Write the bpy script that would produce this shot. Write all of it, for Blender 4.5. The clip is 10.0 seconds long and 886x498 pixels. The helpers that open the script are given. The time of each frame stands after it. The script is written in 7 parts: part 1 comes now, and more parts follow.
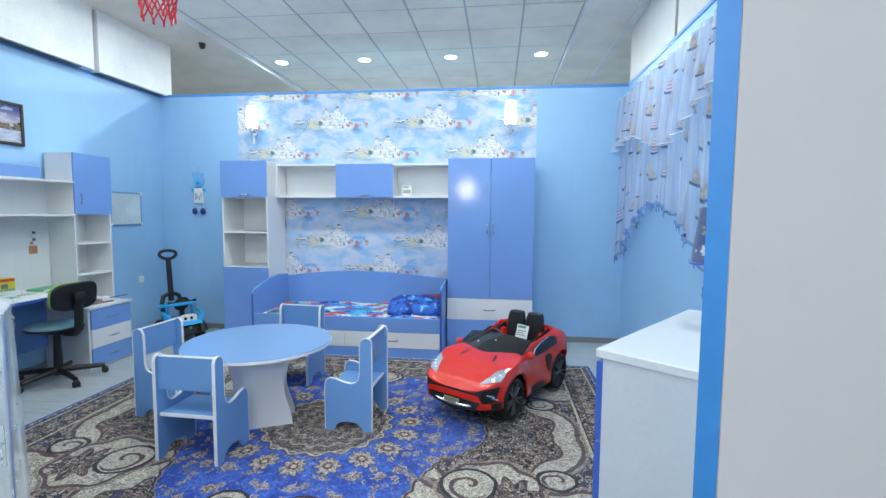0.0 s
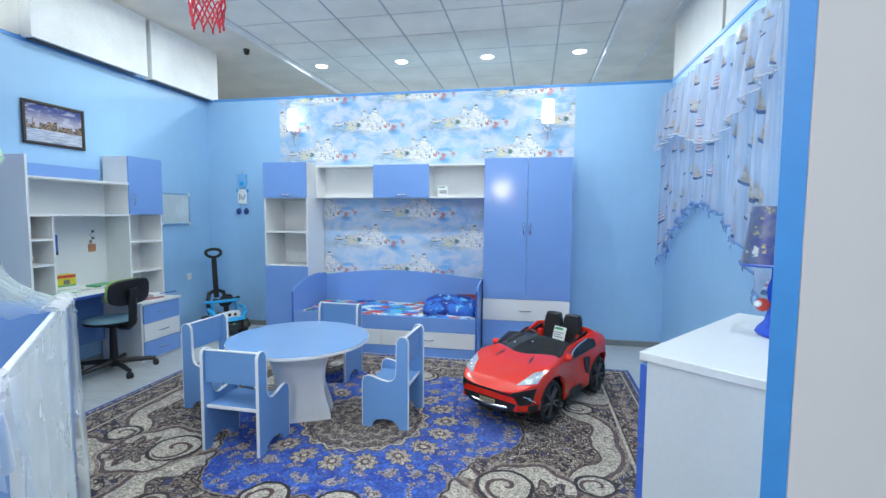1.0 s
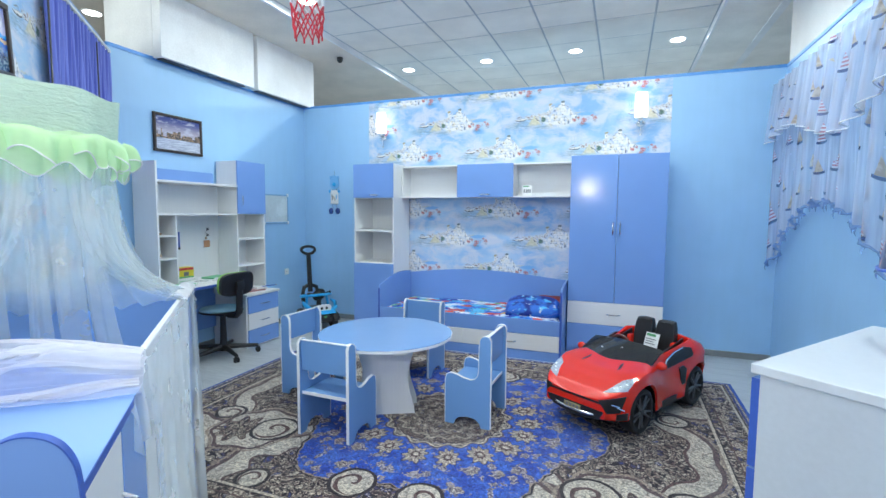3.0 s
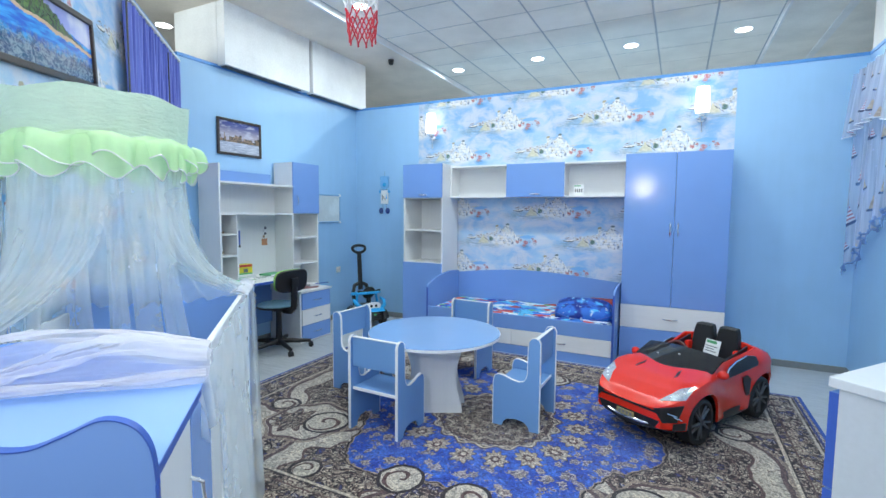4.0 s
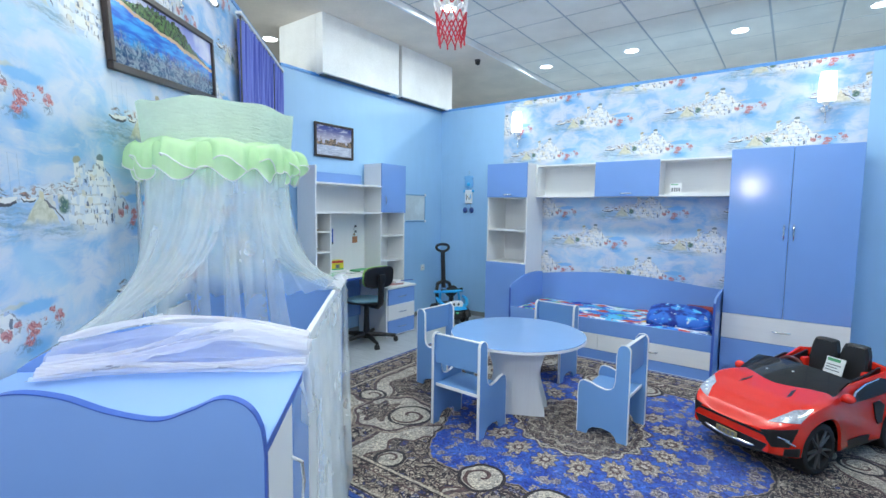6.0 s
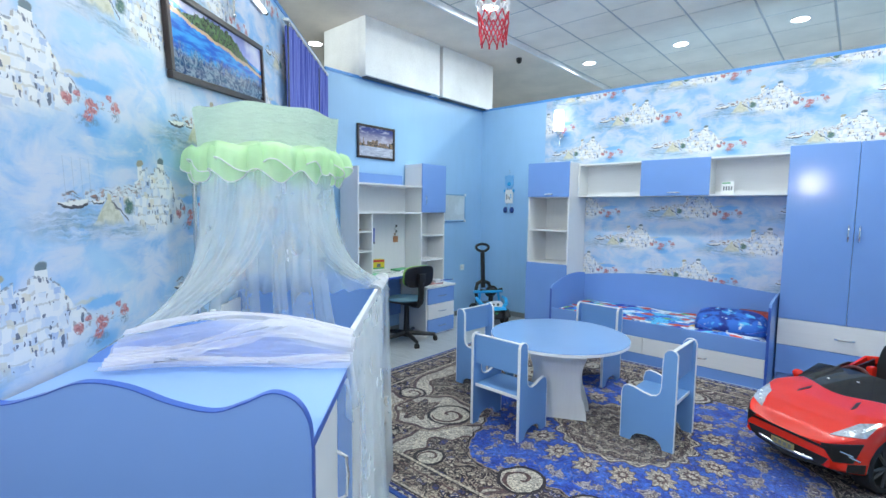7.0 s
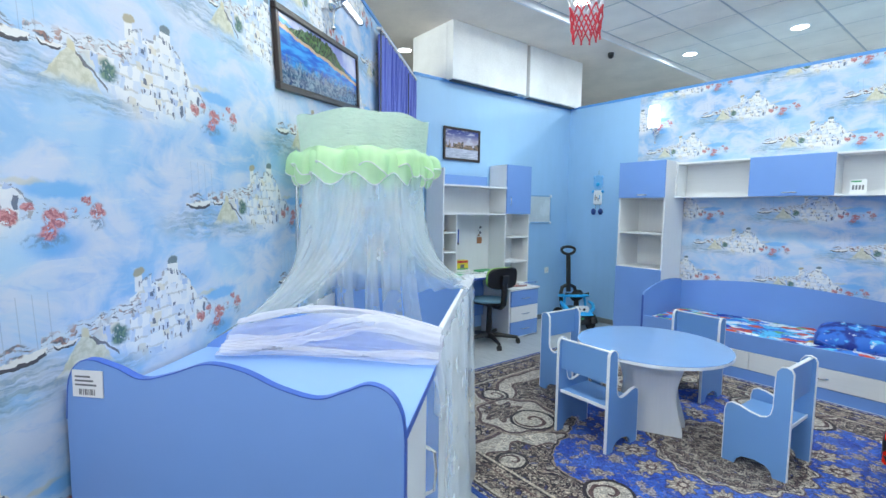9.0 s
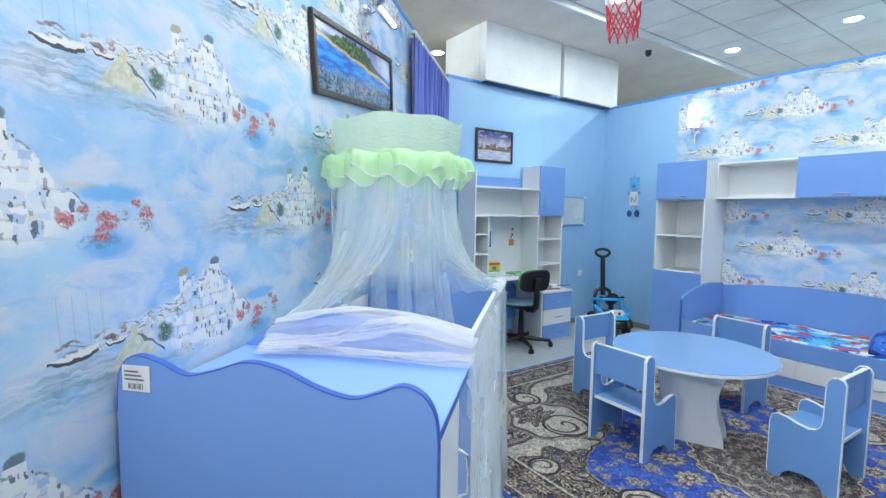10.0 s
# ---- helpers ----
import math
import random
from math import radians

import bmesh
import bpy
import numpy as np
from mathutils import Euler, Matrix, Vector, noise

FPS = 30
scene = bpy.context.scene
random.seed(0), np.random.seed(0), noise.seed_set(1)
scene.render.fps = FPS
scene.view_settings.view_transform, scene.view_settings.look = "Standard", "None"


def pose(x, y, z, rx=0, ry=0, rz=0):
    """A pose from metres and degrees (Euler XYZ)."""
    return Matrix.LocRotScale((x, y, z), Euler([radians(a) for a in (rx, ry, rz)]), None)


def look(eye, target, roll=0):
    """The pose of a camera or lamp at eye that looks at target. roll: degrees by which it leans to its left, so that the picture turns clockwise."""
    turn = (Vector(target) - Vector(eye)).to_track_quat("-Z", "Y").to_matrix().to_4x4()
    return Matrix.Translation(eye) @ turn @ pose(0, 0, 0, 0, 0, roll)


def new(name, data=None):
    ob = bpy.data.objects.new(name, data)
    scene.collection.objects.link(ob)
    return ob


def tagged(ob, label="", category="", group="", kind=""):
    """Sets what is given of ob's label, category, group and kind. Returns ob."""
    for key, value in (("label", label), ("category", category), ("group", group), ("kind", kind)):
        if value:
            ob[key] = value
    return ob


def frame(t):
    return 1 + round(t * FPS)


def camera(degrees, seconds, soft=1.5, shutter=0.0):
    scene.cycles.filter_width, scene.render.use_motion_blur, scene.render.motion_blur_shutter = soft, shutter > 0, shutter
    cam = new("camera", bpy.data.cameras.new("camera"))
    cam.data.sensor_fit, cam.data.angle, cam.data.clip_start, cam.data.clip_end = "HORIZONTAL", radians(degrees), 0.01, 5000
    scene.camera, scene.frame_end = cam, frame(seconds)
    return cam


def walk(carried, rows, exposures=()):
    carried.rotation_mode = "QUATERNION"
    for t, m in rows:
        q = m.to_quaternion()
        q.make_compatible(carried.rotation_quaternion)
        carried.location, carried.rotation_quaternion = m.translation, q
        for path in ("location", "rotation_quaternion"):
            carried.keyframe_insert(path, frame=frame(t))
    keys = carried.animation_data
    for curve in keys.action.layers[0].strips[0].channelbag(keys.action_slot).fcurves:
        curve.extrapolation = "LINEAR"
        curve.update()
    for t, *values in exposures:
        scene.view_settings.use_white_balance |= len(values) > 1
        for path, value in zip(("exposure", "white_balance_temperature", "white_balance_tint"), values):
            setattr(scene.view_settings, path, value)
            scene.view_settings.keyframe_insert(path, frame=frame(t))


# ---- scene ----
cam = camera(87.1, 10.0)
EXPOSURE, DOWN_POWER, SHOP_POWER, FRONT_POWER = -0.02, 18.5, 60.0, 860.0
PATH = [
    (0, (4.273, -5.533, 1.496), (4.037, -3.553, 1.344), 0.4),
    (0.5, (4.271, -5.536, 1.497), (3.973, -3.564, 1.344), 0.3),
    (1, (4.257, -5.538, 1.492), (3.876, -3.581, 1.341), 0.4),
    (1.5, (4.253, -5.539, 1.491), (3.787, -3.6, 1.339), 0.4),
    (2, (4.246, -5.541, 1.49), (3.693, -3.625, 1.337), 0.4),
    (2.5, (4.24, -5.543, 1.487), (3.612, -3.65, 1.334), 0.4),
    (4, (4.22, -5.549, 1.49), (3.323, -3.769, 1.333), 0.5),
    (4.5, (4.215, -5.552, 1.487), (3.234, -3.816, 1.33), 0.6),
    (5, (4.212, -5.554, 1.488), (3.152, -3.865, 1.329), 0.6),
    (5.5, (4.209, -5.557, 1.49), (3.084, -3.912, 1.329), 0.7),
    (7, (4.203, -5.573, 1.498), (2.879, -4.082, 1.33), 0.7),
    (7.5, (4.199, -5.575, 1.498), (2.823, -4.133, 1.33), 0.7),
    (8, (4.188, -5.581, 1.495), (2.748, -4.203, 1.328), 0.8),
    (8.5, (4.187, -5.584, 1.495), (2.682, -4.277, 1.329), 0.8),
    (9, (4.187, -5.592, 1.495), (2.624, -4.355, 1.329), 0.8),
    (9.5, (4.182, -5.591, 1.494), (2.577, -4.409, 1.33), 0.8),
    (10, (4.182, -5.597, 1.497), (2.539, -4.467, 1.336), 0.8),
]
walk(cam, [(t, look(eye, target, roll)) for t, eye, target, roll in PATH], exposures=[(0.0, EXPOSURE)])

# ---- world and lamps ----
world = bpy.data.worlds.new("world")
scene.world = world
world.use_nodes = True
world.node_tree.nodes["Background"].inputs[0].default_value = (0.75, 0.85, 1.0, 1)
world.node_tree.nodes["Background"].inputs[1].default_value = 0.05


def lamp(name, m, power, size, color=(1, 1, 1), shape="DISK", size_y=None, spread=180):
    data = bpy.data.lights.new(name, "AREA")
    data.shape, data.size, data.energy, data.color = shape, size, power, color
    data.spread = radians(spread)
    if size_y:
        data.size_y = size_y
    ob = new(name, data)
    ob.matrix_world = m
    return ob


CEIL = 3.64
SOFFIT = 3.57
TOP = 2.955          # top of the partitions
TILE = 0.605
LAMP_X = tuple(0.865 + TILE * (0.5 + 2 * k) for k in range(4))
# only the first row is in view; the others are added to light the room
LAMP_Y = (0.97, 0.97 - TILE * 4, 0.97 - TILE * 9, 0.97 - TILE * 13)
WHITE_LIGHT = (0.885, 0.985, 0.965)
for ly in LAMP_Y:
    for lx in LAMP_X:
        lamp("downlight_lamp", pose(lx, ly, CEIL - 0.03), DOWN_POWER, 0.17, WHITE_LIGHT)
# added unseen fill from behind, and a display lamp that the wardrobe door mirrors
lamp("front_fill", look((3.0, -11.9, 1.9), (3.0, 0.0, 1.7)), FRONT_POWER, 8.0, (0.885, 0.985, 0.965), "RECTANGLE", 3.0)
lamp("display_lamp", look((3.53, -6.15, 2.05), (3.9, 0.0, 1.75)), 15.0, 0.11, (1.0, 0.93, 0.97))
# unseen lamps added; the far row is strong to lift the ceiling by bounce
for ly in (-9.0, 3.2):
    for lx in (0.6, 3.0, 5.4):
        lamp("shop_fill", pose(lx, ly, CEIL - 0.03), SHOP_POWER * (5.5 if ly > 0 else 1.0), 0.6, WHITE_LIGHT, "SQUARE")

# ---- mesh helpers ----


def box(bm, x0, y0, z0, x1, y1, z1, bevel=0.0, segments=1):
    m = Matrix.Translation(((x0 + x1) / 2, (y0 + y1) / 2, (z0 + z1) / 2)) @ Matrix.Diagonal((x1 - x0, y1 - y0, z1 - z0, 1))
    made = bmesh.ops.create_cube(bm, size=1.0, matrix=m)["verts"]
    if bevel:
        edges = list({e for v in made for e in v.link_edges})
        bmesh.ops.bevel(bm, geom=edges, offset=bevel, segments=segments, affect="EDGES", profile=0.5)
    return bm


def cyl(bm, p, q, r0, r1=None, n=16, caps=True):
    p, q = Vector(p), Vector(q)
    r1 = r0 if r1 is None else r1
    d = q - p
    m = Matrix.Translation((p + q) / 2) @ d.to_track_quat("Z", "Y").to_matrix().to_4x4()
    bmesh.ops.create_cone(bm, cap_ends=caps, segments=n, radius1=r0, radius2=r1, depth=d.length, matrix=m)
    return bm


def ball(bm, c, r, sx=1, sy=1, sz=1, u=14, v=9, m=None):
    mm = Matrix.Translation(c) @ (m or Matrix()) @ Matrix.Diagonal((sx, sy, sz, 1))
    bmesh.ops.create_uvsphere(bm, u_segments=u, v_segments=v, radius=r, matrix=mm)
    return bm


def tube(bm, points, r, n=8, closed=False):
    pts = [Vector(p) for p in points]
    rings = []
    k = len(pts)
    for i, p in enumerate(pts):
        a = pts[(i - 1) % k] if closed or i > 0 else p
        b = pts[(i + 1) % k] if closed or i < k - 1 else p
        d = (b - a).normalized()
        side = d.cross(Vector((0.13, 0.21, 0.97)))
        if side.length < 1e-4:
            side = d.cross(Vector((1, 0, 0)))
        side.normalize()
        up = side.cross(d)
        rr = r[i] if isinstance(r, (list, tuple)) else r
        rings.append([bm.verts.new(p + rr * (math.cos(2 * math.pi * j / n) * side + math.sin(2 * math.pi * j / n) * up)) for j in range(n)])
    for i in range(k if closed else k - 1):
        a, b = rings[i], rings[(i + 1) % k]
        for j in range(n):
            bm.faces.new((a[j], a[(j + 1) % n], b[(j + 1) % n], b[j]))
    if not closed:
        bm.faces.new(rings[0][::-1])
        bm.faces.new(rings[-1])
    return bm


def slab(bm, outline, lo, hi, axis="y", bevel=0.0):
    """A board cut to an outline of (u, v) points, between lo and hi along an axis."""
    def at(u, v, w):
        return {"x": (w, u, v), "y": (u, w, v), "z": (u, v, w)}[axis]
    a = [bm.verts.new(at(u, v, lo)) for u, v in outline]
    b = [bm.verts.new(at(u, v, hi)) for u, v in outline]
    faces = [bm.faces.new(a), bm.faces.new(b[::-1])]
    n = len(outline)
    for i in range(n):
        bm.faces.new((a[i], b[i], b[(i + 1) % n], a[(i + 1) % n]))
    bmesh.ops.recalc_face_normals(bm, faces=bm.faces)
    if bevel:
        edges = [e for f in faces for e in f.edges]
        bmesh.ops.bevel(bm, geom=edges, offset=bevel, segments=1, affect="EDGES")
    return bm


def grid(bm, nu, nv, place):
    v = [[bm.verts.new(place(i / (nu - 1), j / (nv - 1))) for j in range(nv)] for i in range(nu)]
    for i in range(nu - 1):
        for j in range(nv - 1):
            bm.faces.new((v[i][j], v[i + 1][j], v[i + 1][j + 1], v[i][j + 1]))
    return bm


def part(name, bm, material, parent=None, label="", smooth=False):
    mesh = bpy.data.meshes.new(name)
    bmesh.ops.recalc_face_normals(bm, faces=bm.faces)
    bm.to_mesh(mesh)
    bm.free()
    for m in material if isinstance(material, (list, tuple)) else (material,):
        mesh.materials.append(m)
    if smooth:
        for p in mesh.polygons:
            p.use_smooth = True
        if smooth != "all":
            mesh.set_sharp_from_angle(angle=radians(38))
    ob = new(name, mesh)
    if parent:
        ob.parent = parent
    return tagged(ob, label)


def thing(name, m, label, category, group=""):
    ob = new(name)
    ob.empty_display_size = 0.1
    ob.matrix_world = m
    return tagged(ob, label, category, group)


def B():
    return bmesh.new()


def bx(*a, **k):
    return box(bmesh.new(), *a, **k)

# ---- materials ----


class Graph:
    """A small builder of node materials."""

    def __init__(self, name):
        self.mat = bpy.data.materials.new(name)
        self.mat.use_nodes = True
        self.t = self.mat.node_tree
        self.bsdf = self.t.nodes["Principled BSDF"]
        self.co = None

    def put(self, socket, value):
        if isinstance(value, bpy.types.NodeSocket):
            self.t.links.new(value, socket)
        elif isinstance(value, (tuple, list)) and len(value) == 3 and socket.type == "RGBA":
            socket.default_value = (*value, 1)
        else:
            socket.default_value = value

    def node(self, kind, out=0, inputs=(), **props):
        n = self.t.nodes.new(kind)
        for k, v in props.items():
            setattr(n, k, v)
        for k, v in dict(inputs).items():
            self.put(n.inputs[k], v)
        return n.outputs[out]

    def coords(self, kind="Object"):
        return self.node("ShaderNodeTexCoord", kind)

    def math(self, op, a, b=0.0, c=0.0):
        return self.node("ShaderNodeMath", 0, {0: a, 1: b, 2: c}, operation=op)

    def vec(self, op, a, b=(0, 0, 0), out=0):
        return self.node("ShaderNodeVectorMath", out, {0: a, 1: b}, operation=op)

    def xyz(self, v):
        n = self.t.nodes.new("ShaderNodeSeparateXYZ")
        self.put(n.inputs[0], v)
        return n.outputs

    def join(self, x, y, z=0.0):
        return self.node("ShaderNodeCombineXYZ", 0, {0: x, 1: y, 2: z})

    def noise(self, v, scale, detail=3.0, rough=0.55, out="Fac", distortion=0.0):
        return self.node("ShaderNodeTexNoise", out, {"Vector": v, "Scale": scale, "Detail": detail, "Roughness": rough, "Distortion": distortion})

    def voronoi(self, v, scale, out="Distance", feature="F1", random=1.0):
        return self.node("ShaderNodeTexVoronoi", out, {"Vector": v, "Scale": scale, "Randomness": random}, feature=feature)

    def ramp(self, f, lo, hi, a=0.0, b=1.0):
        return self.node("ShaderNodeMapRange", 0, {0: f, 1: lo, 2: hi, 3: a, 4: b}, interpolation_type="SMOOTHSTEP")

    def mix(self, f, a, b, blend="MIX"):
        n = self.t.nodes.new("ShaderNodeMix")
        n.data_type, n.blend_type = "RGBA", blend
        self.put(n.inputs[0], f)
        self.put(n.inputs[6], a)
        self.put(n.inputs[7], b)
        return n.outputs[2]

    def bump(self, height, strength=0.2, distance=0.01):
        self.put(self.bsdf.inputs["Normal"], self.node("ShaderNodeBump", 0, {"Height": height, "Strength": strength, "Distance": distance}))

    def set(self, **values):
        for k, v in values.items():
            self.put(self.bsdf.inputs[k.replace("_", " ")], v)
        return self.mat


def plain(name, color, rough=0.5, metal=0.0, vary=0.06, grain=60.0, bump=0.05, coat=0.0, spec=0.5):
    """Paint, plastic or metal with two scales of variation."""
    g = Graph(name)
    co = g.coords()
    big = g.noise(co, 2.3, 3)
    fine = g.noise(co, grain, 4)
    dark = tuple(c * (1 - 2.2 * vary) for c in color)
    light = tuple(min(1, c * (1 + vary)) for c in color)
    col = g.mix(g.ramp(g.math("ADD", g.math("MULTIPLY", big, 0.65), g.math("MULTIPLY", fine, 0.35)), 0.3, 0.7), dark, light)
    if bump:
        g.bump(fine, bump, 0.004)
    g.put(g.bsdf.inputs["Specular IOR Level"], spec)
    return g.set(Base_Color=col, Roughness=g.ramp(big, 0.2, 0.8, max(0.02, rough - 0.06), min(1, rough + 0.06)), Metallic=metal, Coat_Weight=coat)


def paint_wall(name, color, vary=0.04):
    """Rolled wall paint: faint orange-peel, roller streaks, scuffs."""
    g = Graph(name)
    co = g.coords()
    big = g.noise(co, 0.9, 4)
    streak = g.noise(g.vec("MULTIPLY", co, (5.0, 5.0, 0.5)), 3.0, 3)
    fine = g.noise(co, 190.0, 3)
    scuff = g.ramp(g.noise(co, 6.0, 6, 0.7), 0.66, 0.8)
    f = g.math("ADD", g.math("MULTIPLY", big, 0.85), g.math("MULTIPLY", streak, 0.15))
    col = g.mix(g.ramp(f, 0.3, 0.7), tuple(c * (1 - 2 * vary) for c in color), tuple(min(1, c * (1 + vary)) for c in color))
    col = g.mix(g.math("MULTIPLY", scuff, 0.12), col, (0.3, 0.38, 0.5))
    g.bump(fine, 0.12, 0.002)
    return g.set(Base_Color=col, Roughness=g.ramp(big, 0.2, 0.8, 0.44, 0.52))


def wood_white(name, color=(0.82, 0.83, 0.84), axis=2):
    """White laminate with a faint ash grain."""
    g = Graph(name)
    co = g.coords()
    k = [26.0, 26.0, 26.0]
    k[axis] = 1.6
    grain = g.noise(g.vec("MULTIPLY", co, tuple(k)), 2.2, 5, 0.65, distortion=0.4)
    fine = g.noise(g.vec("MULTIPLY", co, tuple(v * 4 for v in k)), 3.0, 2)
    f = g.ramp(g.math("ADD", g.math("MULTIPLY", grain, 0.7), g.math("MULTIPLY", fine, 0.3)), 0.32, 0.62)
    col = g.mix(f, tuple(c * 0.965 for c in color), color)
    g.bump(fine, 0.05, 0.001)
    return g.set(Base_Color=col, Roughness=g.ramp(grain, 0.3, 0.7, 0.3, 0.42))


def blue_board(name, color, rough=0.25):
    """Blue melamine board: tiny speckle, faint clouding, soft gloss."""
    g = Graph(name)
    co = g.coords()
    big = g.noise(co, 1.7, 3)
    speck = g.noise(co, 330.0, 2)
    smear = g.noise(co, 5.0, 5, 0.7)
    col = g.mix(g.ramp(big, 0.3, 0.7), tuple(c * 0.97 for c in color), tuple(c * 1.02 for c in color))
    col = g.mix(g.math("MULTIPLY", g.ramp(speck, 0.55, 0.75), 0.03), col, tuple(min(1, c * 1.4) for c in color))
    return g.set(Base_Color=col, Roughness=g.ramp(smear, 0.3, 0.75, rough - 0.01, rough + 0.02))


def glow(name, color, strength):
    g = Graph(name)
    return g.set(Base_Color=(0.9, 0.9, 0.9), Emission_Color=color, Emission_Strength=strength, Roughness=0.4)


def sheer(name, color, opacity, fold_scale=18.0):
    """Thin netting: a fine weave that lets most light through."""
    g = Graph(name)
    co = g.coords()
    n1 = g.noise(co, fold_scale, 4)
    tr = g.node("ShaderNodeBsdfTransparent")
    tl = g.node("ShaderNodeBsdfTranslucent", 0, {0: color})
    df = g.node("ShaderNodeBsdfDiffuse", 0, {0: color})
    both = g.node("ShaderNodeMixShader", 0, {0: 0.45, 1: df, 2: tl})
    op = g.ramp(n1, 0.25, 0.75, opacity * 0.9, min(1.0, opacity * 1.1))
    out = g.node("ShaderNodeMixShader", 0, {0: op, 1: tr, 2: both})
    g.t.links.new(out, g.t.nodes["Material Output"].inputs[0])
    g.t.nodes.remove(g.bsdf)
    return g.mat


def seaside_paper(name, ox, oz, flip=1.0):
    """Printed wallpaper: washed sea and cloud with a half-drop repeat of a white harbour town, boats and red flowers."""
    g = Graph(name)
    co = g.coords()
    x, y, z = g.xyz(co)
    x = g.math("ADD", g.math("MULTIPLY", x, flip), ox)
    z = g.math("ADD", z, oz - 0.05)
    PX, PZ = 1.24, 0.353
    row = g.math("FLOOR", g.math("DIVIDE", z, PZ))
    shift = g.math("MULTIPLY", g.math("FLOORED_MODULO", row, 2.0), PX / 2)
    u0 = g.math("FLOORED_MODULO", g.math("ADD", x, shift), PX)
    v0 = g.math("ADD", g.math("FLOORED_MODULO", z, PZ), 0.05)
    tile = g.join(u0, v0, 0.0)
    wx, wy, _ = g.xyz(g.vec("SUBTRACT", g.noise(tile, 24.0, 3, out="Color"), (0.5, 0.5, 0.5)))
    u = g.math("ADD", u0, g.math("MULTIPLY", wx, 0.040))
    v = g.math("ADD", v0, g.math("MULTIPLY", wy, 0.034))
    uv = g.join(u, v, 0.0)

    def mul(*a):
        out = a[0]
        for b in a[1:]:
            out = g.math("MULTIPLY", out, b)
        return out

    def sub(a, b):
        return g.math("SUBTRACT", a, b)

    def add(a, b):
        return g.math("ADD", a, b)

    def both(a, b):
        return g.math("MAXIMUM", a, b)

    def gt(a, b):
        return g.math("GREATER_THAN", a, b)

    def lt(a, b):
        return g.math("LESS_THAN", a, b)

    def blob(cx, cz, rx, rz, soft=0.5):
        a = g.math("DIVIDE", sub(u, cx), rx)
        b = g.math("DIVIDE", sub(v, cz), rz)
        d = g.math("SQRT", add(mul(a, a), mul(b, b)))
        return g.ramp(d, 1.0 - soft, 1.0, 1.0, 0.0)

    def rect(a, b, c, d):
        return mul(gt(u0, a), lt(u0, b), gt(v0, c), lt(v0, d))

    def cells(w, h, seed=3.0):
        """Brick-like cells: the place inside one, and three random numbers of it."""
        b = g.math("DIVIDE", add(v0, mul(wy, 0.034)), h)
        r0 = g.math("FLOOR", b)
        a = add(g.math("DIVIDE", add(u0, mul(wx, 0.030)), w), mul(r0, 0.37))
        wn = g.node("ShaderNodeTexWhiteNoise", "Color", {0: g.join(g.math("FLOOR", a), r0, seed)})
        return g.math("FRACT", a), g.math("FRACT", b), g.xyz(wn)
    # washed ground: blue with broad pale clouds and brushed wisps
    n_big = g.noise(co, 1.7, 4, 0.55, distortion=0.4)
    n_mid = g.noise(g.vec("MULTIPLY", co, (1.0, 1.0, 1.5)), 4.6, 5, 0.58, distortion=0.6)
    n_wisp = g.noise(g.vec("MULTIPLY", co, (1.0, 1.0, 3.4)), 8.0, 5, 0.62, distortion=0.9)
    n_fine = g.noise(uv, 46.0, 4, 0.65)
    c = g.mix(g.ramp(n_big, 0.36, 0.62), (0.25, 0.50, 0.83), (0.43, 0.65, 0.88))
    c = g.mix(mul(g.ramp(n_mid, 0.39, 0.62), 0.88), c, (0.66, 0.72, 0.86))
    c = g.mix(mul(g.ramp(n_wisp, 0.54, 0.74), 0.40), c, (0.76, 0.80, 0.87))
    c = g.mix(mul(g.ramp(n_wisp, 0.44, 0.28), 0.35), c, (0.17, 0.43, 0.82))
    # haze round the town, deep blue pools of water beside it
    c = g.mix(mul(blob(0.66, 0.17, 0.30, 0.15, 0.95), 0.80), c, (0.74, 0.80, 0.87))
    c = g.mix(mul(blob(0.94, 0.085, 0.11, 0.060, 0.8), 0.85), c, (0.13, 0.42, 0.83))
    c = g.mix(mul(blob(0.945, 0.215, 0.12, 0.030, 0.5), 0.85), c, (0.17, 0.47, 0.86))
    c = g.mix(mul(blob(0.86, 0.232, 0.07, 0.012, 0.6), 0.5), c, (0.66, 0.60, 0.42))
    # water strokes under the boat and along the quay
    stroke = g.noise(g.vec("MULTIPLY", uv, (7.0, 75.0, 1.0)), 1.0, 4, 0.62)
    sea = mul(both(blob(0.22, 0.125, 0.26, 0.080, 0.75), blob(0.47, 0.095, 0.20, 0.042, 0.8)), g.ramp(stroke, 0.36, 0.60))
    c = g.mix(mul(sea, 0.75), c, g.mix(g.ramp(n_fine, 0.4, 0.6), (0.17, 0.29, 0.44), (0.30, 0.40, 0.48)))
    foam = mul(blob(0.22, 0.13, 0.24, 0.07, 0.7), g.ramp(stroke, 0.38, 0.30))
    c = g.mix(mul(foam, 0.55), c, (0.80, 0.84, 0.88))
    # town: a broken roofline over stacked pale walls with blue shaded faces
    col = g.math("FLOOR", g.math("DIVIDE", add(u0, mul(wx, 0.02)), 0.043))
    step = g.xyz(g.node("ShaderNodeTexWhiteNoise", "Color", {0: g.join(col, 1.0, 7.0)}))
    env = sub(g.ramp(u0, 0.34, 0.66, 0.205, 0.318), g.ramp(u0, 0.71, 0.90, 0.0, 0.13))
    top = add(env, mul(sub(step[0], 0.5), 0.040))
    foot = add(sub(g.ramp(u0, 0.40, 0.58, 0.165, 0.088), g.ramp(u0, 0.72, 0.92, 0.0, -0.06)), mul(sub(n_fine, 0.5), 0.05))
    town = mul(lt(v, top), g.ramp(sub(v0, foot), -0.035, 0.045), g.ramp(u0, 0.36, 0.42), g.ramp(u0, 0.91, 0.87))
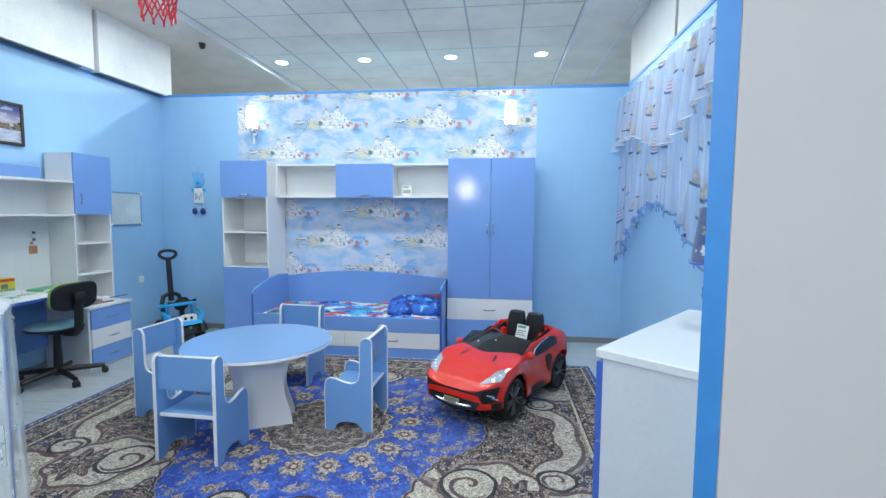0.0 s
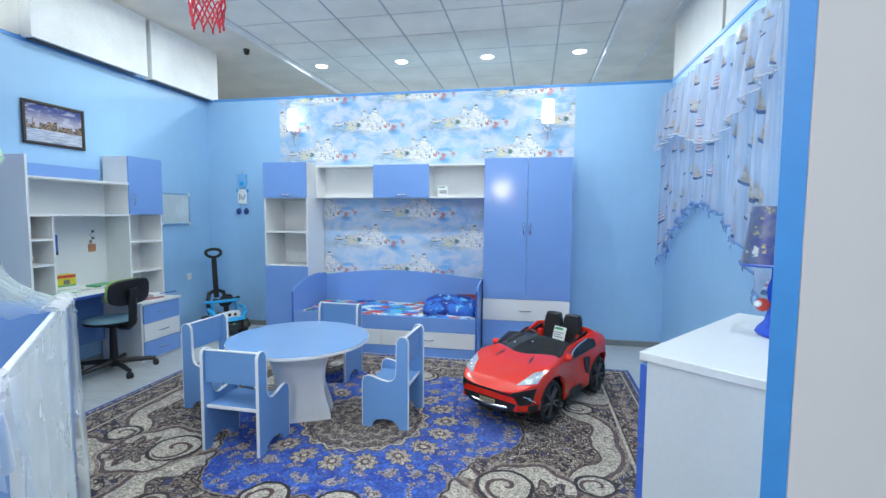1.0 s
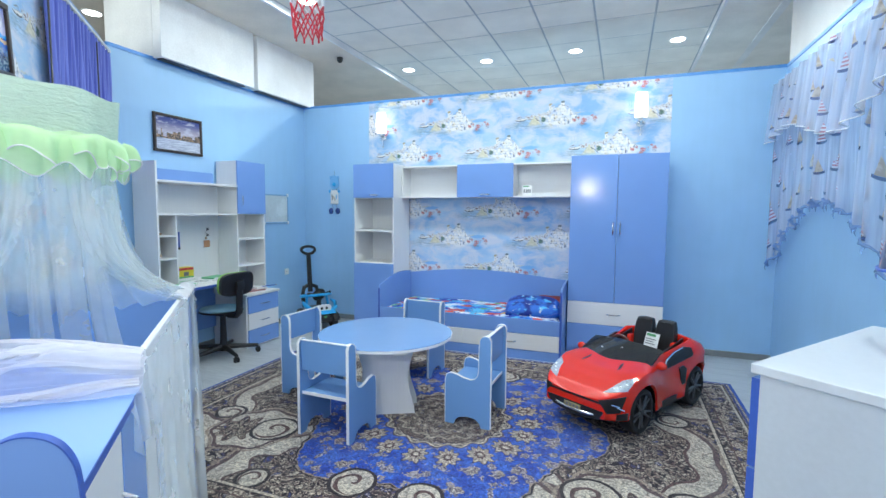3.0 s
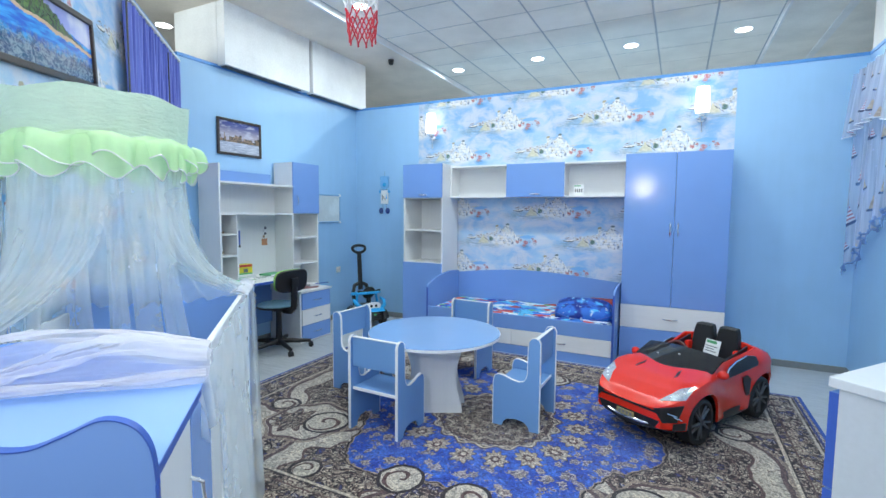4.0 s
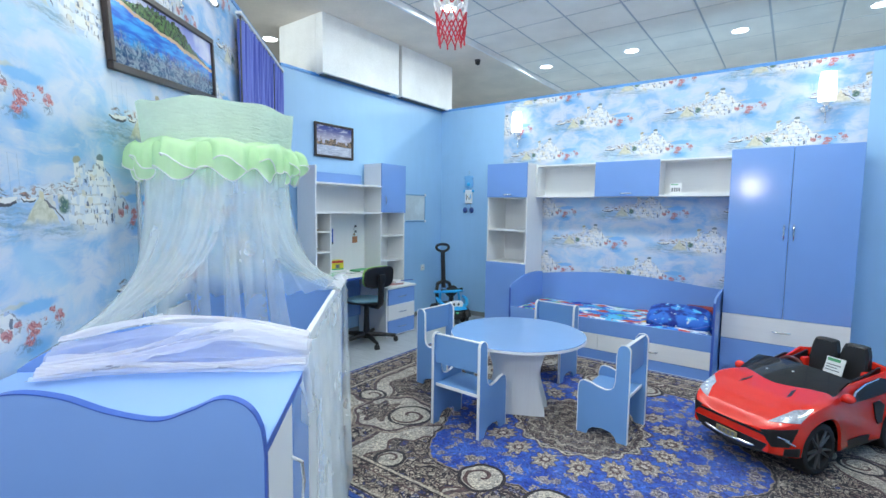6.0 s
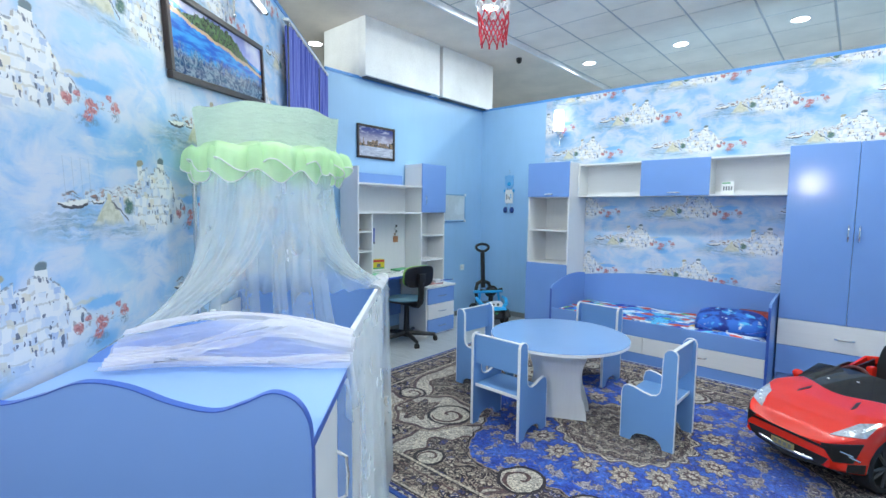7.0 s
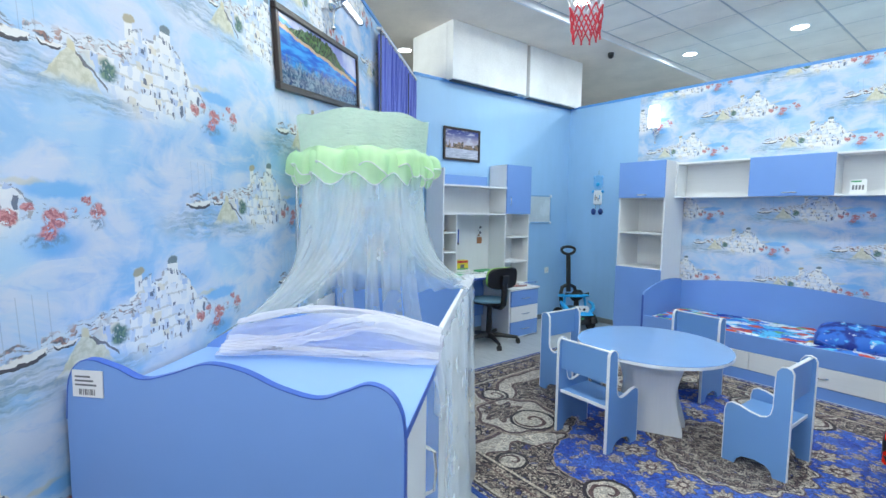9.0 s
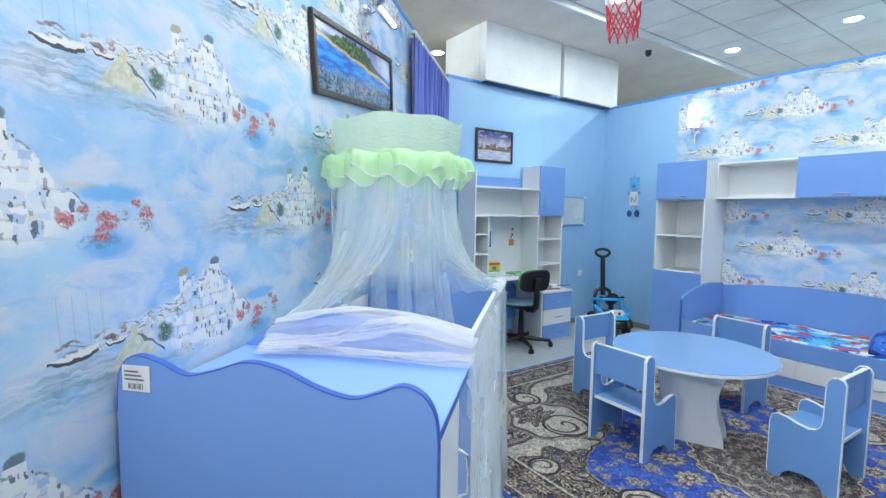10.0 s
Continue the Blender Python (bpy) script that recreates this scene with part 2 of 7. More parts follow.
    fu, fv, t1 = cells(0.046, 0.036)
    fu2, fv2, t2 = cells(0.027, 0.021, 5.0)
    tone = add(mul(t1[0], 0.65), mul(t2[1], 0.35))
    house = g.mix(g.ramp(tone, 0.18, 0.58), (0.60, 0.70, 0.84), (0.85, 0.87, 0.89))
    house = g.mix(mul(gt(fu, 0.70), gt(t1[1], 0.45), 0.40), house, (0.40, 0.54, 0.78))
    house = g.mix(mul(lt(fv, 0.16), gt(t1[2], 0.55), 0.55), house, (0.50, 0.47, 0.42))
    house = g.mix(mul(gt(t2[2], 0.93), 0.6), house, (0.74, 0.66, 0.48))
    house = g.mix(mul(lt(t2[2], 0.07), 0.7), house, (0.30, 0.45, 0.74))
    c = g.mix(mul(town, 0.90), c, house)
    # bell tower with a sandy cap, domed chapel with a dark cap
    c = g.mix(rect(0.538, 0.566, 0.285, 0.332), c, (0.82, 0.84, 0.86))
    c = g.mix(mul(blob(0.552, 0.345, 0.024, 0.014, 0.3), 0.9), c, (0.42, 0.37, 0.24))
    c = g.mix(rect(0.670, 0.716, 0.290, 0.352), c, (0.83, 0.85, 0.87))
    c = g.mix(mul(blob(0.693, 0.356, 0.026, 0.022, 0.25), gt(v0, 0.352)), c, (0.16, 0.22, 0.27))
    c = g.mix(mul(rect(0.552, 0.557, 0.298, 0.315), 0.8), c, (0.14, 0.17, 0.24))
    # doors and windows: small dark upright strokes, thinning out downwards
    for w, h, keep, rw, rh, seed in ((0.020, 0.024, 0.70, 0.13, 0.24, 1.0), (0.031, 0.034, 0.72, 0.13, 0.24, 2.0), (0.052, 0.050, 0.74, 0.11, 0.22, 4.0)):
        fu, fv, r = cells(w, h, seed)
        du = g.math("ABSOLUTE", sub(fu, add(0.3, mul(r[1], 0.4))))
        dv = g.math("ABSOLUTE", sub(fv, add(0.35, mul(r[2], 0.3))))
        win = mul(lt(du, rw), lt(dv, add(rh * 0.5, mul(r[2], rh * 0.8))), gt(r[0], keep), g.ramp(town, 0.45, 0.6))
        c = g.mix(mul(win, 0.85), c, g.mix(gt(r[1], 0.62), (0.07, 0.10, 0.18), (0.36, 0.35, 0.38)))
    # dark broken strokes along the roofline
    ridge = mul(lt(g.math("ABSOLUTE", sub(v, top)), 0.0045), gt(step[1], 0.45), gt(u0, 0.42), lt(u0, 0.88), g.ramp(n_fine, 0.48, 0.54))
    c = g.mix(mul(ridge, 0.8), c, (0.22, 0.24, 0.30))
    # quay of small craft and roofs that climbs to the town
    qv = sub(v, mul(sub(u0, 0.28), 0.16))
    qn = g.noise(g.vec("MULTIPLY", uv, (34.0, 120.0, 1.0)), 1.0, 3, 0.6)
    quay = mul(gt(u0, 0.26), lt(u0, 0.56), g.ramp(qv, 0.178, 0.190), g.ramp(qv, 0.236, 0.216))
    c = g.mix(mul(quay, 0.60), c, (0.76, 0.80, 0.84))
    c = g.mix(mul(quay, g.ramp(qn, 0.53, 0.58), 0.85), c, g.mix(g.ramp(n_fine, 0.48, 0.54), (0.10, 0.11, 0.15), (0.42, 0.24, 0.20)))
    # sandy cone roof, branch and tree
    tri = mul(lt(g.math("ABSOLUTE", sub(u, 0.375)), mul(sub(0.222, v), 0.80)), g.ramp(v, 0.105, 0.140))
    c = g.mix(mul(tri, 0.92), c, g.mix(g.ramp(n_fine, 0.35, 0.65), (0.56, 0.55, 0.40), (0.74, 0.73, 0.60)))
    c = g.mix(mul(blob(0.375, 0.212, 0.016, 0.015, 0.3), 0.9), c, (0.66, 0.62, 0.44))
    line = lt(g.math("ABSOLUTE", sub(add(v, mul(sub(u, 0.44), 0.75)), 0.158)), 0.0045)
    c = g.mix(mul(line, gt(u0, 0.385), lt(u0, 0.475), 0.85), c, (0.09, 0.09, 0.12))
    c = g.mix(mul(blob(0.478, 0.178, 0.036, 0.036, 0.5), g.ramp(n_fine, 0.32, 0.50)), c, g.mix(g.ramp(n_fine, 0.5, 0.6), (0.05, 0.14, 0.14), (0.16, 0.27, 0.20)))
    # boats: white hull over a dark keel line, cabin clutter and faint masts
    for cx, cz, k in ((0.212, 0.190, 0.80), (0.318, 0.200, 0.42)):
        a = g.math("DIVIDE", sub(u, cx), 0.078 * k)
        sheer_line = add(cz - 0.020 * k, mul(a, a, 0.018 * k))
        hull = mul(lt(g.math("ABSOLUTE", a), 1.0), gt(v, sheer_line), lt(v, add(cz + 0.010 * k, mul(a, 0.006 * k))))
        c = g.mix(mul(hull, 0.95), c, (0.83, 0.84, 0.84))
        keel = mul(lt(g.math("ABSOLUTE", a), 0.96), lt(g.math("ABSOLUTE", sub(v, sheer_line)), 0.0050 * k + 0.001))
        c = g.mix(mul(keel, 0.95), c, (0.04, 0.04, 0.06))
        deck = mul(blob(cx - 0.006, cz + 0.024 * k, 0.058 * k, 0.024 * k, 0.35), g.ramp(qn, 0.46, 0.56))
        c = g.mix(mul(deck, 0.85), c, g.mix(g.ramp(n_fine, 0.46, 0.56), (0.10, 0.10, 0.13), (0.38, 0.20, 0.16)))
    lean = add(u0, mul(v0, 0.06))
    mast = mul(lt(g.math("ABSOLUTE", sub(g.math("FLOORED_MODULO", lean, 0.036), 0.013)), 0.0012), rect(0.15, 0.29, 0.20, 0.330))
    c = g.mix(mul(mast, 0.40), c, (0.26, 0.34, 0.46))
    # red flowers in loose heads over dark leaves
    petals = g.ramp(g.noise(uv, 62.0, 3, 0.7), 0.38, 0.46)
    shade = g.ramp(g.noise(uv, 105.0, 3), 0.40, 0.60)
    c = g.mix(mul(both(blob(0.90, 0.098, 0.075, 0.022, 0.6), blob(1.045, 0.130, 0.035, 0.022, 0.6)), g.ramp(n_fine, 0.45, 0.55), 0.70), c, (0.14, 0.20, 0.32))
    for cx, cz, r in ((0.930, 0.147, 0.036), (0.912, 0.114, 0.031), (1.048, 0.162, 0.030), (1.015, 0.190, 0.019), (0.826, 0.152, 0.026), (0.868, 0.172, 0.014), (0.982, 0.168, 0.012)):
        c = g.mix(mul(blob(cx, cz, r, r * 0.80, 0.35), petals, 0.92), c, g.mix(shade, (0.36, 0.08, 0.10), (0.66, 0.27, 0.28)))
    c = g.mix(mul(lt(u0, 1.10), gt(u0, 0.80), blob(0.95, 0.165, 0.14, 0.045, 0.6), g.ramp(qn, 0.60, 0.64), 0.7), c, (0.14, 0.15, 0.20))
    c = g.mix(1.0, c, (0.97, 0.94, 0.92), "MULTIPLY")
    g.bump(g.noise(co, 140.0, 3), 0.1, 0.0015)
    return g.set(Base_Color=c, Roughness=0.55)


def carpet(name):
    """Oriental rug: blue field of sprigs, lace medallion with palmettes, cream crescents, scrolls and a busy border."""
    g = Graph(name)
    co = g.coords()
    x, y, z = g.xyz(co)
    ax, ay = g.math("ABSOLUTE", x), g.math("ABSOLUTE", y)
    fold = g.join(ax, ay, 0.0)
    w1 = g.vec("SUBTRACT", g.noise(fold, 5.0, 3, out="Color"), (0.5, 0.5, 0.5))
    w2 = g.vec("SUBTRACT", g.noise(fold, 17.0, 2, out="Color"), (0.5, 0.5, 0.5))
    p = g.vec("ADD", fold, g.vec("MULTIPLY", w1, (0.05, 0.05, 0.0)))
    q = g.vec("ADD", fold, g.vec("ADD", g.vec("MULTIPLY", w1, (0.14, 0.14, 0.0)), g.vec("MULTIPLY", w2, (0.07, 0.07, 0.0))))
    px, py, _ = g.xyz(p)
    DARK, CREAM, TAN, BROWN = (0.028, 0.022, 0.030), (0.60, 0.53, 0.43), (0.35, 0.28, 0.23), (0.12, 0.07, 0.07)
    NAVY = (0.035, 0.055, 0.21)

    def lt(a, b):
        return g.math("LESS_THAN", a, b)

    def gt(a, b):
        return g.math("GREATER_THAN", a, b)

    def mul(*a):
        out = a[0]
        for b in a[1:]:
            out = g.math("MULTIPLY", out, b)
        return out

    def add(a, b):
        return g.math("ADD", a, b)

    def sub(a, b):
        return g.math("SUBTRACT", a, b)

    def band(a, c, w):
        return lt(g.math("ABSOLUTE", sub(a, c)), w)

    def far(cx, cy, kx=1.0, ky=1.0, a=px, b=py):
        dx, dy = mul(sub(a, cx), kx), mul(sub(b, cy), ky)
        return g.math("SQRT", add(mul(dx, dx), mul(dy, dy))), g.math("ARCTAN2", dy, dx)

    def filigree(v, scale, blue_share):
        """Curled leaves in cream, tan, brown and navy with dark outlines."""
        pick = g.xyz(g.voronoi(v, scale, "Color"))
        rim = g.voronoi(v, scale, "Distance", "DISTANCE_TO_EDGE")
        c = g.mix(gt(pick[0], 0.50), BROWN, CREAM)
        c = g.mix(gt(pick[1], 0.66), c, TAN)
        c = g.mix(gt(pick[2], 1.0 - blue_share), c, NAVY)
        c = g.mix(lt(rim, 0.085), c, DARK)
        return g.mix(mul(band(rim, 0.21, 0.045), 0.85), c, g.mix(gt(pick[0], 0.50), CREAM, BROWN))

    def flower(dx, dy, size, petals, ground):
        """A rosette of rings and petals at an offset (dx, dy) from its middle."""
        rr = g.math("SQRT", add(mul(dx, dx), mul(dy, dy)))
        aa = g.math("ARCTAN2", dy, dx)
        wob = mul(g.math("COSINE", mul(aa, petals)), 0.17)
        f = g.math("DIVIDE", rr, mul(add(1.0, wob), size))
        c = g.mix(mul(lt(f, 1.0), 0.75), ground, DARK)
        c = g.mix(lt(f, 0.93), c, TAN)
        c = g.mix(mul(lt(f, 0.84), gt(g.math("SINE", mul(aa, petals * 2)), -0.15)), c, CREAM)
        c = g.mix(lt(f, 0.44), c, BROWN)
        return g.mix(lt(f, 0.22), c, CREAM)

    def spiral(c, cx, cy, cr, turns, ground):
        """A rolled scroll end: one dark line that winds in."""
        rr, aa = far(cx, cy)
        sp = g.math("SINE", add(aa, mul(rr, turns)))
        c = g.mix(lt(rr, cr), c, g.mix(mul(gt(sp, 0.80), lt(rr, cr * 0.85)), ground, BROWN))
        return g.mix(band(rr, cr, 0.011), c, DARK)
    edge = g.math("MINIMUM", sub(2.07, ax), sub(1.535, ay))
    r, th = far(0.0, 0.0)
    # blue field: uneven dye, small sprigs, two sizes of rosettes
    c = g.mix(g.ramp(g.noise(co, 7.0, 5, 0.7), 0.38, 0.62), (0.022, 0.075, 0.46), (0.050, 0.155, 0.64))
    spot = g.voronoi(q, 34.0, "Distance")
    spick = g.xyz(g.voronoi(q, 34.0, "Color"))
    c = g.mix(mul(lt(spot, 0.34), gt(spick[0], 0.42), 0.80), c, g.mix(gt(spick[1], 0.55), (0.36, 0.33, 0.38), (0.15, 0.19, 0.46)))
    c = g.mix(mul(lt(spot, 0.13), gt(spick[0], 0.50)), c, g.mix(gt(spick[2], 0.6), NAVY, BROWN))
    grow = g.ramp(r, 0.55, 0.95, 0.12, -0.12)
    for scale, size, rnd, petals, thr in ((7.4, 0.34, 0.9, 7.0, 0.66), (12.5, 0.36, 1.0, 6.0, 0.58)):
        cells = g.vec("MULTIPLY", p, (scale, scale, 0.0))
        pos = g.voronoi(cells, 1.0, "Position", random=rnd)
        pick = g.xyz(g.voronoi(cells, 1.0, "Color", random=rnd))
        dx, dy, _ = g.xyz(g.vec("ADD", g.vec("SUBTRACT", cells, pos), g.vec("MULTIPLY", w2, (0.75, 0.75, 0.0))))
        c = g.mix(mul(gt(pick[0], add(thr, grow)), gt(r, 0.66), 0.80), c, flower(dx, dy, size, petals, c))
    # lace medallion with a scalloped rim, ring of separate palmettes outside
    N = 18.0
    lacec = filigree(g.join(mul(th, 0.30), r, 0.0), 46.0, 0.05)
    arc = g.math("SINE", add(mul(r, 62.0), mul(g.math("COSINE", mul(th, N)), 1.1)))
    lacec = g.mix(mul(gt(arc, 0.72), 0.55), lacec, CREAM)
    lacec = g.mix(mul(lt(arc, -0.86), 0.55), lacec, BROWN)
    rimc = add(0.445, mul(g.math("COSINE", mul(th, N)), 0.022))
    c = g.mix(lt(r, rimc), c, lacec)
    c = g.mix(mul(band(r, rimc, 0.007), 0.6), c, BROWN)
    c = g.mix(band(r, sub(rimc, 0.016), 0.007), c, CREAM)
    k = sub(g.math("FRACT", mul(th, N / (2 * math.pi))), 0.5)
    c = flower(mul(k, 2 * math.pi * 0.575 / N * 1.05), mul(sub(r, 0.575), 0.80), 0.078, 9.0, c)
    # ground outside the field: packed dark leafwork with navy and plum
    wave = mul(g.math("COSINE", mul(th, 6.0)), 0.10)
    field = add(add(1.03, wave), mul(sub(g.noise(fold, 9.0, 2), 0.5), 0.10))
    packed = filigree(q, 30.0, 0.18)
    c = g.mix(gt(r, field), c, packed)
    c = g.mix(band(r, field, 0.016), c, TAN)
    c = g.mix(band(r, field, 0.006), c, DARK)
    # cream crescents and lobes, with leafy hearts and scrolled ends
    pale = g.mix(g.ramp(g.noise(co, 3.0, 3), 0.3, 0.7), (0.50, 0.45, 0.38), (0.64, 0.585, 0.50))
    curl = g.node("ShaderNodeTexWave", "Fac", {"Vector": q, "Scale": 3.1, "Distortion": 8.0, "Detail": 1.0, "Detail Scale": 1.7}, wave_type="RINGS")
    pale = g.mix(mul(band(curl, 0.5, 0.055), gt(g.noise(fold, 3.1, 2), 0.47), 0.85), pale, BROWN)
    lace2 = filigree(q, 36.0, 0.04)
    for cx, cy, ro, ix, iy, ri in ((1.08, 0.0, 0.66, 1.05, 0.04, 0.53), (0.62, 1.02, 0.42, 0.56, 1.08, 0.31), (1.62, 0.98, 0.36, 1.68, 1.06, 0.22), (1.16, 0.66, 0.27, 1.26, 0.70, 0.14)):
        ra, ta = far(cx, cy)
        rb, tb = far(ix, iy)
        ra = add(ra, mul(g.math("COSINE", mul(ta, 7.0)), 0.018))
        inside = mul(lt(ra, ro), gt(r, add(field, 0.01)))
        c = g.mix(inside, c, pale)
        rb = add(rb, mul(g.math("COSINE", mul(tb, 9.0)), 0.035))
        heart = mul(inside, lt(rb, ri))
        c = g.mix(heart, c, lace2)
        c = g.mix(mul(inside, band(rb, ri, 0.010)), c, BROWN)
        c = g.mix(mul(band(ra, ro, 0.013), gt(r, field)), c, (0.13, 0.085, 0.09))
        c = g.mix(mul(band(ra, ro + 0.030, 0.011), gt(r, field)), c, TAN)
    for cx, cy, cr, turns in ((1.03, 0.62, 0.150, 52.0), (0.20, 0.97, 0.125, -58.0), (1.52, 0.52, 0.10, 66.0), (0.74, 1.14, 0.09, -70.0)):
        c = spiral(c, cx, cy, cr, turns, (0.58, 0.53, 0.45))
    # border: leaf band with rosettes between striped guards
    cells = g.vec("MULTIPLY", fold, (7.0, 7.0, 0.0))
    pos = g.voronoi(cells, 1.0, "Position", random=0.2)
    dx, dy, _ = g.xyz(g.vec("SUBTRACT", cells, pos))
    c = g.mix(lt(edge, 0.30), c, flower(dx, dy, 0.30, 8.0, filigree(q, 32.0, 0.14)))
    for e, w, k in ((0.30, 0.010, CREAM), (0.285, 0.004, DARK), (0.23, 0.005, BROWN), (0.085, 0.008, CREAM), (0.070, 0.004, DARK), (0.050, 0.010, NAVY)):
        c = g.mix(band(edge, e, w), c, k)
    stitch = gt(g.math("SINE", mul(add(x, y), 110.0)), 0.2)
    c = g.mix(mul(band(edge, 0.036, 0.008), stitch), c, (0.6, 0.58, 0.55))
    c = g.mix(lt(edge, 0.026), c, (0.045, 0.11, 0.44))
    # pile: knots of uneven tone, worn tufts
    knot = g.xyz(g.voronoi(co, 95.0, "Color"))
    c = g.mix(1.0, c, g.mix(knot[0], (0.48, 0.48, 0.52), (1.42, 1.38, 1.32)), "MULTIPLY")
    tuft = g.noise(co, 130.0, 3, 0.75)
    c = g.mix(g.ramp(tuft, 0.40, 0.52, 0.50, 0.0), c, DARK)
    c = g.mix(g.ramp(g.noise(co, 1.6, 3), 0.35, 0.7, 0.0, 0.08), c, (0.40, 0.37, 0.34))
    g.bump(g.noise(co, 330.0, 3, 0.7), 0.6, 0.006)
    g.put(g.bsdf.inputs["Specular IOR Level"], 0.1)
    return g.set(Base_Color=c, Roughness=0.95, Sheen_Weight=0.1)


def planks(name):
    """Pale grey laminate with a wood grain, each board a little different."""
    g = Graph(name)
    co = g.coords()
    rnd = g.node("ShaderNodeObjectInfo", "Random")
    off = g.vec("ADD", co, g.join(g.math("MULTIPLY", rnd, 37.0), g.math("MULTIPLY", rnd, 11.0), 0.0))
    grain = g.noise(g.vec("MULTIPLY", off, (2.0, 30.0, 1.0)), 2.0, 5, 0.65, distortion=0.6)
    fine = g.noise(g.vec("MULTIPLY", off, (6.0, 120.0, 1.0)), 2.0, 3)
    col = g.mix(g.ramp(grain, 0.3, 0.7), (0.40, 0.43, 0.45), (0.58, 0.61, 0.62))
    col = g.mix(g.math("MULTIPLY", g.ramp(fine, 0.5, 0.7), 0.25), col, (0.30, 0.32, 0.34))
    col = g.mix(g.math("MULTIPLY", rnd, 0.22), col, (0.36, 0.39, 0.42))
    g.bump(fine, 0.08, 0.001)
    return g.set(Base_Color=col, Roughness=g.ramp(grain, 0.3, 0.7, 0.28, 0.42))


BLUE = (0.195, 0.36, 0.75)
M_WALL = paint_wall("blue_wall_paint", (0.345, 0.59, 0.87))
M_TRIM = plain("blue_trim", (0.10, 0.33, 0.74), 0.4)
M_STRIP = plain("bright_blue_end_board", (0.035, 0.20, 0.50), 0.4)
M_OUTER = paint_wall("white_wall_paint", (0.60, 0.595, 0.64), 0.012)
M_BOX = plain("white_board", (0.80, 0.81, 0.82), 0.5)
# white board greyed in colour against the strong lamp beside the east bulkheads
M_BOX_DIM = plain("dimmed_white_board", (0.54, 0.56, 0.58), 0.5)
M_CEIL = plain("white_ceiling_paint", (0.84, 0.81, 0.76), 0.8)
M_TILE = plain("mineral_ceiling_tile", (0.86, 0.82, 0.76), 0.9, vary=0.05, grain=160, bump=0.25)
M_GRID = plain("ceiling_grid_metal", (0.42, 0.45, 0.48), 0.5)
M_BASE = plain("grey_baseboard", (0.23, 0.25, 0.26), 0.45)
M_PAPER = seaside_paper("seaside_wallpaper", 0.232, 0.076)
M_PAPER_DIAG = seaside_paper("seaside_wallpaper_diagonal", -0.009, 0.096, -1.0)
M_RUG = carpet("oriental_rug_pile")
M_RUGEDGE = plain("blue_rug_binding", (0.04, 0.11, 0.42), 0.9)
M_FLOOR = planks("grey_laminate_plank")
M_BLUE = blue_board("blue_melamine", BLUE)
M_BLUE_LT = blue_board("light_blue_melamine", (0.165, 0.34, 0.65), 0.34)
M_BLUE_EDGE = plain("dark_blue_edge_band", (0.045, 0.12, 0.50), 0.4)
M_BLUE_GLOSS = blue_board("glossy_blue_lacquer", BLUE, 0.14)
M_WHITE = wood_white("white_ash_laminate")
M_WHITE_X = wood_white("white_ash_laminate_across", axis=0)
M_WEDGE = plain("white_plastic_edge", (0.85, 0.86, 0.88), 0.35, vary=0.02)
M_CHROME = plain("chrome", (0.80, 0.81, 0.83), 0.2, 1.0, vary=0.02, bump=0)
M_BLACK = plain("black_plastic", (0.012, 0.012, 0.014), 0.42)
M_NET = sheer("white_netting", (0.92, 0.98, 0.99), 0.27, 6.0)
M_NET_THICK = sheer("folded_netting", (0.92, 0.92, 0.97), 0.52, 6.0)
M_NET_THIN = sheer("spread_netting", (0.90, 0.91, 0.98), 0.40, 6.0)


def crinkle(name, color):
    """Gathered satin: fine wrinkles that run round the crown."""
    g = Graph(name)
    co = g.coords()
    wr = g.noise(g.vec("MULTIPLY", co, (20.0, 20.0, 80.0)), 1.0, 5, 0.65, distortion=0.8)
    big = g.noise(co, 6.0, 3)
    c = g.mix(g.ramp(g.math("ADD", g.math("MULTIPLY", wr, 0.6), g.math("MULTIPLY", big, 0.4)), 0.35, 0.65), tuple(k * 0.92 for k in color), color)
    g.bump(wr, 0.9, 0.016)
    g.set(Base_Color=c, Roughness=0.42, Sheen_Weight=0.2)
    tl = g.node("ShaderNodeBsdfTranslucent", 0, {0: c})
    out = g.node("ShaderNodeMixShader", 0, {0: 0.32, 1: g.bsdf.outputs[0], 2: tl})
    g.t.links.new(out, g.t.nodes["Material Output"].inputs[0])
    return g.mat


M_GREEN = crinkle("pale_green_satin", (0.80, 0.99, 0.80))
M_GREEN_LT = sheer("green_organza", (0.74, 0.98, 0.64), 0.82, 7.0)
M_RED = plain("glossy_red_plastic", (0.80, 0.026, 0.012), 0.20, coat=0.3, vary=0.03, bump=0.0)
M_DARKGREY = plain("dark_grey_plastic", (0.03, 0.032, 0.036), 0.35)
M_CYAN = plain("cyan_plastic", (0.03, 0.42, 0.82), 0.3)
M_PAPERWHITE = plain("white_card", (0.82, 0.83, 0.84), 0.6, vary=0.02)
M_INK = plain("grey_ink", (0.16, 0.17, 0.19), 0.6)
M_GREENINK = plain("green_ink", (0.08, 0.36, 0.16), 0.6)
M_RUBBER = plain("black_rubber", (0.018, 0.018, 0.019), 0.7)
M_LAMP = glow("downlight_glow", (0.95, 0.98, 1.0), 14.0)

# ---- setting ----

def structure(name, bm, material, label, smooth=False):
    ob = part(name, bm, material, None, "", smooth)
    return tagged(ob, label, name.split("_")[0], kind="structure")


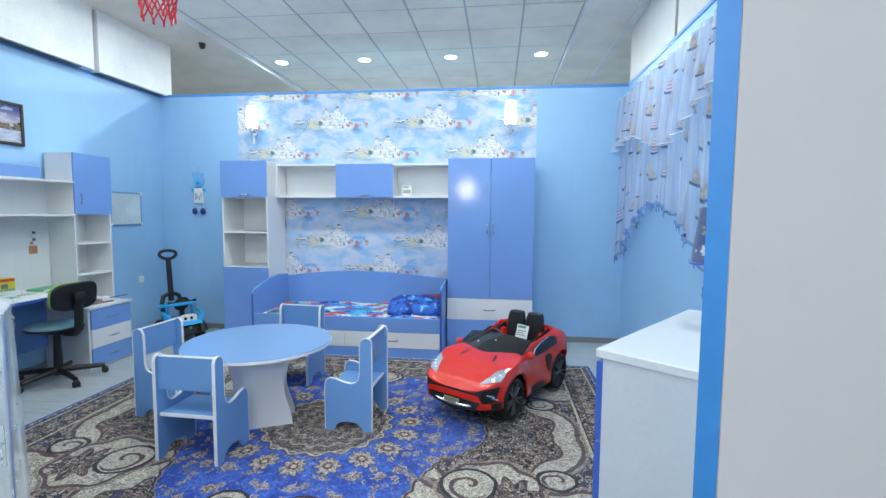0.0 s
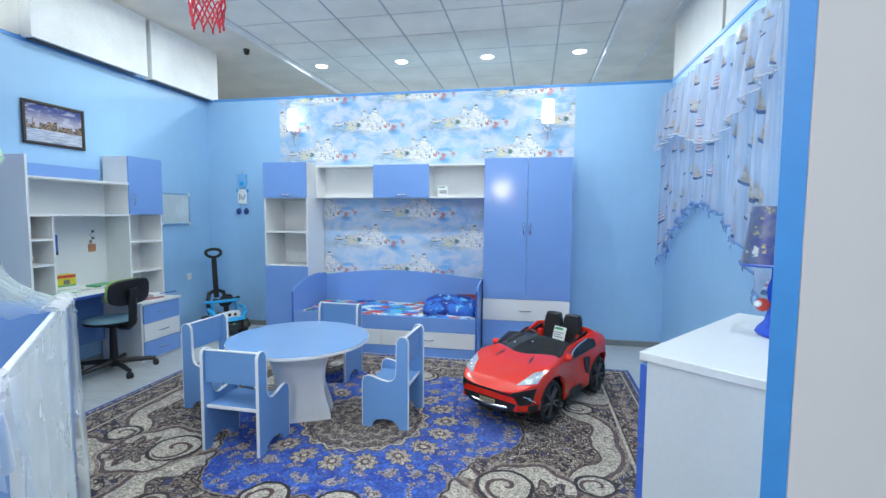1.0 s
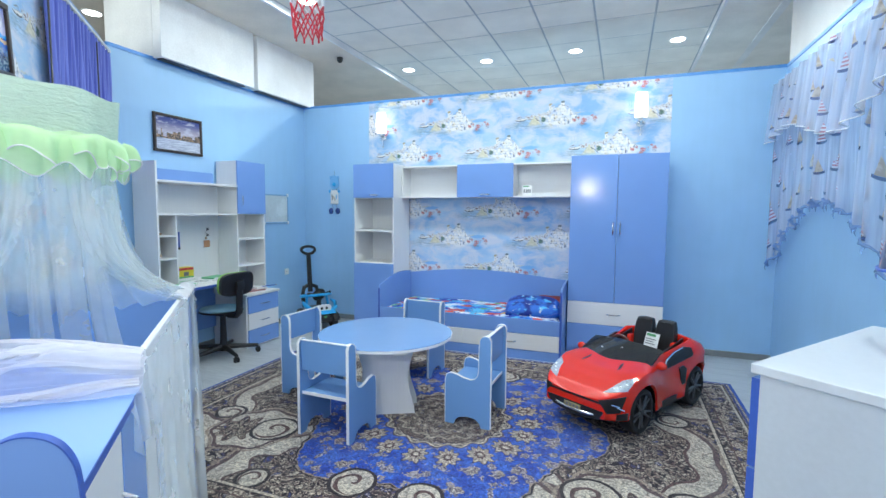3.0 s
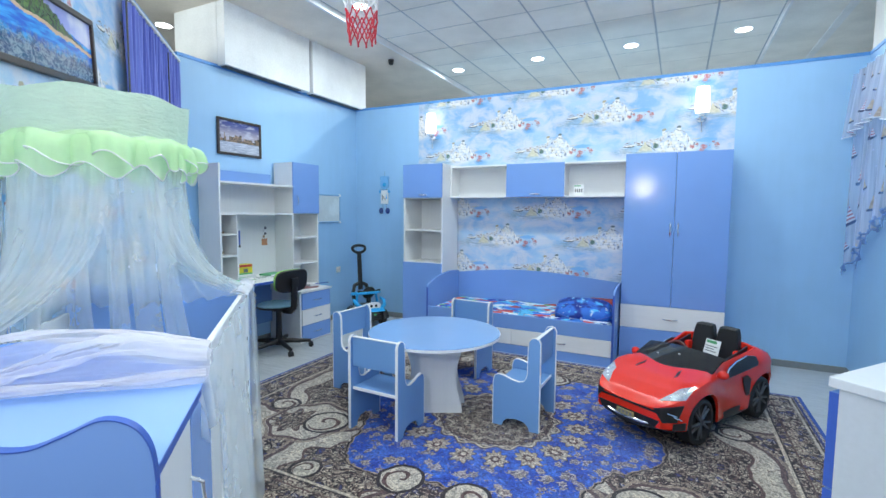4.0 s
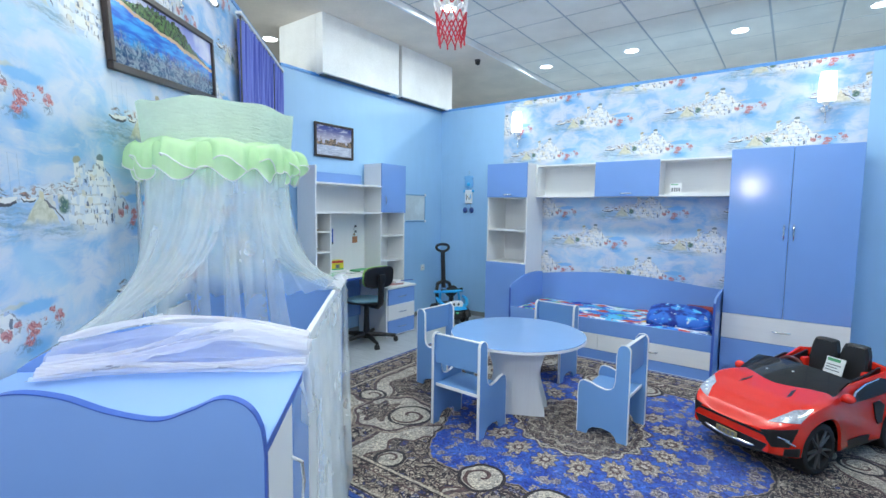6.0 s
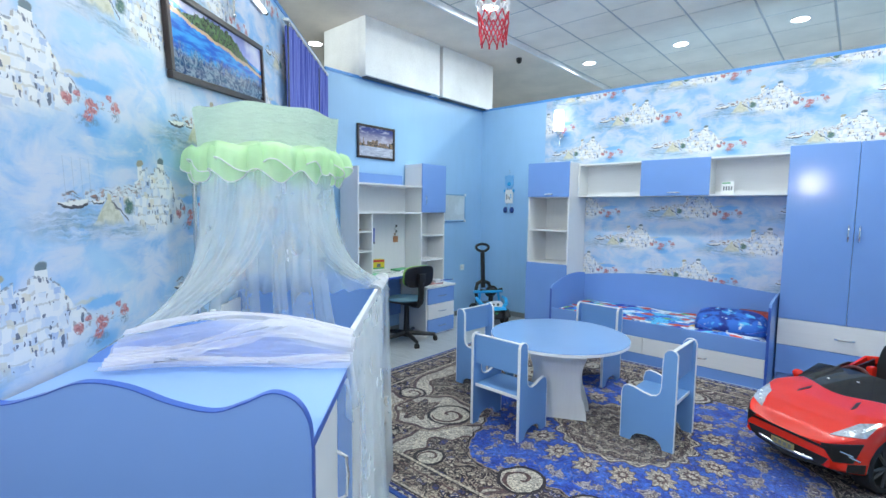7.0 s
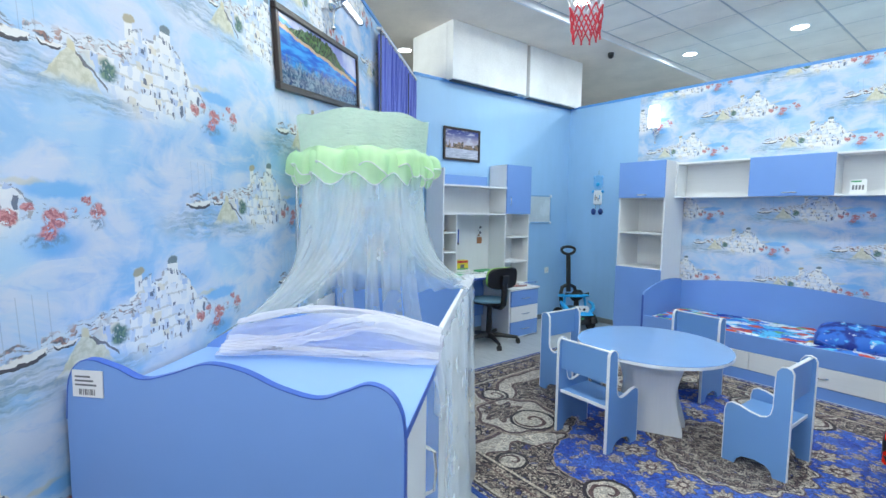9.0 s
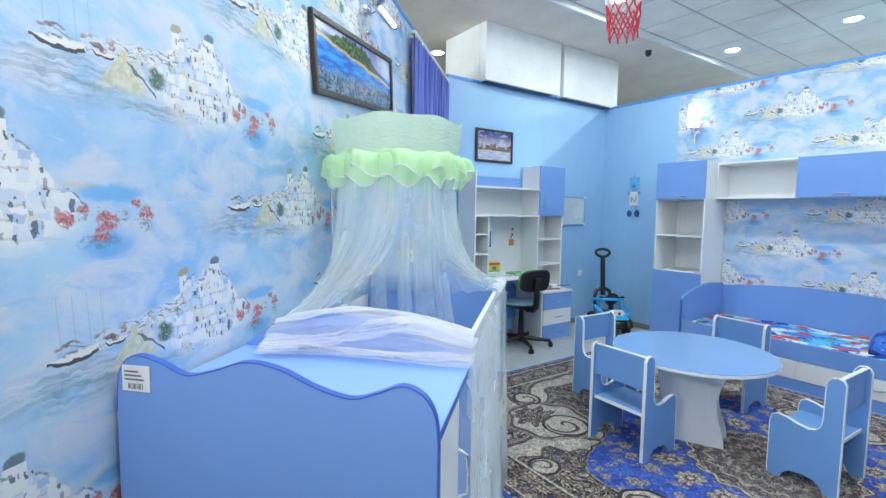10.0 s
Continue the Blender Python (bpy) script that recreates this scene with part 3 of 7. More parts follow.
floor = structure("floor", bx(-9, -12, -0.10, 13, 8, -0.012), plain("grout_dark", (0.20, 0.21, 0.22), 0.6), "pale grey laminate floor of the showroom")
structure("wall_north", bx(-0.12, 0.0, -0.012, 5.81, 0.12, TOP - 0.03), M_WALL, "light blue painted partition wall behind the bed")
structure("wall_west", bx(-0.12, -2.735, -0.012, 0.0, 0.0, TOP - 0.03), M_WALL, "light blue painted partition wall behind the desk")
structure("wall_east", bx(5.69, -3.46, -0.012, 5.81, 0.0, TOP - 0.03), M_WALL, "light blue painted partition wall behind the curtain")


def diag(name, m, bm, material, label):
    ob = structure(name, bm, material, label)
    ob.matrix_world = m
    return ob


# papered diagonal wall: local x runs along it towards the front, local y out of it
PAPERED = Matrix.Translation((-0.03, -2.735, 0)) @ Matrix.Rotation(radians(-46), 4, "Z")
diag("wall_southwest", PAPERED, bx(0.0, -0.12, -0.012, 7.5, 0.0, TOP), M_PAPER_DIAG, "diagonal wall with printed seaside wallpaper")
diag("trim_southwest", PAPERED, bx(0.0, -0.13, TOP, 7.5, 0.006, TOP + 0.03), M_TRIM, "blue trim along the wall top")
# diagonal wall behind the chest
ENDED = Matrix.Translation((4.937, -4.389, 0)) @ Matrix.Rotation(radians(52), 4, "Z")
diag("wall_southeast", ENDED, bx(-0.25, -0.08, -0.012, 1.26, 0.0, TOP - 0.03), M_WALL, "diagonal blue partition wall behind the chest")
# white board beside the opening, its edge faced in blue
JAMB = Matrix.Translation((4.417, -5.187, 0)) @ Matrix.Rotation(radians(27), 4, "Z")
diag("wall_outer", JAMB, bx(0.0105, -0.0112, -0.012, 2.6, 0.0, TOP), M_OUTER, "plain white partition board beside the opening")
diag("trim_end", Matrix.Translation((4.417, -5.187, 0)) @ Matrix.Rotation(radians(-24), 4, "Z"), bx(0.0, 0.0, -0.012, 0.0145, 0.012, TOP), M_STRIP, "bright blue edge of the white partition board")
structure("trim_north", bx(0.0, -0.008, TOP - 0.03, 5.69, 0.13, TOP), M_TRIM, "blue trim along the wall top")
structure("trim_west", bx(-0.13, -2.70, TOP - 0.03, 0.008, -0.008, TOP), M_TRIM, "blue trim along the wall top")
structure("trim_east", bx(5.682, -3.40, TOP - 0.03, 5.82, -0.008, TOP), M_TRIM, "blue trim along the wall top")
structure("wallpaper_north", bx(1.046, -0.004, 0.62, 4.686, 0.0, TOP - 0.031), M_PAPER, "printed seaside wallpaper panel on the blue wall")
structure("baseboard_north", bx(0.0, -0.016, -0.012, 5.69, 0.0, 0.065, bevel=0.004), M_BASE, "grey plastic baseboard")
structure("baseboard_west", bx(0.0, -2.70, -0.012, 0.016, -0.016, 0.065, bevel=0.004), M_BASE, "grey plastic baseboard")
structure("baseboard_east", bx(5.674, -3.05, -0.012, 5.69, -0.016, 0.065, bevel=0.004), M_BASE, "grey plastic baseboard")

# ceiling: grid field between two lower plain soffits
bm = B()
box(bm, -9, -12, CEIL, 13, 8, CEIL + 0.1)
structure("ceiling", bm, M_CEIL, "white suspended ceiling")
bm = B()
for i in range(7):
    for j in range(-12, 8):
        x0, y0 = 0.865 + i * TILE, 0.6675 + j * TILE
        box(bm, x0 + 0.011, y0 + 0.011, CEIL - 0.012, x0 + TILE - 0.011, y0 + TILE - 0.011, CEIL - 0.001, bevel=0.003)
structure("ceiling_tiles", bm, M_TILE, "square white mineral ceiling tiles")
bm = B()
for i in range(8):
    x0 = 0.865 + i * TILE
    box(bm, x0 - 0.010, -6.60, CEIL - 0.008, x0 + 0.010, 5.34, CEIL - 0.001)
for j in range(-12, 9):
    y0 = 0.6675 + j * TILE
    for i in range(7):
        x0 = 0.865 + i * TILE
        box(bm, x0 + 0.010, y0 - 0.010, CEIL - 0.007, x0 + TILE - 0.010, y0 + 0.010, CEIL - 0.001)
structure("ceiling_grid", bm, M_GRID, "thin metal grid of the suspended ceiling")
# warm lamp light on this strip is put into its cream colour
structure("ceiling_west", bx(-9, -12, SOFFIT, 0.83, 8, CEIL - 0.001), plain("warm_tinted_ceiling_paint", (0.78, 0.71, 0.63), 0.8), "plain lowered ceiling strip with warm lamp light in its colour")
structure("ceiling_east", bx(5.13, -12, SOFFIT, 13, 8, CEIL - 0.001), M_CEIL, "plain white lowered ceiling strip")
structure("trim_soffit_west", bx(0.83, -7, SOFFIT - 0.004, 0.855, 5.4, CEIL - 0.002), M_BOX, "white ceiling edge profile")
structure("trim_soffit_east", bx(5.105, -7, SOFFIT - 0.004, 5.13, 5.4, CEIL - 0.002), M_BOX, "white ceiling edge profile")
# a band of light along the ceiling, built as a pale strip
structure("trim_soffit_far", bx(5.62, -7, SOFFIT - 0.012, 5.70, 5.4, SOFFIT - 0.001), M_BOX, "pale strip for a band of light on the ceiling")
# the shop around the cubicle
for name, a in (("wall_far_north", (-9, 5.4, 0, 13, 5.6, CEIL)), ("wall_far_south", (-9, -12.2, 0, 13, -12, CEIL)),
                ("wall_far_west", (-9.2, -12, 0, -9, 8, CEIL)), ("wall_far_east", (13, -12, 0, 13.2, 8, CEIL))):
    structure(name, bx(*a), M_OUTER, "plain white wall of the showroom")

# ---- furniture ----


def handle(parent, p, axis="x", length=0.10, name="handle"):
    """A bowed chrome bar on two feet; p is its middle on the board's face, the face looks to -y."""
    bm = B()
    pts = []
    for i in range(9):
        f = i / 8 - 0.5
        o = -0.026 * (1 - (2 * f) ** 4) - 0.002
        pts.append((p[0] + f * length, p[1] + o, p[2]) if axis == "x" else (p[0], p[1] + o, p[2] + f * length))
    tube(bm, pts, 0.0075, 8)
    return part(name, bm, M_CHROME, parent, "chrome bar handle", True)


# tall cabinet
T = 0.018


def tall_cabinet():
    t = thing("tall_cabinet", pose(1.09, 0, 0), "narrow white and blue cabinet with open shelves beside the bed", "cabinet")
    W, D, H = 0.555, 0.462, 2.08
    bm = B()
    box(bm, 0, -D, 0.0, T, -0.02, H)
    part("side_panel", bm, M_WHITE, t)
    part("side_panel", bx(W - T, -D, 0.0, W, -0.02, H), M_WHITE, t)
    part("top_panel", bx(T, -D, H - T, W - T, -0.02, H), M_WHITE_X, t)
    part("back_panel", bx(T, -0.026, 0.05, W - T, -0.02, H - T), M_WHITE, t)
    for z in (1.27, 0.861, 1.676):
        part("shelf", bx(T, -D + 0.01, z - T, W - T, -0.026, z), M_WHITE_X, t)
    d = part("door", bx(0.002, -0.482, 1.668, W - 0.002, -D - 0.001, H, bevel=0.002), M_BLUE, t, "blue upper door")
    handle(d, (W * 0.52, -0.482, 1.70), "x", 0.11)
    part("door", bx(0.002, -0.482, 0.06, W - 0.002, -D - 0.001, 0.858, bevel=0.002), M_BLUE, t, "blue lower door")
    return t


def wall_bridge():
    t = thing("wall_shelf", pose(1.647, 0, 0), "white bridge shelf with one blue flap door over the bed", "shelf")
    W, D, z0, z1 = 2.071, 0.25, 1.672, 2.06
    part("top_panel", bx(0, -D, z1 - T, W, -0.006, z1), M_WHITE_X, t)
    part("bottom_panel", bx(0, -D, z0, W, -0.006, z0 + T), M_WHITE_X, t)
    part("back_panel", bx(T, -0.012, z0 + T, W - T, -0.006, z1 - T), M_WHITE_X, t)
    for x in (0, 0.735, 1.40, W - T):
        part("divider", bx(x, -D, z0 + T, x + T, -0.012, z1 - T), M_WHITE, t)
    d = part("door", bx(0.738, -D - 0.018, z0 + 0.004, 1.415, -D - 0.001, z1, bevel=0.002), M_BLUE, t, "blue flap door")
    handle(d, (1.08, -D - 0.018, z0 + 0.035), "x", 0.12)
    return t


def wardrobe():
    t = thing("wardrobe", pose(3.72, 0, 0), "tall blue two-door wardrobe with white and blue drawers below", "wardrobe")
    W, D, H = 0.928, 0.462, 2.09
    part("side_panel", bx(0, -D, 0.0, T, -0.006, H), M_BLUE, t)
    part("side_panel", bx(W - T, -D, 0.0, W, -0.006, H), M_BLUE, t)
    part("top_panel", bx(T, -D, H - T, W - T, -0.006, H), M_WHITE_X, t)
    part("back_panel", bx(T, -0.012, 0.05, W - T, -0.006, H - T), M_WHITE, t)
    part("plinth", bx(T, -D + 0.02, 0.0, W - T, -D + 0.036, 0.07), M_BLUE, t)
    for a, b, hx in ((0.002, W / 2 - 0.0015, W / 2 - 0.035), (W / 2 + 0.0015, W - 0.002, W / 2 + 0.035)):
        d = part("door", bx(a, -0.482, 0.570, b, -D - 0.001, H, bevel=0.002), M_BLUE_GLOSS, t, "glossy blue door")
        handle(d, (hx, -0.482, 1.34), "z", 0.13)
    d = part("drawer", bx(0.002, -0.482, 0.335, W - 0.002, -D - 0.001, 0.566, bevel=0.002), M_WHITE_X, t, "white drawer front")
    handle(d, (W / 2, -0.482, 0.45), "x", 0.13)
    d = part("drawer", bx(0.002, -0.482, 0.072, W - 0.002, -D - 0.001, 0.331, bevel=0.002), M_BLUE, t, "blue drawer front")
    handle(d, (W / 2, -0.482, 0.20), "x", 0.13)
    return t


tall_cabinet()
wall_bridge()
wardrobe()


def bed():
    t = thing("single_bed", pose(1.66, 0, 0), "blue childrens bed with wavy back board and white drawers", "bed")
    W, D = 2.05, 0.88
    outline = [(0, 0.08), (W, 0.08)]
    n = 28
    for i in range(n + 1):
        f = i / n
        outline.append((W * (1 - f), 0.715 + 0.075 * math.sin(math.pi * (1 - f) ** 0.9) ** 1.2))
    part("back_board", slab(B(), outline, -0.03, -0.012, "y"), M_BLUE, t, "wavy blue back board")
    for x, front in ((0.0, 0.66), (W - T, 0.74)):
        pts = [(-0.032, 0.0), (-0.032, 0.73)]
        for i in range(13):
            f = i / 12
            pts.append((-0.06 - (D - 0.08) * f, 0.74 - (0.74 - front) * f ** 2 + 0.03 * math.sin(math.pi * f)))
        pts.append((-D, front - 0.03))
        pts.append((-D, 0.0))
        e = part("end_board", slab(B(), pts, x, x + T, "x"), M_BLUE, t, "curved blue end board")
        part("edge_band", bx(x - 0.001, -D - 0.003, 0.0, x + T + 0.001, -D, front - 0.03), M_BLUE_EDGE, e, "dark blue edge band")
    part("front_rail", bx(T, -D + 0.004, 0.262, W - T, -D + 0.022, 0.415, bevel=0.002), M_BLUE, t)
    for a, b in ((T + 0.003, W / 2 - 0.002), (W / 2 + 0.002, W - T - 0.003)):
        d = part("drawer", bx(a, -D + 0.002, 0.098, b, -D + 0.020, 0.258, bevel=0.002), M_WHITE_X, t, "white drawer front")
        handle(d, ((a + b) / 2, -D + 0.002, 0.178), "x", 0.13)
    part("plinth", bx(T, -D + 0.004, 0.0, W - T, -D + 0.022, 0.094), M_BLUE, t)
    part("slat_base", bx(T, -D + 0.03, 0.24, W - T, -0.032, 0.26), M_WHITE_X, t)
    return t


bed()


def table():
    t = thing("childrens_table", pose(2.58, -2.426, 0.012), "round light blue childrens table with white wavy pedestal on the rug", "table")
    bm = B()
    cyl(bm, (0, 0, 0.5630), (0, 0, 0.5672), 0.5025, n=72)
    part("tabletop", bm, blue_board("glossy_table_laminate", (0.215, 0.385, 0.71), 0.13), t, "glossy light blue round top", True)
    bm = B()
    cyl(bm, (0, 0, 0.5450), (0, 0, 0.5632), 0.5045, n=72)
    part("edge_band", bm, M_WEDGE, t, "white edge band", True)

    def leg(halfw):
        pts = []
        for i in range(17):
            z = 0.545 * i / 16
            pts.append((halfw * (0.88 + 0.12 * math.cos(2 * math.pi * z / 0.545)), z))
        return pts + [(-x, z) for x, z in reversed(pts)]
    a = part("pedestal_panel", slab(B(), leg(0.235), -0.008, 0.008, "y"), M_WHITE, t)
    a.rotation_euler = (0, 0, radians(27))
    for k in (-0.2, 0.2):
        b = part("pedestal_panel", slab(B(), leg(0.21), -0.008, 0.008, "y"), M_WHITE, t)
        b.matrix_basis = Matrix.Rotation(radians(27), 4, "Z") @ Matrix.Translation((0, k * 0.9, 0))
    return t


table()


def child_chair(m):
    """Faces +y. Side boards with a tall back post and a low armrest."""
    t = thing("childrens_chair", m, "small light blue childrens chair with white edging beside the round table", "chair", "chairs round the table")
    W, D, H = 0.40, 0.33, 0.645
    prof = [(0.0, 0.0), (0.0, H - 0.03), (0.012, H - 0.008), (0.035, H), (0.06, H - 0.006), (0.078, H - 0.03), (0.082, H - 0.08),
            (0.084, 0.40), (0.092, 0.362), (0.112, 0.338), (0.145, 0.328), (0.20, 0.338), (0.25, 0.356), (0.295, 0.362), (0.32, 0.348), (D, 0.31),
            (D, 0.0), (0.265, 0.0), (0.255, 0.03), (0.225, 0.056), (0.165, 0.066), (0.105, 0.056), (0.075, 0.03), (0.065, 0.0)]
    for x in (-W / 2, W / 2 - 0.018):
        sp = part("side_panel", slab(B(), prof, x + 0.001, x + 0.017, "x"), M_BLUE_LT, t)
        bm = B()
        path = [Vector((0, u, v)) for u, v in [(0.0, 0.004)] + prof[1:16] + [(D, 0.004)]]
        ring = []
        for i, v in enumerate(path):
            a = path[max(0, i - 1)]
            b = path[min(len(path) - 1, i + 1)]
            d = (b - a).normalized()
            nrm = Vector((0, -d.z, d.y))
            ring.append((v, nrm))
        rows = []
        for v, nrm in ring:
            o, i2 = v + nrm * 0.0035, v - nrm * 0.001
            rows.append([bm.verts.new((x - 0.0005, o.y, o.z)), bm.verts.new((x + 0.0185, o.y, o.z)), bm.verts.new((x + 0.0185, i2.y, i2.z)), bm.verts.new((x - 0.0005, i2.y, i2.z))])
        for a, b in zip(rows[:-1], rows[1:]):
            for j in range(4):
                bm.faces.new((a[j], a[(j + 1) % 4], b[(j + 1) % 4], b[j]))
        bm.faces.new(rows[0])
        bm.faces.new(rows[-1][::-1])
        part("edge_band", bm, M_WEDGE, sp, "white plastic edge band")
    bk = part("backrest", bx(-W / 2 + 0.018, 0.022, 0.435, W / 2 - 0.018, 0.038, H - 0.012), M_BLUE_LT, t)
    part("edge_band", bx(-W / 2 + 0.018, 0.019, H - 0.012, W / 2 - 0.018, 0.041, H - 0.006), M_WEDGE, bk, "white plastic edge band")
    st = part("seat", bx(-W / 2 + 0.018, 0.03, 0.272, W / 2 - 0.018, D - 0.01, 0.288), M_BLUE_LT, t)
    part("edge_band", bx(-W / 2 + 0.018, 0.024, 0.270, W / 2 - 0.018, 0.030, 0.290), M_WEDGE, st, "white plastic edge band")
    return t


child_chair(pose(2.468, -3.087, 0.012, 0, 0, -1.6))
child_chair(pose(3.448, -2.36, 0.012, 0, 0, 88))
child_chair(pose(1.693, -2.341, 0.012, 0, 0, -93))
child_chair(pose(2.499, -1.463, 0.012, 0, 0, 176))

# rug
rug = thing("rug", pose(3.10, -2.455, 0), "large patterned rug with cream scrolls on a blue ground", "rug")
part("woven_face", bx(-2.055, -1.52, 0.0, 2.055, 1.52, 0.011, bevel=0.003), M_RUG, rug)
bm = B()
box(bm, -2.07, -1.535, 0.0, -2.055, 1.535, 0.009)
box(bm, 2.055, -1.535, 0.0, 2.07, 1.535, 0.009)
box(bm, -2.055, -1.535, 0.0, 2.055, -1.52, 0.009)
box(bm, -2.055, 1.52, 0.0, 2.055, 1.535, 0.009)
part("binding", bm, M_RUGEDGE, rug, "bright blue stitched binding")


# ---- crib with its canopy ----
CRIB = Matrix.Translation((2.16, -3.79, 0)) @ Matrix.Rotation(radians(44), 4, "Z")


def smooth_line(points, n=8):
    """A smooth curve through points of (u, v)."""
    out = []
    k = len(points)
    for i in range(k - 1):
        p0, p1, p2, p3 = points[max(0, i - 1)], points[i], points[i + 1], points[min(k - 1, i + 2)]
        for j in range(n):
            f = j / n
            out.append(tuple(0.5 * (2 * b + (c - a) * f + (2 * a - 5 * b + 4 * c - d) * f * f + (3 * b - a - 3 * c + d) * f ** 3)
                             for a, b, c, d in zip(p0, p1, p2, p3)))
    out.append(points[-1])
    return out


def edge_strip(bm, line, y0, y1, t=0.0025):
    """A thin band that follows the top outline (x, z) of a board."""
    rows = []
    for i, (x, z) in enumerate(line):
        a, b = line[max(0, i - 1)], line[min(len(line) - 1, i + 1)]
        d = Vector((b[0] - a[0], b[1] - a[1])).normalized()
        nx, nz = -d.y, d.x
        if nz < 0 and abs(nz) > abs(nx):
            nx, nz = -nx, -nz
        rows.append([bm.verts.new((x + nx * t, y0, z + nz * t)), bm.verts.new((x + nx * t, y1, z + nz * t)), bm.verts.new((x, y1, z)), bm.verts.new((x, y0, z))])
    for a, b in zip(rows[:-1], rows[1:]):
        for j in range(4):
            bm.faces.new((a[j], a[(j + 1) % 4], b[(j + 1) % 4], b[j]))
    bm.faces.new(rows[0])
    bm.faces.new(rows[-1][::-1])
    return bm


def crib():
    t = thing("crib", CRIB, "blue and white baby crib with wavy boards against the papered wall", "crib")
    W, Y = 0.83, -1.73
    top = smooth_line([(-W, 0.98), (-W + 0.012, 1.085), (-0.775, 1.128), (-0.70, 1.115), (-0.63, 1.090), (-0.55, 1.108), (-0.467, 1.135), (-0.38, 1.125), (-0.29, 1.09),
                       (-0.203, 1.072), (-0.14, 1.09), (-0.083, 1.112), (-0.035, 1.095), (-0.008, 1.05), (0.0, 0.98)])
    f = part("foot_board", slab(B(), [(0.0, 0.0), (-W, 0.0)] + top, Y - 0.018, Y, "y"), M_BLUE, t, "wavy blue foot board")
    part("edge_band", edge_strip(B(), top, Y - 0.019, Y + 0.001), M_BLUE_EDGE, f, "dark blue edge band")
    part("edge_band", bx(-0.001, Y - 0.019, 0.0, 0.0025, Y + 0.001, 0.98), M_BLUE_EDGE, f, "dark blue edge band")
    top2 = smooth_line([(-W, 1.0), (-W + 0.02, 1.08), (-0.74, 1.118), (-0.66, 1.105), (-0.59, 1.092), (-0.48, 1.12), (-0.38, 1.14), (-0.27, 1.12), (-0.18, 1.09), (-0.10, 1.105), (-0.04, 1.10), (-0.006, 1.07), (0.0, 1.0)])
    h = part("head_board", slab(B(), [(0.0, 0.0), (-W, 0.0)] + top2, -0.018, 0.0, "y"), M_BLUE, t, "wavy blue head board")
    part("edge_band", bx(0.0, -0.019, 0.0, 0.0025, 0.001, 1.0), M_BLUE_EDGE, h, "dark blue edge band")
    top3 = smooth_line([(-W, 1.01), (-0.75, 1.06), (-0.6, 1.11), (-0.45, 1.135), (-0.3, 1.11), (-0.15, 1.06), (-0.02, 1.04)])
    part("divider_board", slab(B(), [(-0.02, 0.3), (-W, 0.3)] + top3, -1.215, -1.197, "y"), M_BLUE, t, "blue divider board")
    tp = part("changing_top", bx(-W, Y, 0.985, -0.002, -1.215, 1.003, bevel=0.002), blue_board("pale_blue_top", (0.27, 0.45, 0.80), 0.30), t, "light blue changing top")
    part("edge_band", bx(-0.002, Y, 0.984, 0.0, -1.215, 1.004), M_BLUE_EDGE, tp, "dark blue edge band")
    # drawer block under the top
    d = part("cabinet_door", bx(-0.020, Y + 0.004, 0.10, -0.002, -1.452, 0.980, bevel=0.002), M_WHITE, t, "white cabinet door")
    bm = B()
    tube(bm, [(0.0, -1.475, 0.70), (0.026, -1.475, 0.715), (0.030, -1.475, 0.77), (0.026, -1.475, 0.825), (0.0, -1.475, 0.84)], 0.005, 8)
    part("handle", bm, M_CHROME, d, "chrome bar handle", True)
    part("side_post", bx(-0.022, -1.447, 0.0, -0.001, -1.198, 0.983, bevel=0.002), M_BLUE, t, "blue post panel")
    part("cabinet_side", bx(-0.80, Y + 0.002, 0.0, -0.030, Y + 0.018, 0.98), M_WHITE, t)
    part("plinth", bx(-0.030, Y + 0.004, 0.0, -0.014, -1.452, 0.096), M_BLUE, t)
    # slatted side towards the room
    part("top_rail", bx(-0.020, -1.195, 1.045, 0.0, -0.020, 1.090, bevel=0.004), M_WEDGE, t, "white top rail")
    part("bottom_rail", bx(-0.018, -1.195, 0.24, -0.002, -0.020, 0.32), M_WHITE, t)
    n = 6
    for i in range(n):
        a = -1.19 + i * (1.165 / n)
        part("slat", bx(-0.017, a + 0.016, 0.32, -0.003, a + 1.165 / n - 0.016, 1.045, bevel=0.003), M_WHITE, t)
    dr = part("drawer", bx(-0.019, -1.190, 0.05, -0.001, -0.022, 0.232, bevel=0.002), M_WHITE, t, "white drawer front")
    bm = B()
    tube(bm, [(-0.001, -0.68, 0.14), (0.022, -0.67, 0.14), (0.026, -0.61, 0.14), (0.022, -0.55, 0.14), (-0.001, -0.54, 0.14)], 0.005, 8)
    part("handle", bm, M_CHROME, dr, "chrome bar handle", True)
    # wall side, base and mattress
    part("back_rail", bx(-W, -1.195, 0.24, -W + 0.018, -0.020, 0.985), M_WHITE, t)
    part("mattress", bx(-W + 0.03, -1.18, 0.42, -0.03, -0.03, 0.53, bevel=0.03, segments=3), M_PAPERWHITE, t, "white mattress", True)
    part("base_board", bx(-W + 0.018, -1.19, 0.39, -0.02, -0.02, 0.415), M_WHITE, t)
    # price card on the foot board
    c = part("price_card", bx(-0.808, Y - 0.0215, 1.040, -0.728, Y - 0.019, 1.105), M_PAPERWHITE, t, "white printed price card")
    for i in range(3):
        part("print_bar", bx(-0.80, Y - 0.0225, 1.088 - 0.010 * i, -0.76 + 0.008 * i, Y - 0.0216, 1.092 - 0.010 * i), M_INK, c)
    for i in range(9):
        part("barcode_bar", bx(-0.79 + 0.005 * i, Y - 0.0225, 1.046, -0.79 + 0.005 * i + (0.0014 if i % 3 else 0.003), Y - 0.0216, 1.060), M_INK, c)
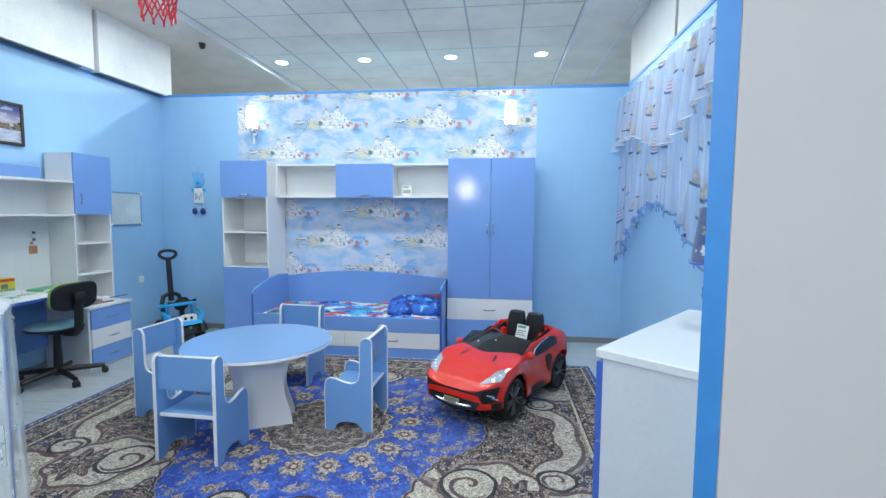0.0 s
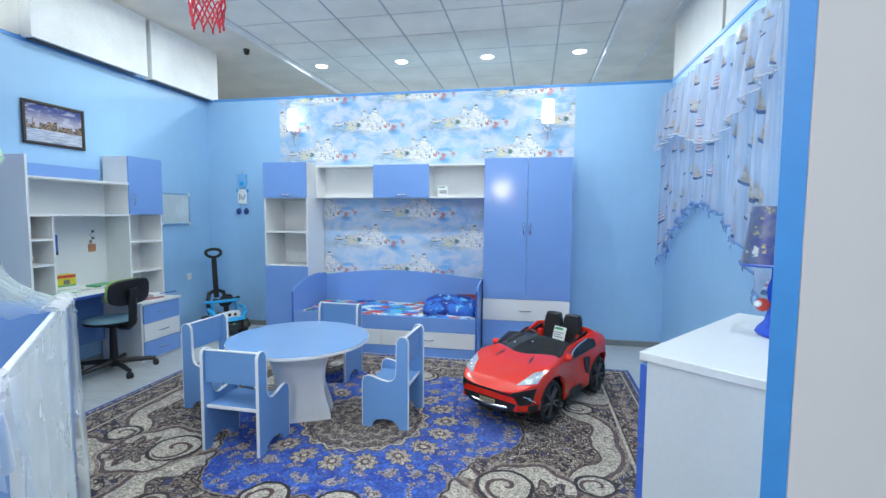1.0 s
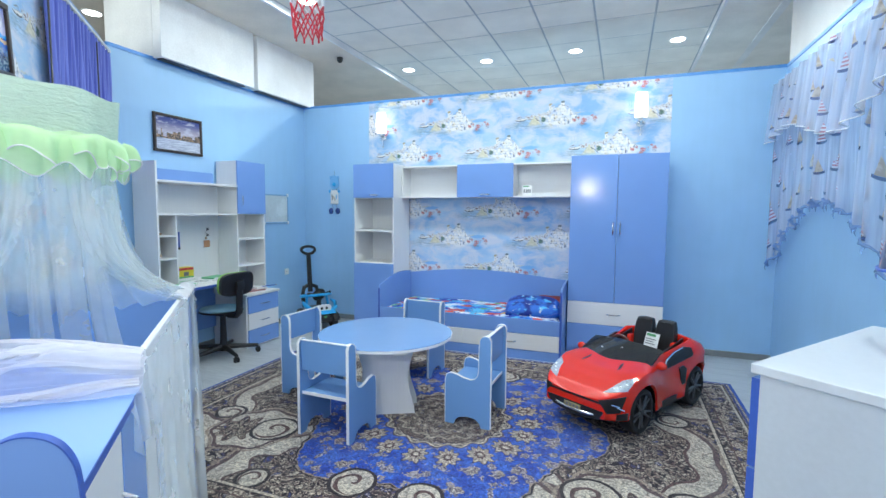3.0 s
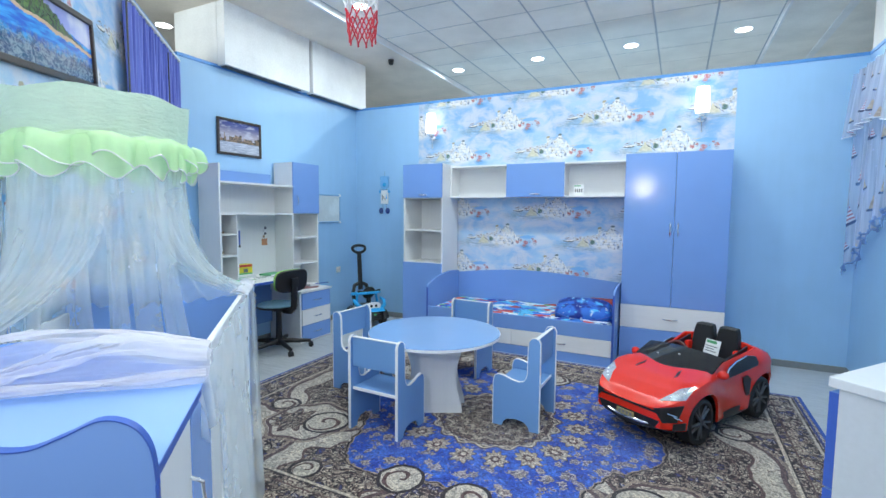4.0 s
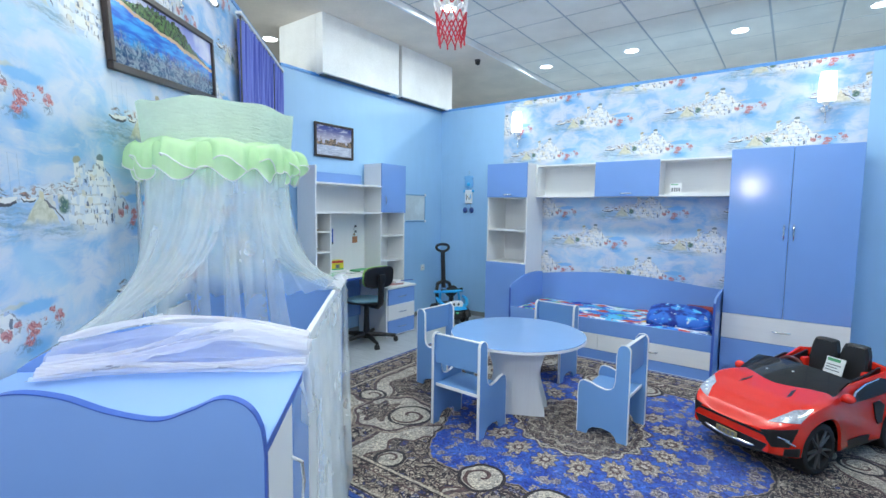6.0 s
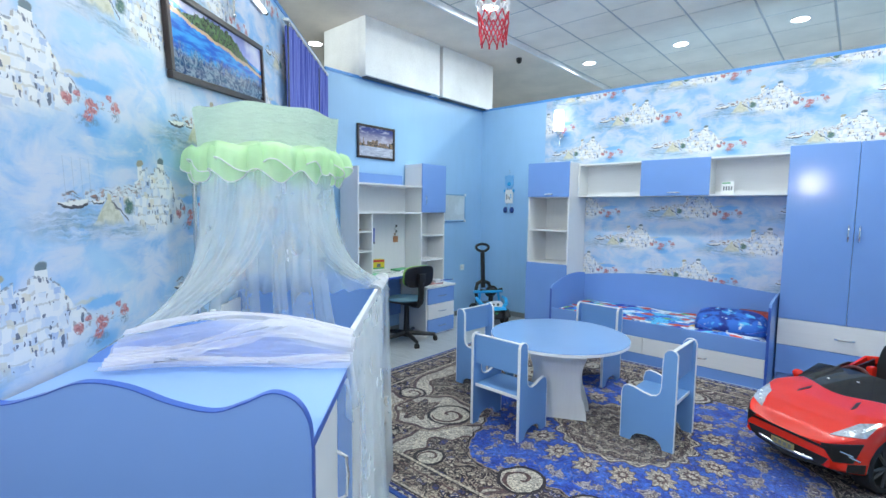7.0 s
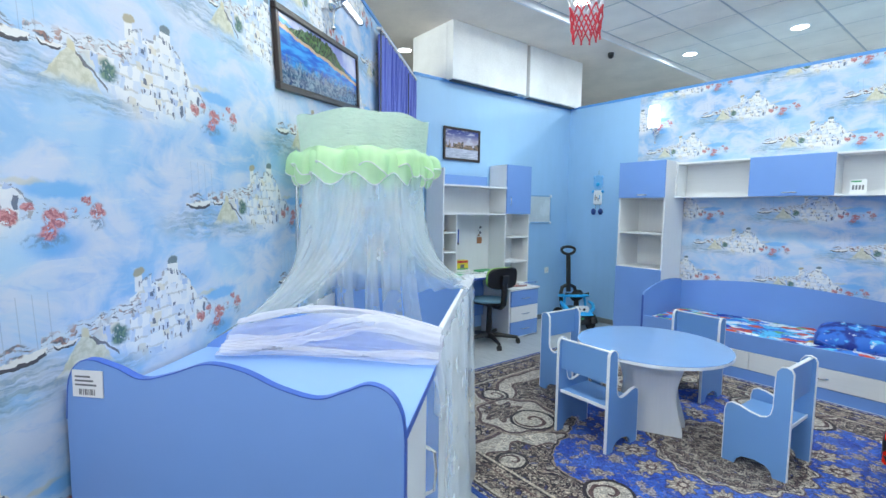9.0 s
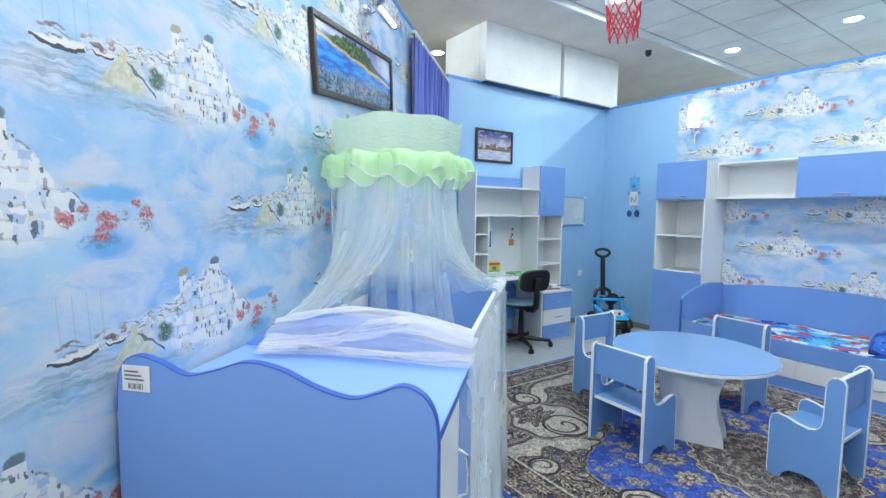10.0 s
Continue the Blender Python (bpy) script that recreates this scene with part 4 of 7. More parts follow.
    return t


crib()
CX, CY = -0.475, -0.51   # middle of the canopy over the crib


def canopy():
    t = thing("bed_canopy", CRIB, "pale green ruffled canopy with white netting over the crib", "canopy")
    # stand behind the crib
    bm = B()
    tube(bm, [(-0.80, -0.55, 0.2), (-0.80, -0.55, 1.66), (-0.76, -0.54, 1.71), (-0.62, -0.52, 1.73)], 0.010, 10)
    part("stand", bm, M_CHROME, t, "thin metal canopy stand", True)
    rx, ry = 0.295, 0.30

    def crown(u, v):
        a = 2 * math.pi * u
        w = 0.012 * math.sin(9 * a + 1.0) + 0.006 * math.sin(17 * a + 2 * v)
        k = 0.98 + w + 0.055 * v
        z = 1.735 + v * (0.160 + 0.012 * abs(math.sin(2.0 * a + 0.9)) + 0.006 * math.sin(7 * a))
        return (CX + rx * k * math.cos(a), CY + ry * k * math.sin(a), z)
    part("crown", grid(B(), 97, 8, crown), M_GREEN, t, "pale green gathered satin crown", "all")

    def lid(u, v):
        x, y, z = crown(u, 1.0)
        k = 1 - v
        return (CX + (x - CX) * k, CY + (y - CY) * k, z + 0.012 * math.sin(math.pi * v) - 0.01 * v)
    part("crown_top", grid(B(), 97, 5, lid), M_NET, t, "white netting over the crown", "all")

    def ruffle(amp, drop, phase, k0):
        def f(u, v):
            a = 2 * math.pi * u
            wave = (0.75 + 0.4 * math.sin(3 * a + phase)) * math.sin(14 * a + phase + 1.9 * math.sin(2 * a)) + 0.35 * math.sin(23 * a + 2 * phase) + 0.10 * math.sin(47 * a + 5 * phase)
            k = k0 + 0.06 * v + amp * wave * v ** 0.8 + 0.035 * math.sin(math.pi * v)
            z = 1.748 + 0.010 * (1 - v) * math.sin(9 * a + phase) - drop * v + 0.015 * math.sin(math.pi * v) + 0.026 * v * math.sin(14 * a + phase + 1.9 * math.sin(2 * a) + 1.2)
            return (CX + rx * k * math.cos(a), CY + ry * k * math.sin(a), z)
        return f
    r = part("ruffle", grid(B(), 241, 7, ruffle(0.125, 0.085, 0.0, 1.07)), M_GREEN_LT, t, "light green ruffled frill", "all")
    r2 = part("ruffle", grid(B(), 241, 7, ruffle(0.06, 0.125, 2.0, 1.02)), M_GREEN_LT, t, "light green ruffled frill", "all")
    f = ruffle(0.125, 0.085, 0.0, 1.07)
    bm = B()
    tube(bm, [f(i / 240, 1.0) for i in range(240)], 0.0028, 5, closed=True)
    part("piping", bm, M_PAPERWHITE, r, "white stitched hem", "all")
    f2 = ruffle(0.06, 0.125, 2.0, 1.02)
    bm = B()
    tube(bm, [f2(i / 240, 1.0) for i in range(240)], 0.0024, 5, closed=True)
    part("piping", bm, M_PAPERWHITE, r2, "white stitched hem", "all")

    def fall(points, ring0, ring1, folds, depth, sag, ease=1.0):
        """Netting that falls from a stretch of the ring to a line of points."""
        line = smooth_line(points, 10)
        m = len(line) - 1

        def g(u, v):
            a = radians(ring0 + (ring1 - ring0) * u)
            p = Vector((CX + 0.94 * rx * math.cos(a), CY + 0.94 * ry * math.sin(a), 1.72))
            i = min(m - 1, int(u * m))
            k = u * m - i
            q = Vector(line[i]).lerp(Vector(line[i + 1]), k)
            w = (v ** 3.6 * ease + v ** 1.5 * (1 - ease))
            o = p.lerp(q, w)
            o.z = p.z + (q.z - p.z) * v - sag * math.sin(math.pi * v)
            out = Vector((math.cos(a), math.sin(a), 0))
            o += out * depth * (0.3 + v) * (math.sin(folds * u * 2 * math.pi + 3 * v) + 0.45 * math.sin(folds * 2.7 * u * math.pi + 1.3))
            return o
        return g
    W = 0.83
    # wall side and far side, behind the head board
    part("net_panel", grid(B(), 150, 22, fall([(-W, -1.16, 1.02), (-W + 0.01, -0.8, 0.98), (-W + 0.01, -0.4, 0.96), (-W, 0.0, 0.98), (-0.6, 0.03, 0.96), (-0.3, 0.03, 0.98), (0.0, 0.03, 1.02)], 250, 20, 17, 0.012, 0.02, 0.8)), M_NET, t, "white netting panel", "all")
    # drawn to the far corner by the room
    part("net_panel", grid(B(), 80, 22, fall([(0.0, 0.03, 1.06), (0.012, -0.04, 1.09), (0.014, -0.14, 1.095), (0.014, -0.26, 1.095), (0.0, -0.34, 1.09)], 15, -48, 9, 0.010, 0.03, 1.0)), M_NET, t, "white netting panel", "all")
    part("net_panel", grid(B(), 60, 22, fall([(0.010, 0.0, 1.08), (0.012, -0.10, 1.095), (0.012, -0.22, 1.095)], 60, -20, 6, 0.012, 0.05, 1.0)), M_NET, t, "white netting panel", "all")
    # drawn to the near corner by the wall
    part("net_panel", grid(B(), 90, 22, fall([(-W + 0.02, -0.70, 1.03), (-0.81, -0.95, 1.05), (-0.745, -1.12, 1.08), (-0.64, -1.18, 1.11), (-0.55, -1.19, 1.13)], 215, 292, 10, 0.011, 0.03, 0.9)), M_NET, t, "white netting panel", "all")
    # loose strands that hang inside
    for a0, a1, x0, y0, z0 in ((264, 276, -0.49, -0.76, 0.80), (288, 297, -0.37, -0.74, 0.80), (300, 318, -0.28, -0.70, 0.84), (318, 336, -0.20, -0.62, 0.86)):
        part("net_strand", grid(B(), 16, 18, fall([(x0 - 0.03, y0, z0), (x0 + 0.02, y0 - 0.02, z0), (x0 + 0.06, y0 + 0.02, z0)], a0, a1, 2, 0.006, 0.0, 0.7)), M_NET, t, "narrow white netting strand", "all")
    # over the room side of the crib

    def spill(u, v):
        y = -1.28 + 1.262 * u
        h = 0.06 + 0.05 * math.sin(7 * u) + 0.03 * math.sin(17 * u)
        z = 1.098 + (h - 1.098) * v
        wave = 0.5 * math.sin(31 * u + 2.2 * v) + 0.35 * math.sin(57 * u - 1.5 * v) + 0.3 * math.sin(13 * u + 4 * v)
        return (0.014 + 0.012 * v + (0.010 + 0.016 * v) * (1 + wave), y + 0.012 * math.sin(9 * v + 20 * u), z)
    part("net_panel", grid(B(), 170, 26, spill), M_NET, t, "white netting hanging over the crib side", "all")

    def lace(u, v):
        z = 1.09 - 0.40 * u
        return (0.012 + 0.018 * v + 0.006 * math.sin(60 * u), -0.016 + (0.012 + 0.009 * math.sin(75 * u) + 0.008 * math.sin(31 * u)) * v, z + 0.01 * math.sin(40 * u) * v)
    part("lace_edge", grid(B(), 140, 5, lace), M_NET, t, "ruffled lace edge", "all")

    def collar(u, v):
        y = -0.36 + 0.40 * u
        return (-0.05 + 0.08 * v, y + 0.02 * math.sin(5 * v + 9 * u), 1.10 + 0.018 * math.sin(math.pi * v) + 0.008 * math.sin(40 * u + 3 * v))
    part("net_fold", grid(B(), 60, 12, collar), M_NET_THICK, t, "bunched netting", "all")
    return t


canopy()


def folded_net():
    t = thing("folded_netting", CRIB, "bunched white netting laid over the crib divider", "netting")

    def over(u, v):
        x = -0.715 + 0.73 * u
        # arch over the divider board, then flat over the changing top
        hump = 1.06 + 0.052 * math.sin(math.pi * min(1, max(0, u))) ** 1.2
        lap = 1.350 - 0.03 * math.sin(5.0 * u) - 0.070 * u ** 1.5
        k = v * 3.0
        if k < 1.0:
            y, z = -1.10 - 0.10 * k, hump - 0.10 + 0.115 * k
        elif k < 1.5:
            y, z = -1.20 - 0.06 * (k - 1) * 2, hump + 0.015 - 0.012 * (k - 1) * 2
        else:
            g = (k - 1.5) / 1.5
            y = -1.26 - (lap - 1.26) * g
            z = (hump + 0.003) * (1 - g) ** 1.7 + 1.010 * (1 - (1 - g) ** 1.7)
        fold = 1.6 * noise.noise((2.2 * u, 15 * v + 2.5 * math.sin(2.6 * u), 0.7)) + 0.9 * noise.noise((3.5 * u, 34 * v + 3.0 * u, 4.1))
        z += 0.011 * fold * (1 - 0.55 * v) + 0.010
        y += 0.004 * math.sin(30 * v + 14 * u)
        return (x, y, max(z, 1.006))
    part("cloth", grid(B(), 100, 90, over), M_NET_THIN, t, "", "all")

    def band(mid0, mid1, wide, seed, lift):
        """A gathered swathe that sweeps across the cloth."""
        def f(u, v):
            s_ = u * u * (3 - 2 * u)
            m = mid0 + (mid1 - mid0) * s_ + 0.03 * math.sin(5 * u + seed)
            w = wide * (1.0 - 0.45 * math.sin(math.pi * u) ** 2)
            q = min(0.985, max(0.02, m + (v - 0.5) * w))
            x, y, z = over(0.02 + 0.97 * u, q)
            pleat = noise.noise((3.0 * u + seed, 9.0 * v, seed)) + 0.7 * noise.noise((4.0 * u, 23.0 * v + 1.5 * u, seed + 3))
            return (x, y, z + lift + 0.012 * pleat + 0.010 * math.sin(math.pi * v))
        return f
    for mid0, mid1, wide, seed, lift in ((0.80, 0.42, 0.34, 0.3, 0.010), (0.38, 0.34, 0.10, 2.1, 0.012), (0.93, 0.86, 0.12, 5.2, 0.008)):
        part("gathered_fold", grid(B(), 90, 40, band(mid0, mid1, wide, seed, lift)), M_NET_THICK, t, "dense gathered fold", "all")

    def drop(u, v):
        y = -1.42 + 0.26 * u
        return (0.008 + 0.012 * (1 + math.sin(18 * u + 2 * v)) * (0.3 + v), y, 1.012 + 0.05 * u - (0.02 + 0.10 * v) * v)
    part("overhang", grid(B(), 40, 8, drop), M_NET, t, "", "all")
    return t


folded_net()

# ---- chest of drawers and its lamp ----


# shade of the near side is put into this white laminate's colour
M_CHEST = plain("white_laminate_dimmed", (0.58, 0.62, 0.66), 0.4, vary=0.03, bump=0.0)


def chest():
    t = thing("chest_of_drawers", Matrix.Translation((4.590, -4.118, 0)) @ Matrix.Rotation(radians(-38), 4, "Z"), "white chest of drawers with dark blue front edges near the partition", "chest")
    D, L, H = 0.42, 0.838, 1.093
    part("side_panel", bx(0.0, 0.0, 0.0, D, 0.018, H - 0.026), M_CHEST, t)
    part("side_panel", bx(0.0, L - 0.018, 0.0, D, L, H - 0.026), M_WHITE, t)
    # top's white toned down in colour against the strong lamp overhead
    tp = part("top_panel", bx(-0.022, -0.006, H - 0.026, D + 0.004, L + 0.006, H, bevel=0.002), plain("white_laminate_top_dimmed", (0.66, 0.69, 0.72), 0.35, vary=0.02, bump=0.0), t, "white top")
    part("back_panel", bx(D - 0.006, 0.018, 0.05, D, L - 0.018, H - 0.03), M_WHITE, t)
    for i in range(4):
        z = 0.06 + i * 0.250
        d = part("drawer", bx(-0.020, 0.003, z, -0.001, L - 0.003, z + 0.245, bevel=0.002), M_BLUE, t, "blue drawer front")
        part("edge_band", bx(-0.0205, 0.0, z + 0.001, -0.0005, 0.003, z + 0.244), M_BLUE_EDGE, d, "dark blue edge band")
        bm = B()
        tube(bm, [(-0.02, 0.36, z + 0.12), (-0.044, 0.37, z + 0.12), (-0.048, 0.42, z + 0.12), (-0.044, 0.47, z + 0.12), (-0.02, 0.48, z + 0.12)], 0.005, 8)
        part("handle", bm, M_CHROME, d, "chrome bar handle", True)
    part("plinth", bx(0.004, 0.018, 0.0, 0.020, L - 0.018, 0.058), M_BLUE, t)
    return t


chest()


def sea_print(name):
    g = Graph(name)
    co = g.coords()
    n1, n2 = g.noise(co, 9.0, 4), g.noise(co, 21.0, 4, 0.7)
    c = g.mix(g.ramp(n1, 0.4, 0.6), (0.012, 0.03, 0.22), (0.10, 0.13, 0.22))
    c = g.mix(g.ramp(n2, 0.58, 0.68), c, (0.45, 0.40, 0.16))
    c = g.mix(g.ramp(g.noise(g.vec("ADD", co, (3, 1, 2)), 14.0, 3), 0.62, 0.70), c, (0.62, 0.24, 0.16))
    c = g.mix(g.ramp(g.noise(g.vec("ADD", co, (8, 5, 2)), 17.0, 3), 0.64, 0.70), c, (0.55, 0.58, 0.62))
    return g.set(Base_Color=c, Roughness=0.35)


def chest_lamp():
    t = thing("table_lamp", pose(5.058, -3.837, 1.093, 0, 0, -20) @ Matrix.Scale(0.86, 4), "blue moulded childrens table lamp with printed shade on the chest", "lamp")
    bm = B()
    prof = [(0.0, 0.0), (0.066, 0.0), (0.076, 0.012), (0.070, 0.03), (0.048, 0.060), (0.040, 0.10), (0.044, 0.14), (0.050, 0.17), (0.046, 0.20), (0.036, 0.225), (0.034, 0.25), (0.036, 0.275), (0.0, 0.285)]
    n = 28
    rings = [[bm.verts.new((r * math.cos(2 * math.pi * j / n) * (1 + 0.10 * math.sin(3 * 2 * math.pi * j / n + 9 * z)), 0.85 * r * math.sin(2 * math.pi * j / n), z)) for j in range(n)] for r, z in prof[1:-1]]
    for a, b in zip(rings[:-1], rings[1:]):
        for j in range(n):
            bm.faces.new((a[j], a[(j + 1) % n], b[(j + 1) % n], b[j]))
    bm.faces.new(rings[0][::-1])
    bm.faces.new(rings[-1])
    base = part("base", bm, plain("blue_gloss_plastic", (0.008, 0.07, 0.62), 0.25, coat=0.4), t, "glossy blue moulded base", True)
    part("badge", ball(B(), (-0.058, -0.035, 0.125), 0.026, 1, 0.7, 1), plain("red_plastic", (0.6, 0.06, 0.04), 0.3), base, "round red and white knob", True)
    part("badge_face", ball(B(), (-0.074, -0.050, 0.13), 0.013, 1, 0.8, 1), M_PAPERWHITE, base, "", True)
    part("stem", cyl(B(), (0, 0, 0.28), (0, 0, 0.36), 0.012), M_CHROME, t)
    bm = B()
    k = 40

    def ring(w, z):
        return [bm.verts.new((w * math.copysign(abs(math.cos(2 * math.pi * j / k)) ** 0.45, math.cos(2 * math.pi * j / k)),
                              0.8 * w * math.copysign(abs(math.sin(2 * math.pi * j / k)) ** 0.45, math.sin(2 * math.pi * j / k)), z)) for j in range(k)]
    rr = [ring(0.135, 0.275), ring(0.105, 0.50), ring(0.102, 0.50), ring(0.132, 0.275)]
    for i in range(4):
        a, b = rr[i], rr[(i + 1) % 4]
        for j in range(k):
            bm.faces.new((a[j], a[(j + 1) % k], b[(j + 1) % k], b[j]))
    sh = part("shade", bm, sea_print("printed_sea_shade"), t, "dark printed underwater lampshade", True)
    bm = B()
    tube(bm, [(0.137 * math.copysign(abs(math.cos(2 * math.pi * j / k)) ** 0.45, math.cos(2 * math.pi * j / k)), 0.8 * 0.137 * math.copysign(abs(math.sin(2 * math.pi * j / k)) ** 0.45, math.sin(2 * math.pi * j / k)), 0.279) for j in range(k)], 0.006, 6, closed=True)
    part("trim", bm, M_BLUE_EDGE, sh, "dark blue rim", True)
    return t


chest_lamp()

from mathutils.bvhtree import BVHTree
# ---- desk corner ----


def desk():
    t = thing("desk_with_hutch", pose(0.022, -2.54, 0), "white and blue writing desk with shelf hutch against the wall", "desk")
    X = 0.30
    # pedestal of drawers
    part("pedestal_side", bx(0, 0.868, 0.0, 0.46, 0.884, 0.57), M_WHITE, t)
    part("pedestal_side", bx(0, 1.354, 0.0, 0.46, 1.370, 0.57), M_WHITE, t)
    part("pedestal_top", bx(0, 0.862, 0.57, 0.487, 1.376, 0.590, bevel=0.002), M_WHITE, t)
    for i, (z0, z1, m, l) in enumerate(((0.02, 0.195, M_BLUE, "blue drawer front"), (0.199, 0.375, M_WHITE, "white drawer front"), (0.379, 0.563, M_BLUE, "blue drawer front"))):
        d = part("drawer", bx(0.462, 0.886, z0, 0.480, 1.352, z1, bevel=0.002), m, t, l)
        bm = B()
        zc = (z0 + z1) / 2
        tube(bm, [(0.480, 1.06, zc), (0.500, 1.065, zc), (0.505, 1.12, zc), (0.500, 1.175, zc), (0.480, 1.18, zc)], 0.005, 8)
        part("handle", bm, M_CHROME, d, "chrome bar handle", True)
    part("pedestal_frame", bx(0.458, 0.866, 0.0, 0.462, 1.372, 0.57), M_WEDGE, t)
    # desk top and leg board
    tp = part("desktop", bx(0, 0.0, 0.757, 0.545, 0.886, 0.780, bevel=0.002), M_WHITE, t, "white desk top")
    part("edge_band", bx(0.545, 0.0, 0.757, 0.548, 0.886, 0.780), M_BLUE_EDGE, tp, "dark blue edge band")
    part("leg_board", bx(0, 0.0, 0.0, 0.50, 0.018, 0.757), M_BLUE, t)
    part("leg_board", bx(0, 0.845, 0.59, 0.44, 0.863, 0.757), M_WHITE, t)
    part("modesty_panel", bx(0.02, 0.018, 0.22, 0.036, 0.862, 0.757), M_BLUE, t, "blue modesty panel")
    # hutch
    part("hutch_side", bx(0, 0.0, 0.780, X, 0.018, 1.94), M_WHITE, t)
    part("hutch_side", bx(0, 0.958, 0.590, X - 0.018, 0.976, 2.04), M_WHITE, t)
    part("hutch_side", bx(0, 1.362, 0.590, X - 0.018, 1.380, 2.04), M_WHITE, t)
    part("hutch_back", bx(0, 0.018, 0.780, 0.006, 0.958, 1.78), M_WHITE, t)
    part("hutch_back", bx(0, 0.976, 0.590, 0.006, 1.362, 2.02), M_WHITE, t)
    part("hutch_top", bx(0, 0.976, 2.022, X - 0.018, 1.362, 2.04), M_WHITE, t)
    part("shelf", bx(0.006, 0.018, 1.755, X, 0.958, 1.773), M_WHITE, t)
    part("shelf", bx(0.006, 0.018, 1.447, X, 0.958, 1.465), M_WHITE, t)
    part("divider", bx(0.006, 0.205, 0.780, X - 0.02, 0.223, 1.447), M_WHITE, t)
    for z in (1.245, 1.032):
        part("shelf", bx(0.006, 0.018, z, X - 0.02, 0.205, z + 0.016), M_WHITE, t)
    for z in (1.453, 1.172, 0.870, 0.592):
        part("shelf", bx(0.006, 0.976, z, X - 0.022, 1.362, z + 0.016), M_WHITE, t)
    part("back_rail", bx(0.002, 0.018, 1.775, 0.016, 0.90, 1.90), M_BLUE, t, "blue back rail on the top shelf")
    d = part("cabinet_door", bx(X - 0.017, 0.959, 1.462, X + 0.001, 1.379, 2.04, bevel=0.002), M_BLUE, t, "blue cupboard door")
    bm = B()
    tube(bm, [(X, 1.005, 1.555), (X + 0.024, 1.005, 1.565), (X + 0.028, 1.005, 1.61), (X + 0.024, 1.005, 1.655), (X, 1.005, 1.665)], 0.005, 8)
    part("handle", bm, M_CHROME, d, "chrome bar handle", True)
    return t


desk()
M_YELLOW = plain("yellow_carton", (0.72, 0.62, 0.04), 0.45)
M_REDP = plain("red_print", (0.55, 0.05, 0.04), 0.45)
M_GREENP = plain("green_print", (0.10, 0.42, 0.20), 0.5)
M_TAN = plain("tan_clay", (0.50, 0.36, 0.24), 0.7)
DZ = 0.780


def desk_things():
    t = thing("carton", pose(0.16, -2.16, DZ + 0.045, 0, 0, -8), "small yellow printed carton lying on books", "box")
    part("body", bx(-0.05, -0.085, 0, 0.05, 0.085, 0.105, bevel=0.003), M_YELLOW, t)
    part("label", bx(0.0502, -0.08, 0.078, 0.0512, 0.08, 0.102), M_REDP, t, "red printed band")
    part("label", bx(0.0502, -0.02, 0.02, 0.0512, 0.03, 0.06), M_INK, t, "dark printed picture")
    part("label", bx(0.0502, -0.08, 0.002, 0.0512, 0.08, 0.016), M_GREENP, t, "green printed band")
    for i, (x, y, r, w, l, h, m, name, lab) in enumerate((
            (0.17, -2.17, 4, 0.15, 0.22, 0.022, M_GREENP, "book", "green covered book lying on the desk"),
            (0.17, -2.16, -6, 0.14, 0.20, 0.022, M_PAPERWHITE, "book", "white covered book lying on a green book"),
            (0.36, -2.32, 20, 0.15, 0.21, 0.012, M_GREENP, "booklet", "green booklet lying on the desk"),
            (0.33, -2.02, -15, 0.21, 0.30, 0.004, M_PAPERWHITE, "paper_sheet", "white paper sheet lying on the desk"),
            (0.40, -1.86, 12, 0.20, 0.28, 0.005, M_PAPERWHITE, "paper_sheet", "white paper sheet lying on the desk"),
            (0.20, -1.80, 5, 0.16, 0.22, 0.018, M_GREENP, "book", "pale green book lying on the desk"))):
        z = DZ + (0.022 if i == 1 else 0.0)
        o = thing(name, pose(x, y, z, 0, 0, r), lab, name.split("_")[0])
        part("cover", bx(-w / 2, -l / 2, 0, w / 2, l / 2, h, bevel=0.001), m, o)
        if h > 0.01:
            part("page_block", bx(w / 2, -l / 2 + 0.004, 0.002, w / 2 + 0.001, l / 2 - 0.004, h - 0.002), M_PAPERWHITE, o)
        else:
            for k in range(5):
                part("print_bar", bx(-w / 2 + 0.02 + 0.025 * k, -l / 2 + 0.03, h, -w / 2 + 0.028 + 0.025 * k, l / 2 - 0.04 - 0.02 * (k % 3), h + 0.0006), M_INK, o)
    o = thing("pencil", pose(0.46, -1.28, 0.640, 0, 0, 75), "dark blue pencil lying on the drawer unit", "pencil")
    part("shaft", cyl(B(), (-0.09, 0, 0), (0.08, 0, 0), 0.005, n=6), M_BLUE_EDGE, o)
    part("tip", cyl(B(), (0.08, 0, 0), (0.10, 0, 0), 0.005, 0.001, n=6), M_TAN, o)
    o = thing("notebook", pose(0.33, -1.40, 0.590, 0, 0, -12), "reddish notebook lying on the drawer unit", "notebook")
    part("cover", bx(-0.08, -0.11, 0, 0.08, 0.11, 0.016, bevel=0.002), plain("dusty_red_card", (0.42, 0.22, 0.22), 0.6), o)
    part("cover", bx(-0.06, 0.0, 0.0165, 0.07, 0.13, 0.045, bevel=0.002), M_PAPERWHITE, o)
    # small figures on the left shelves
    o = thing("ornament", pose(0.17, -2.43, 1.048), "small white and tan shelf ornament", "ornament")
    part("body", ball(B(), (0, 0, 0.022), 0.03, 1.3, 1.0, 0.7), M_TAN, o, "", True)
    part("top", ball(B(), (0.0, 0.01, 0.055), 0.018, 1, 1, 1.2), M_PAPERWHITE, o, "", True)
    o = thing("ornament", pose(0.16, -2.42, 1.261), "small tan dish on the shelf", "ornament")
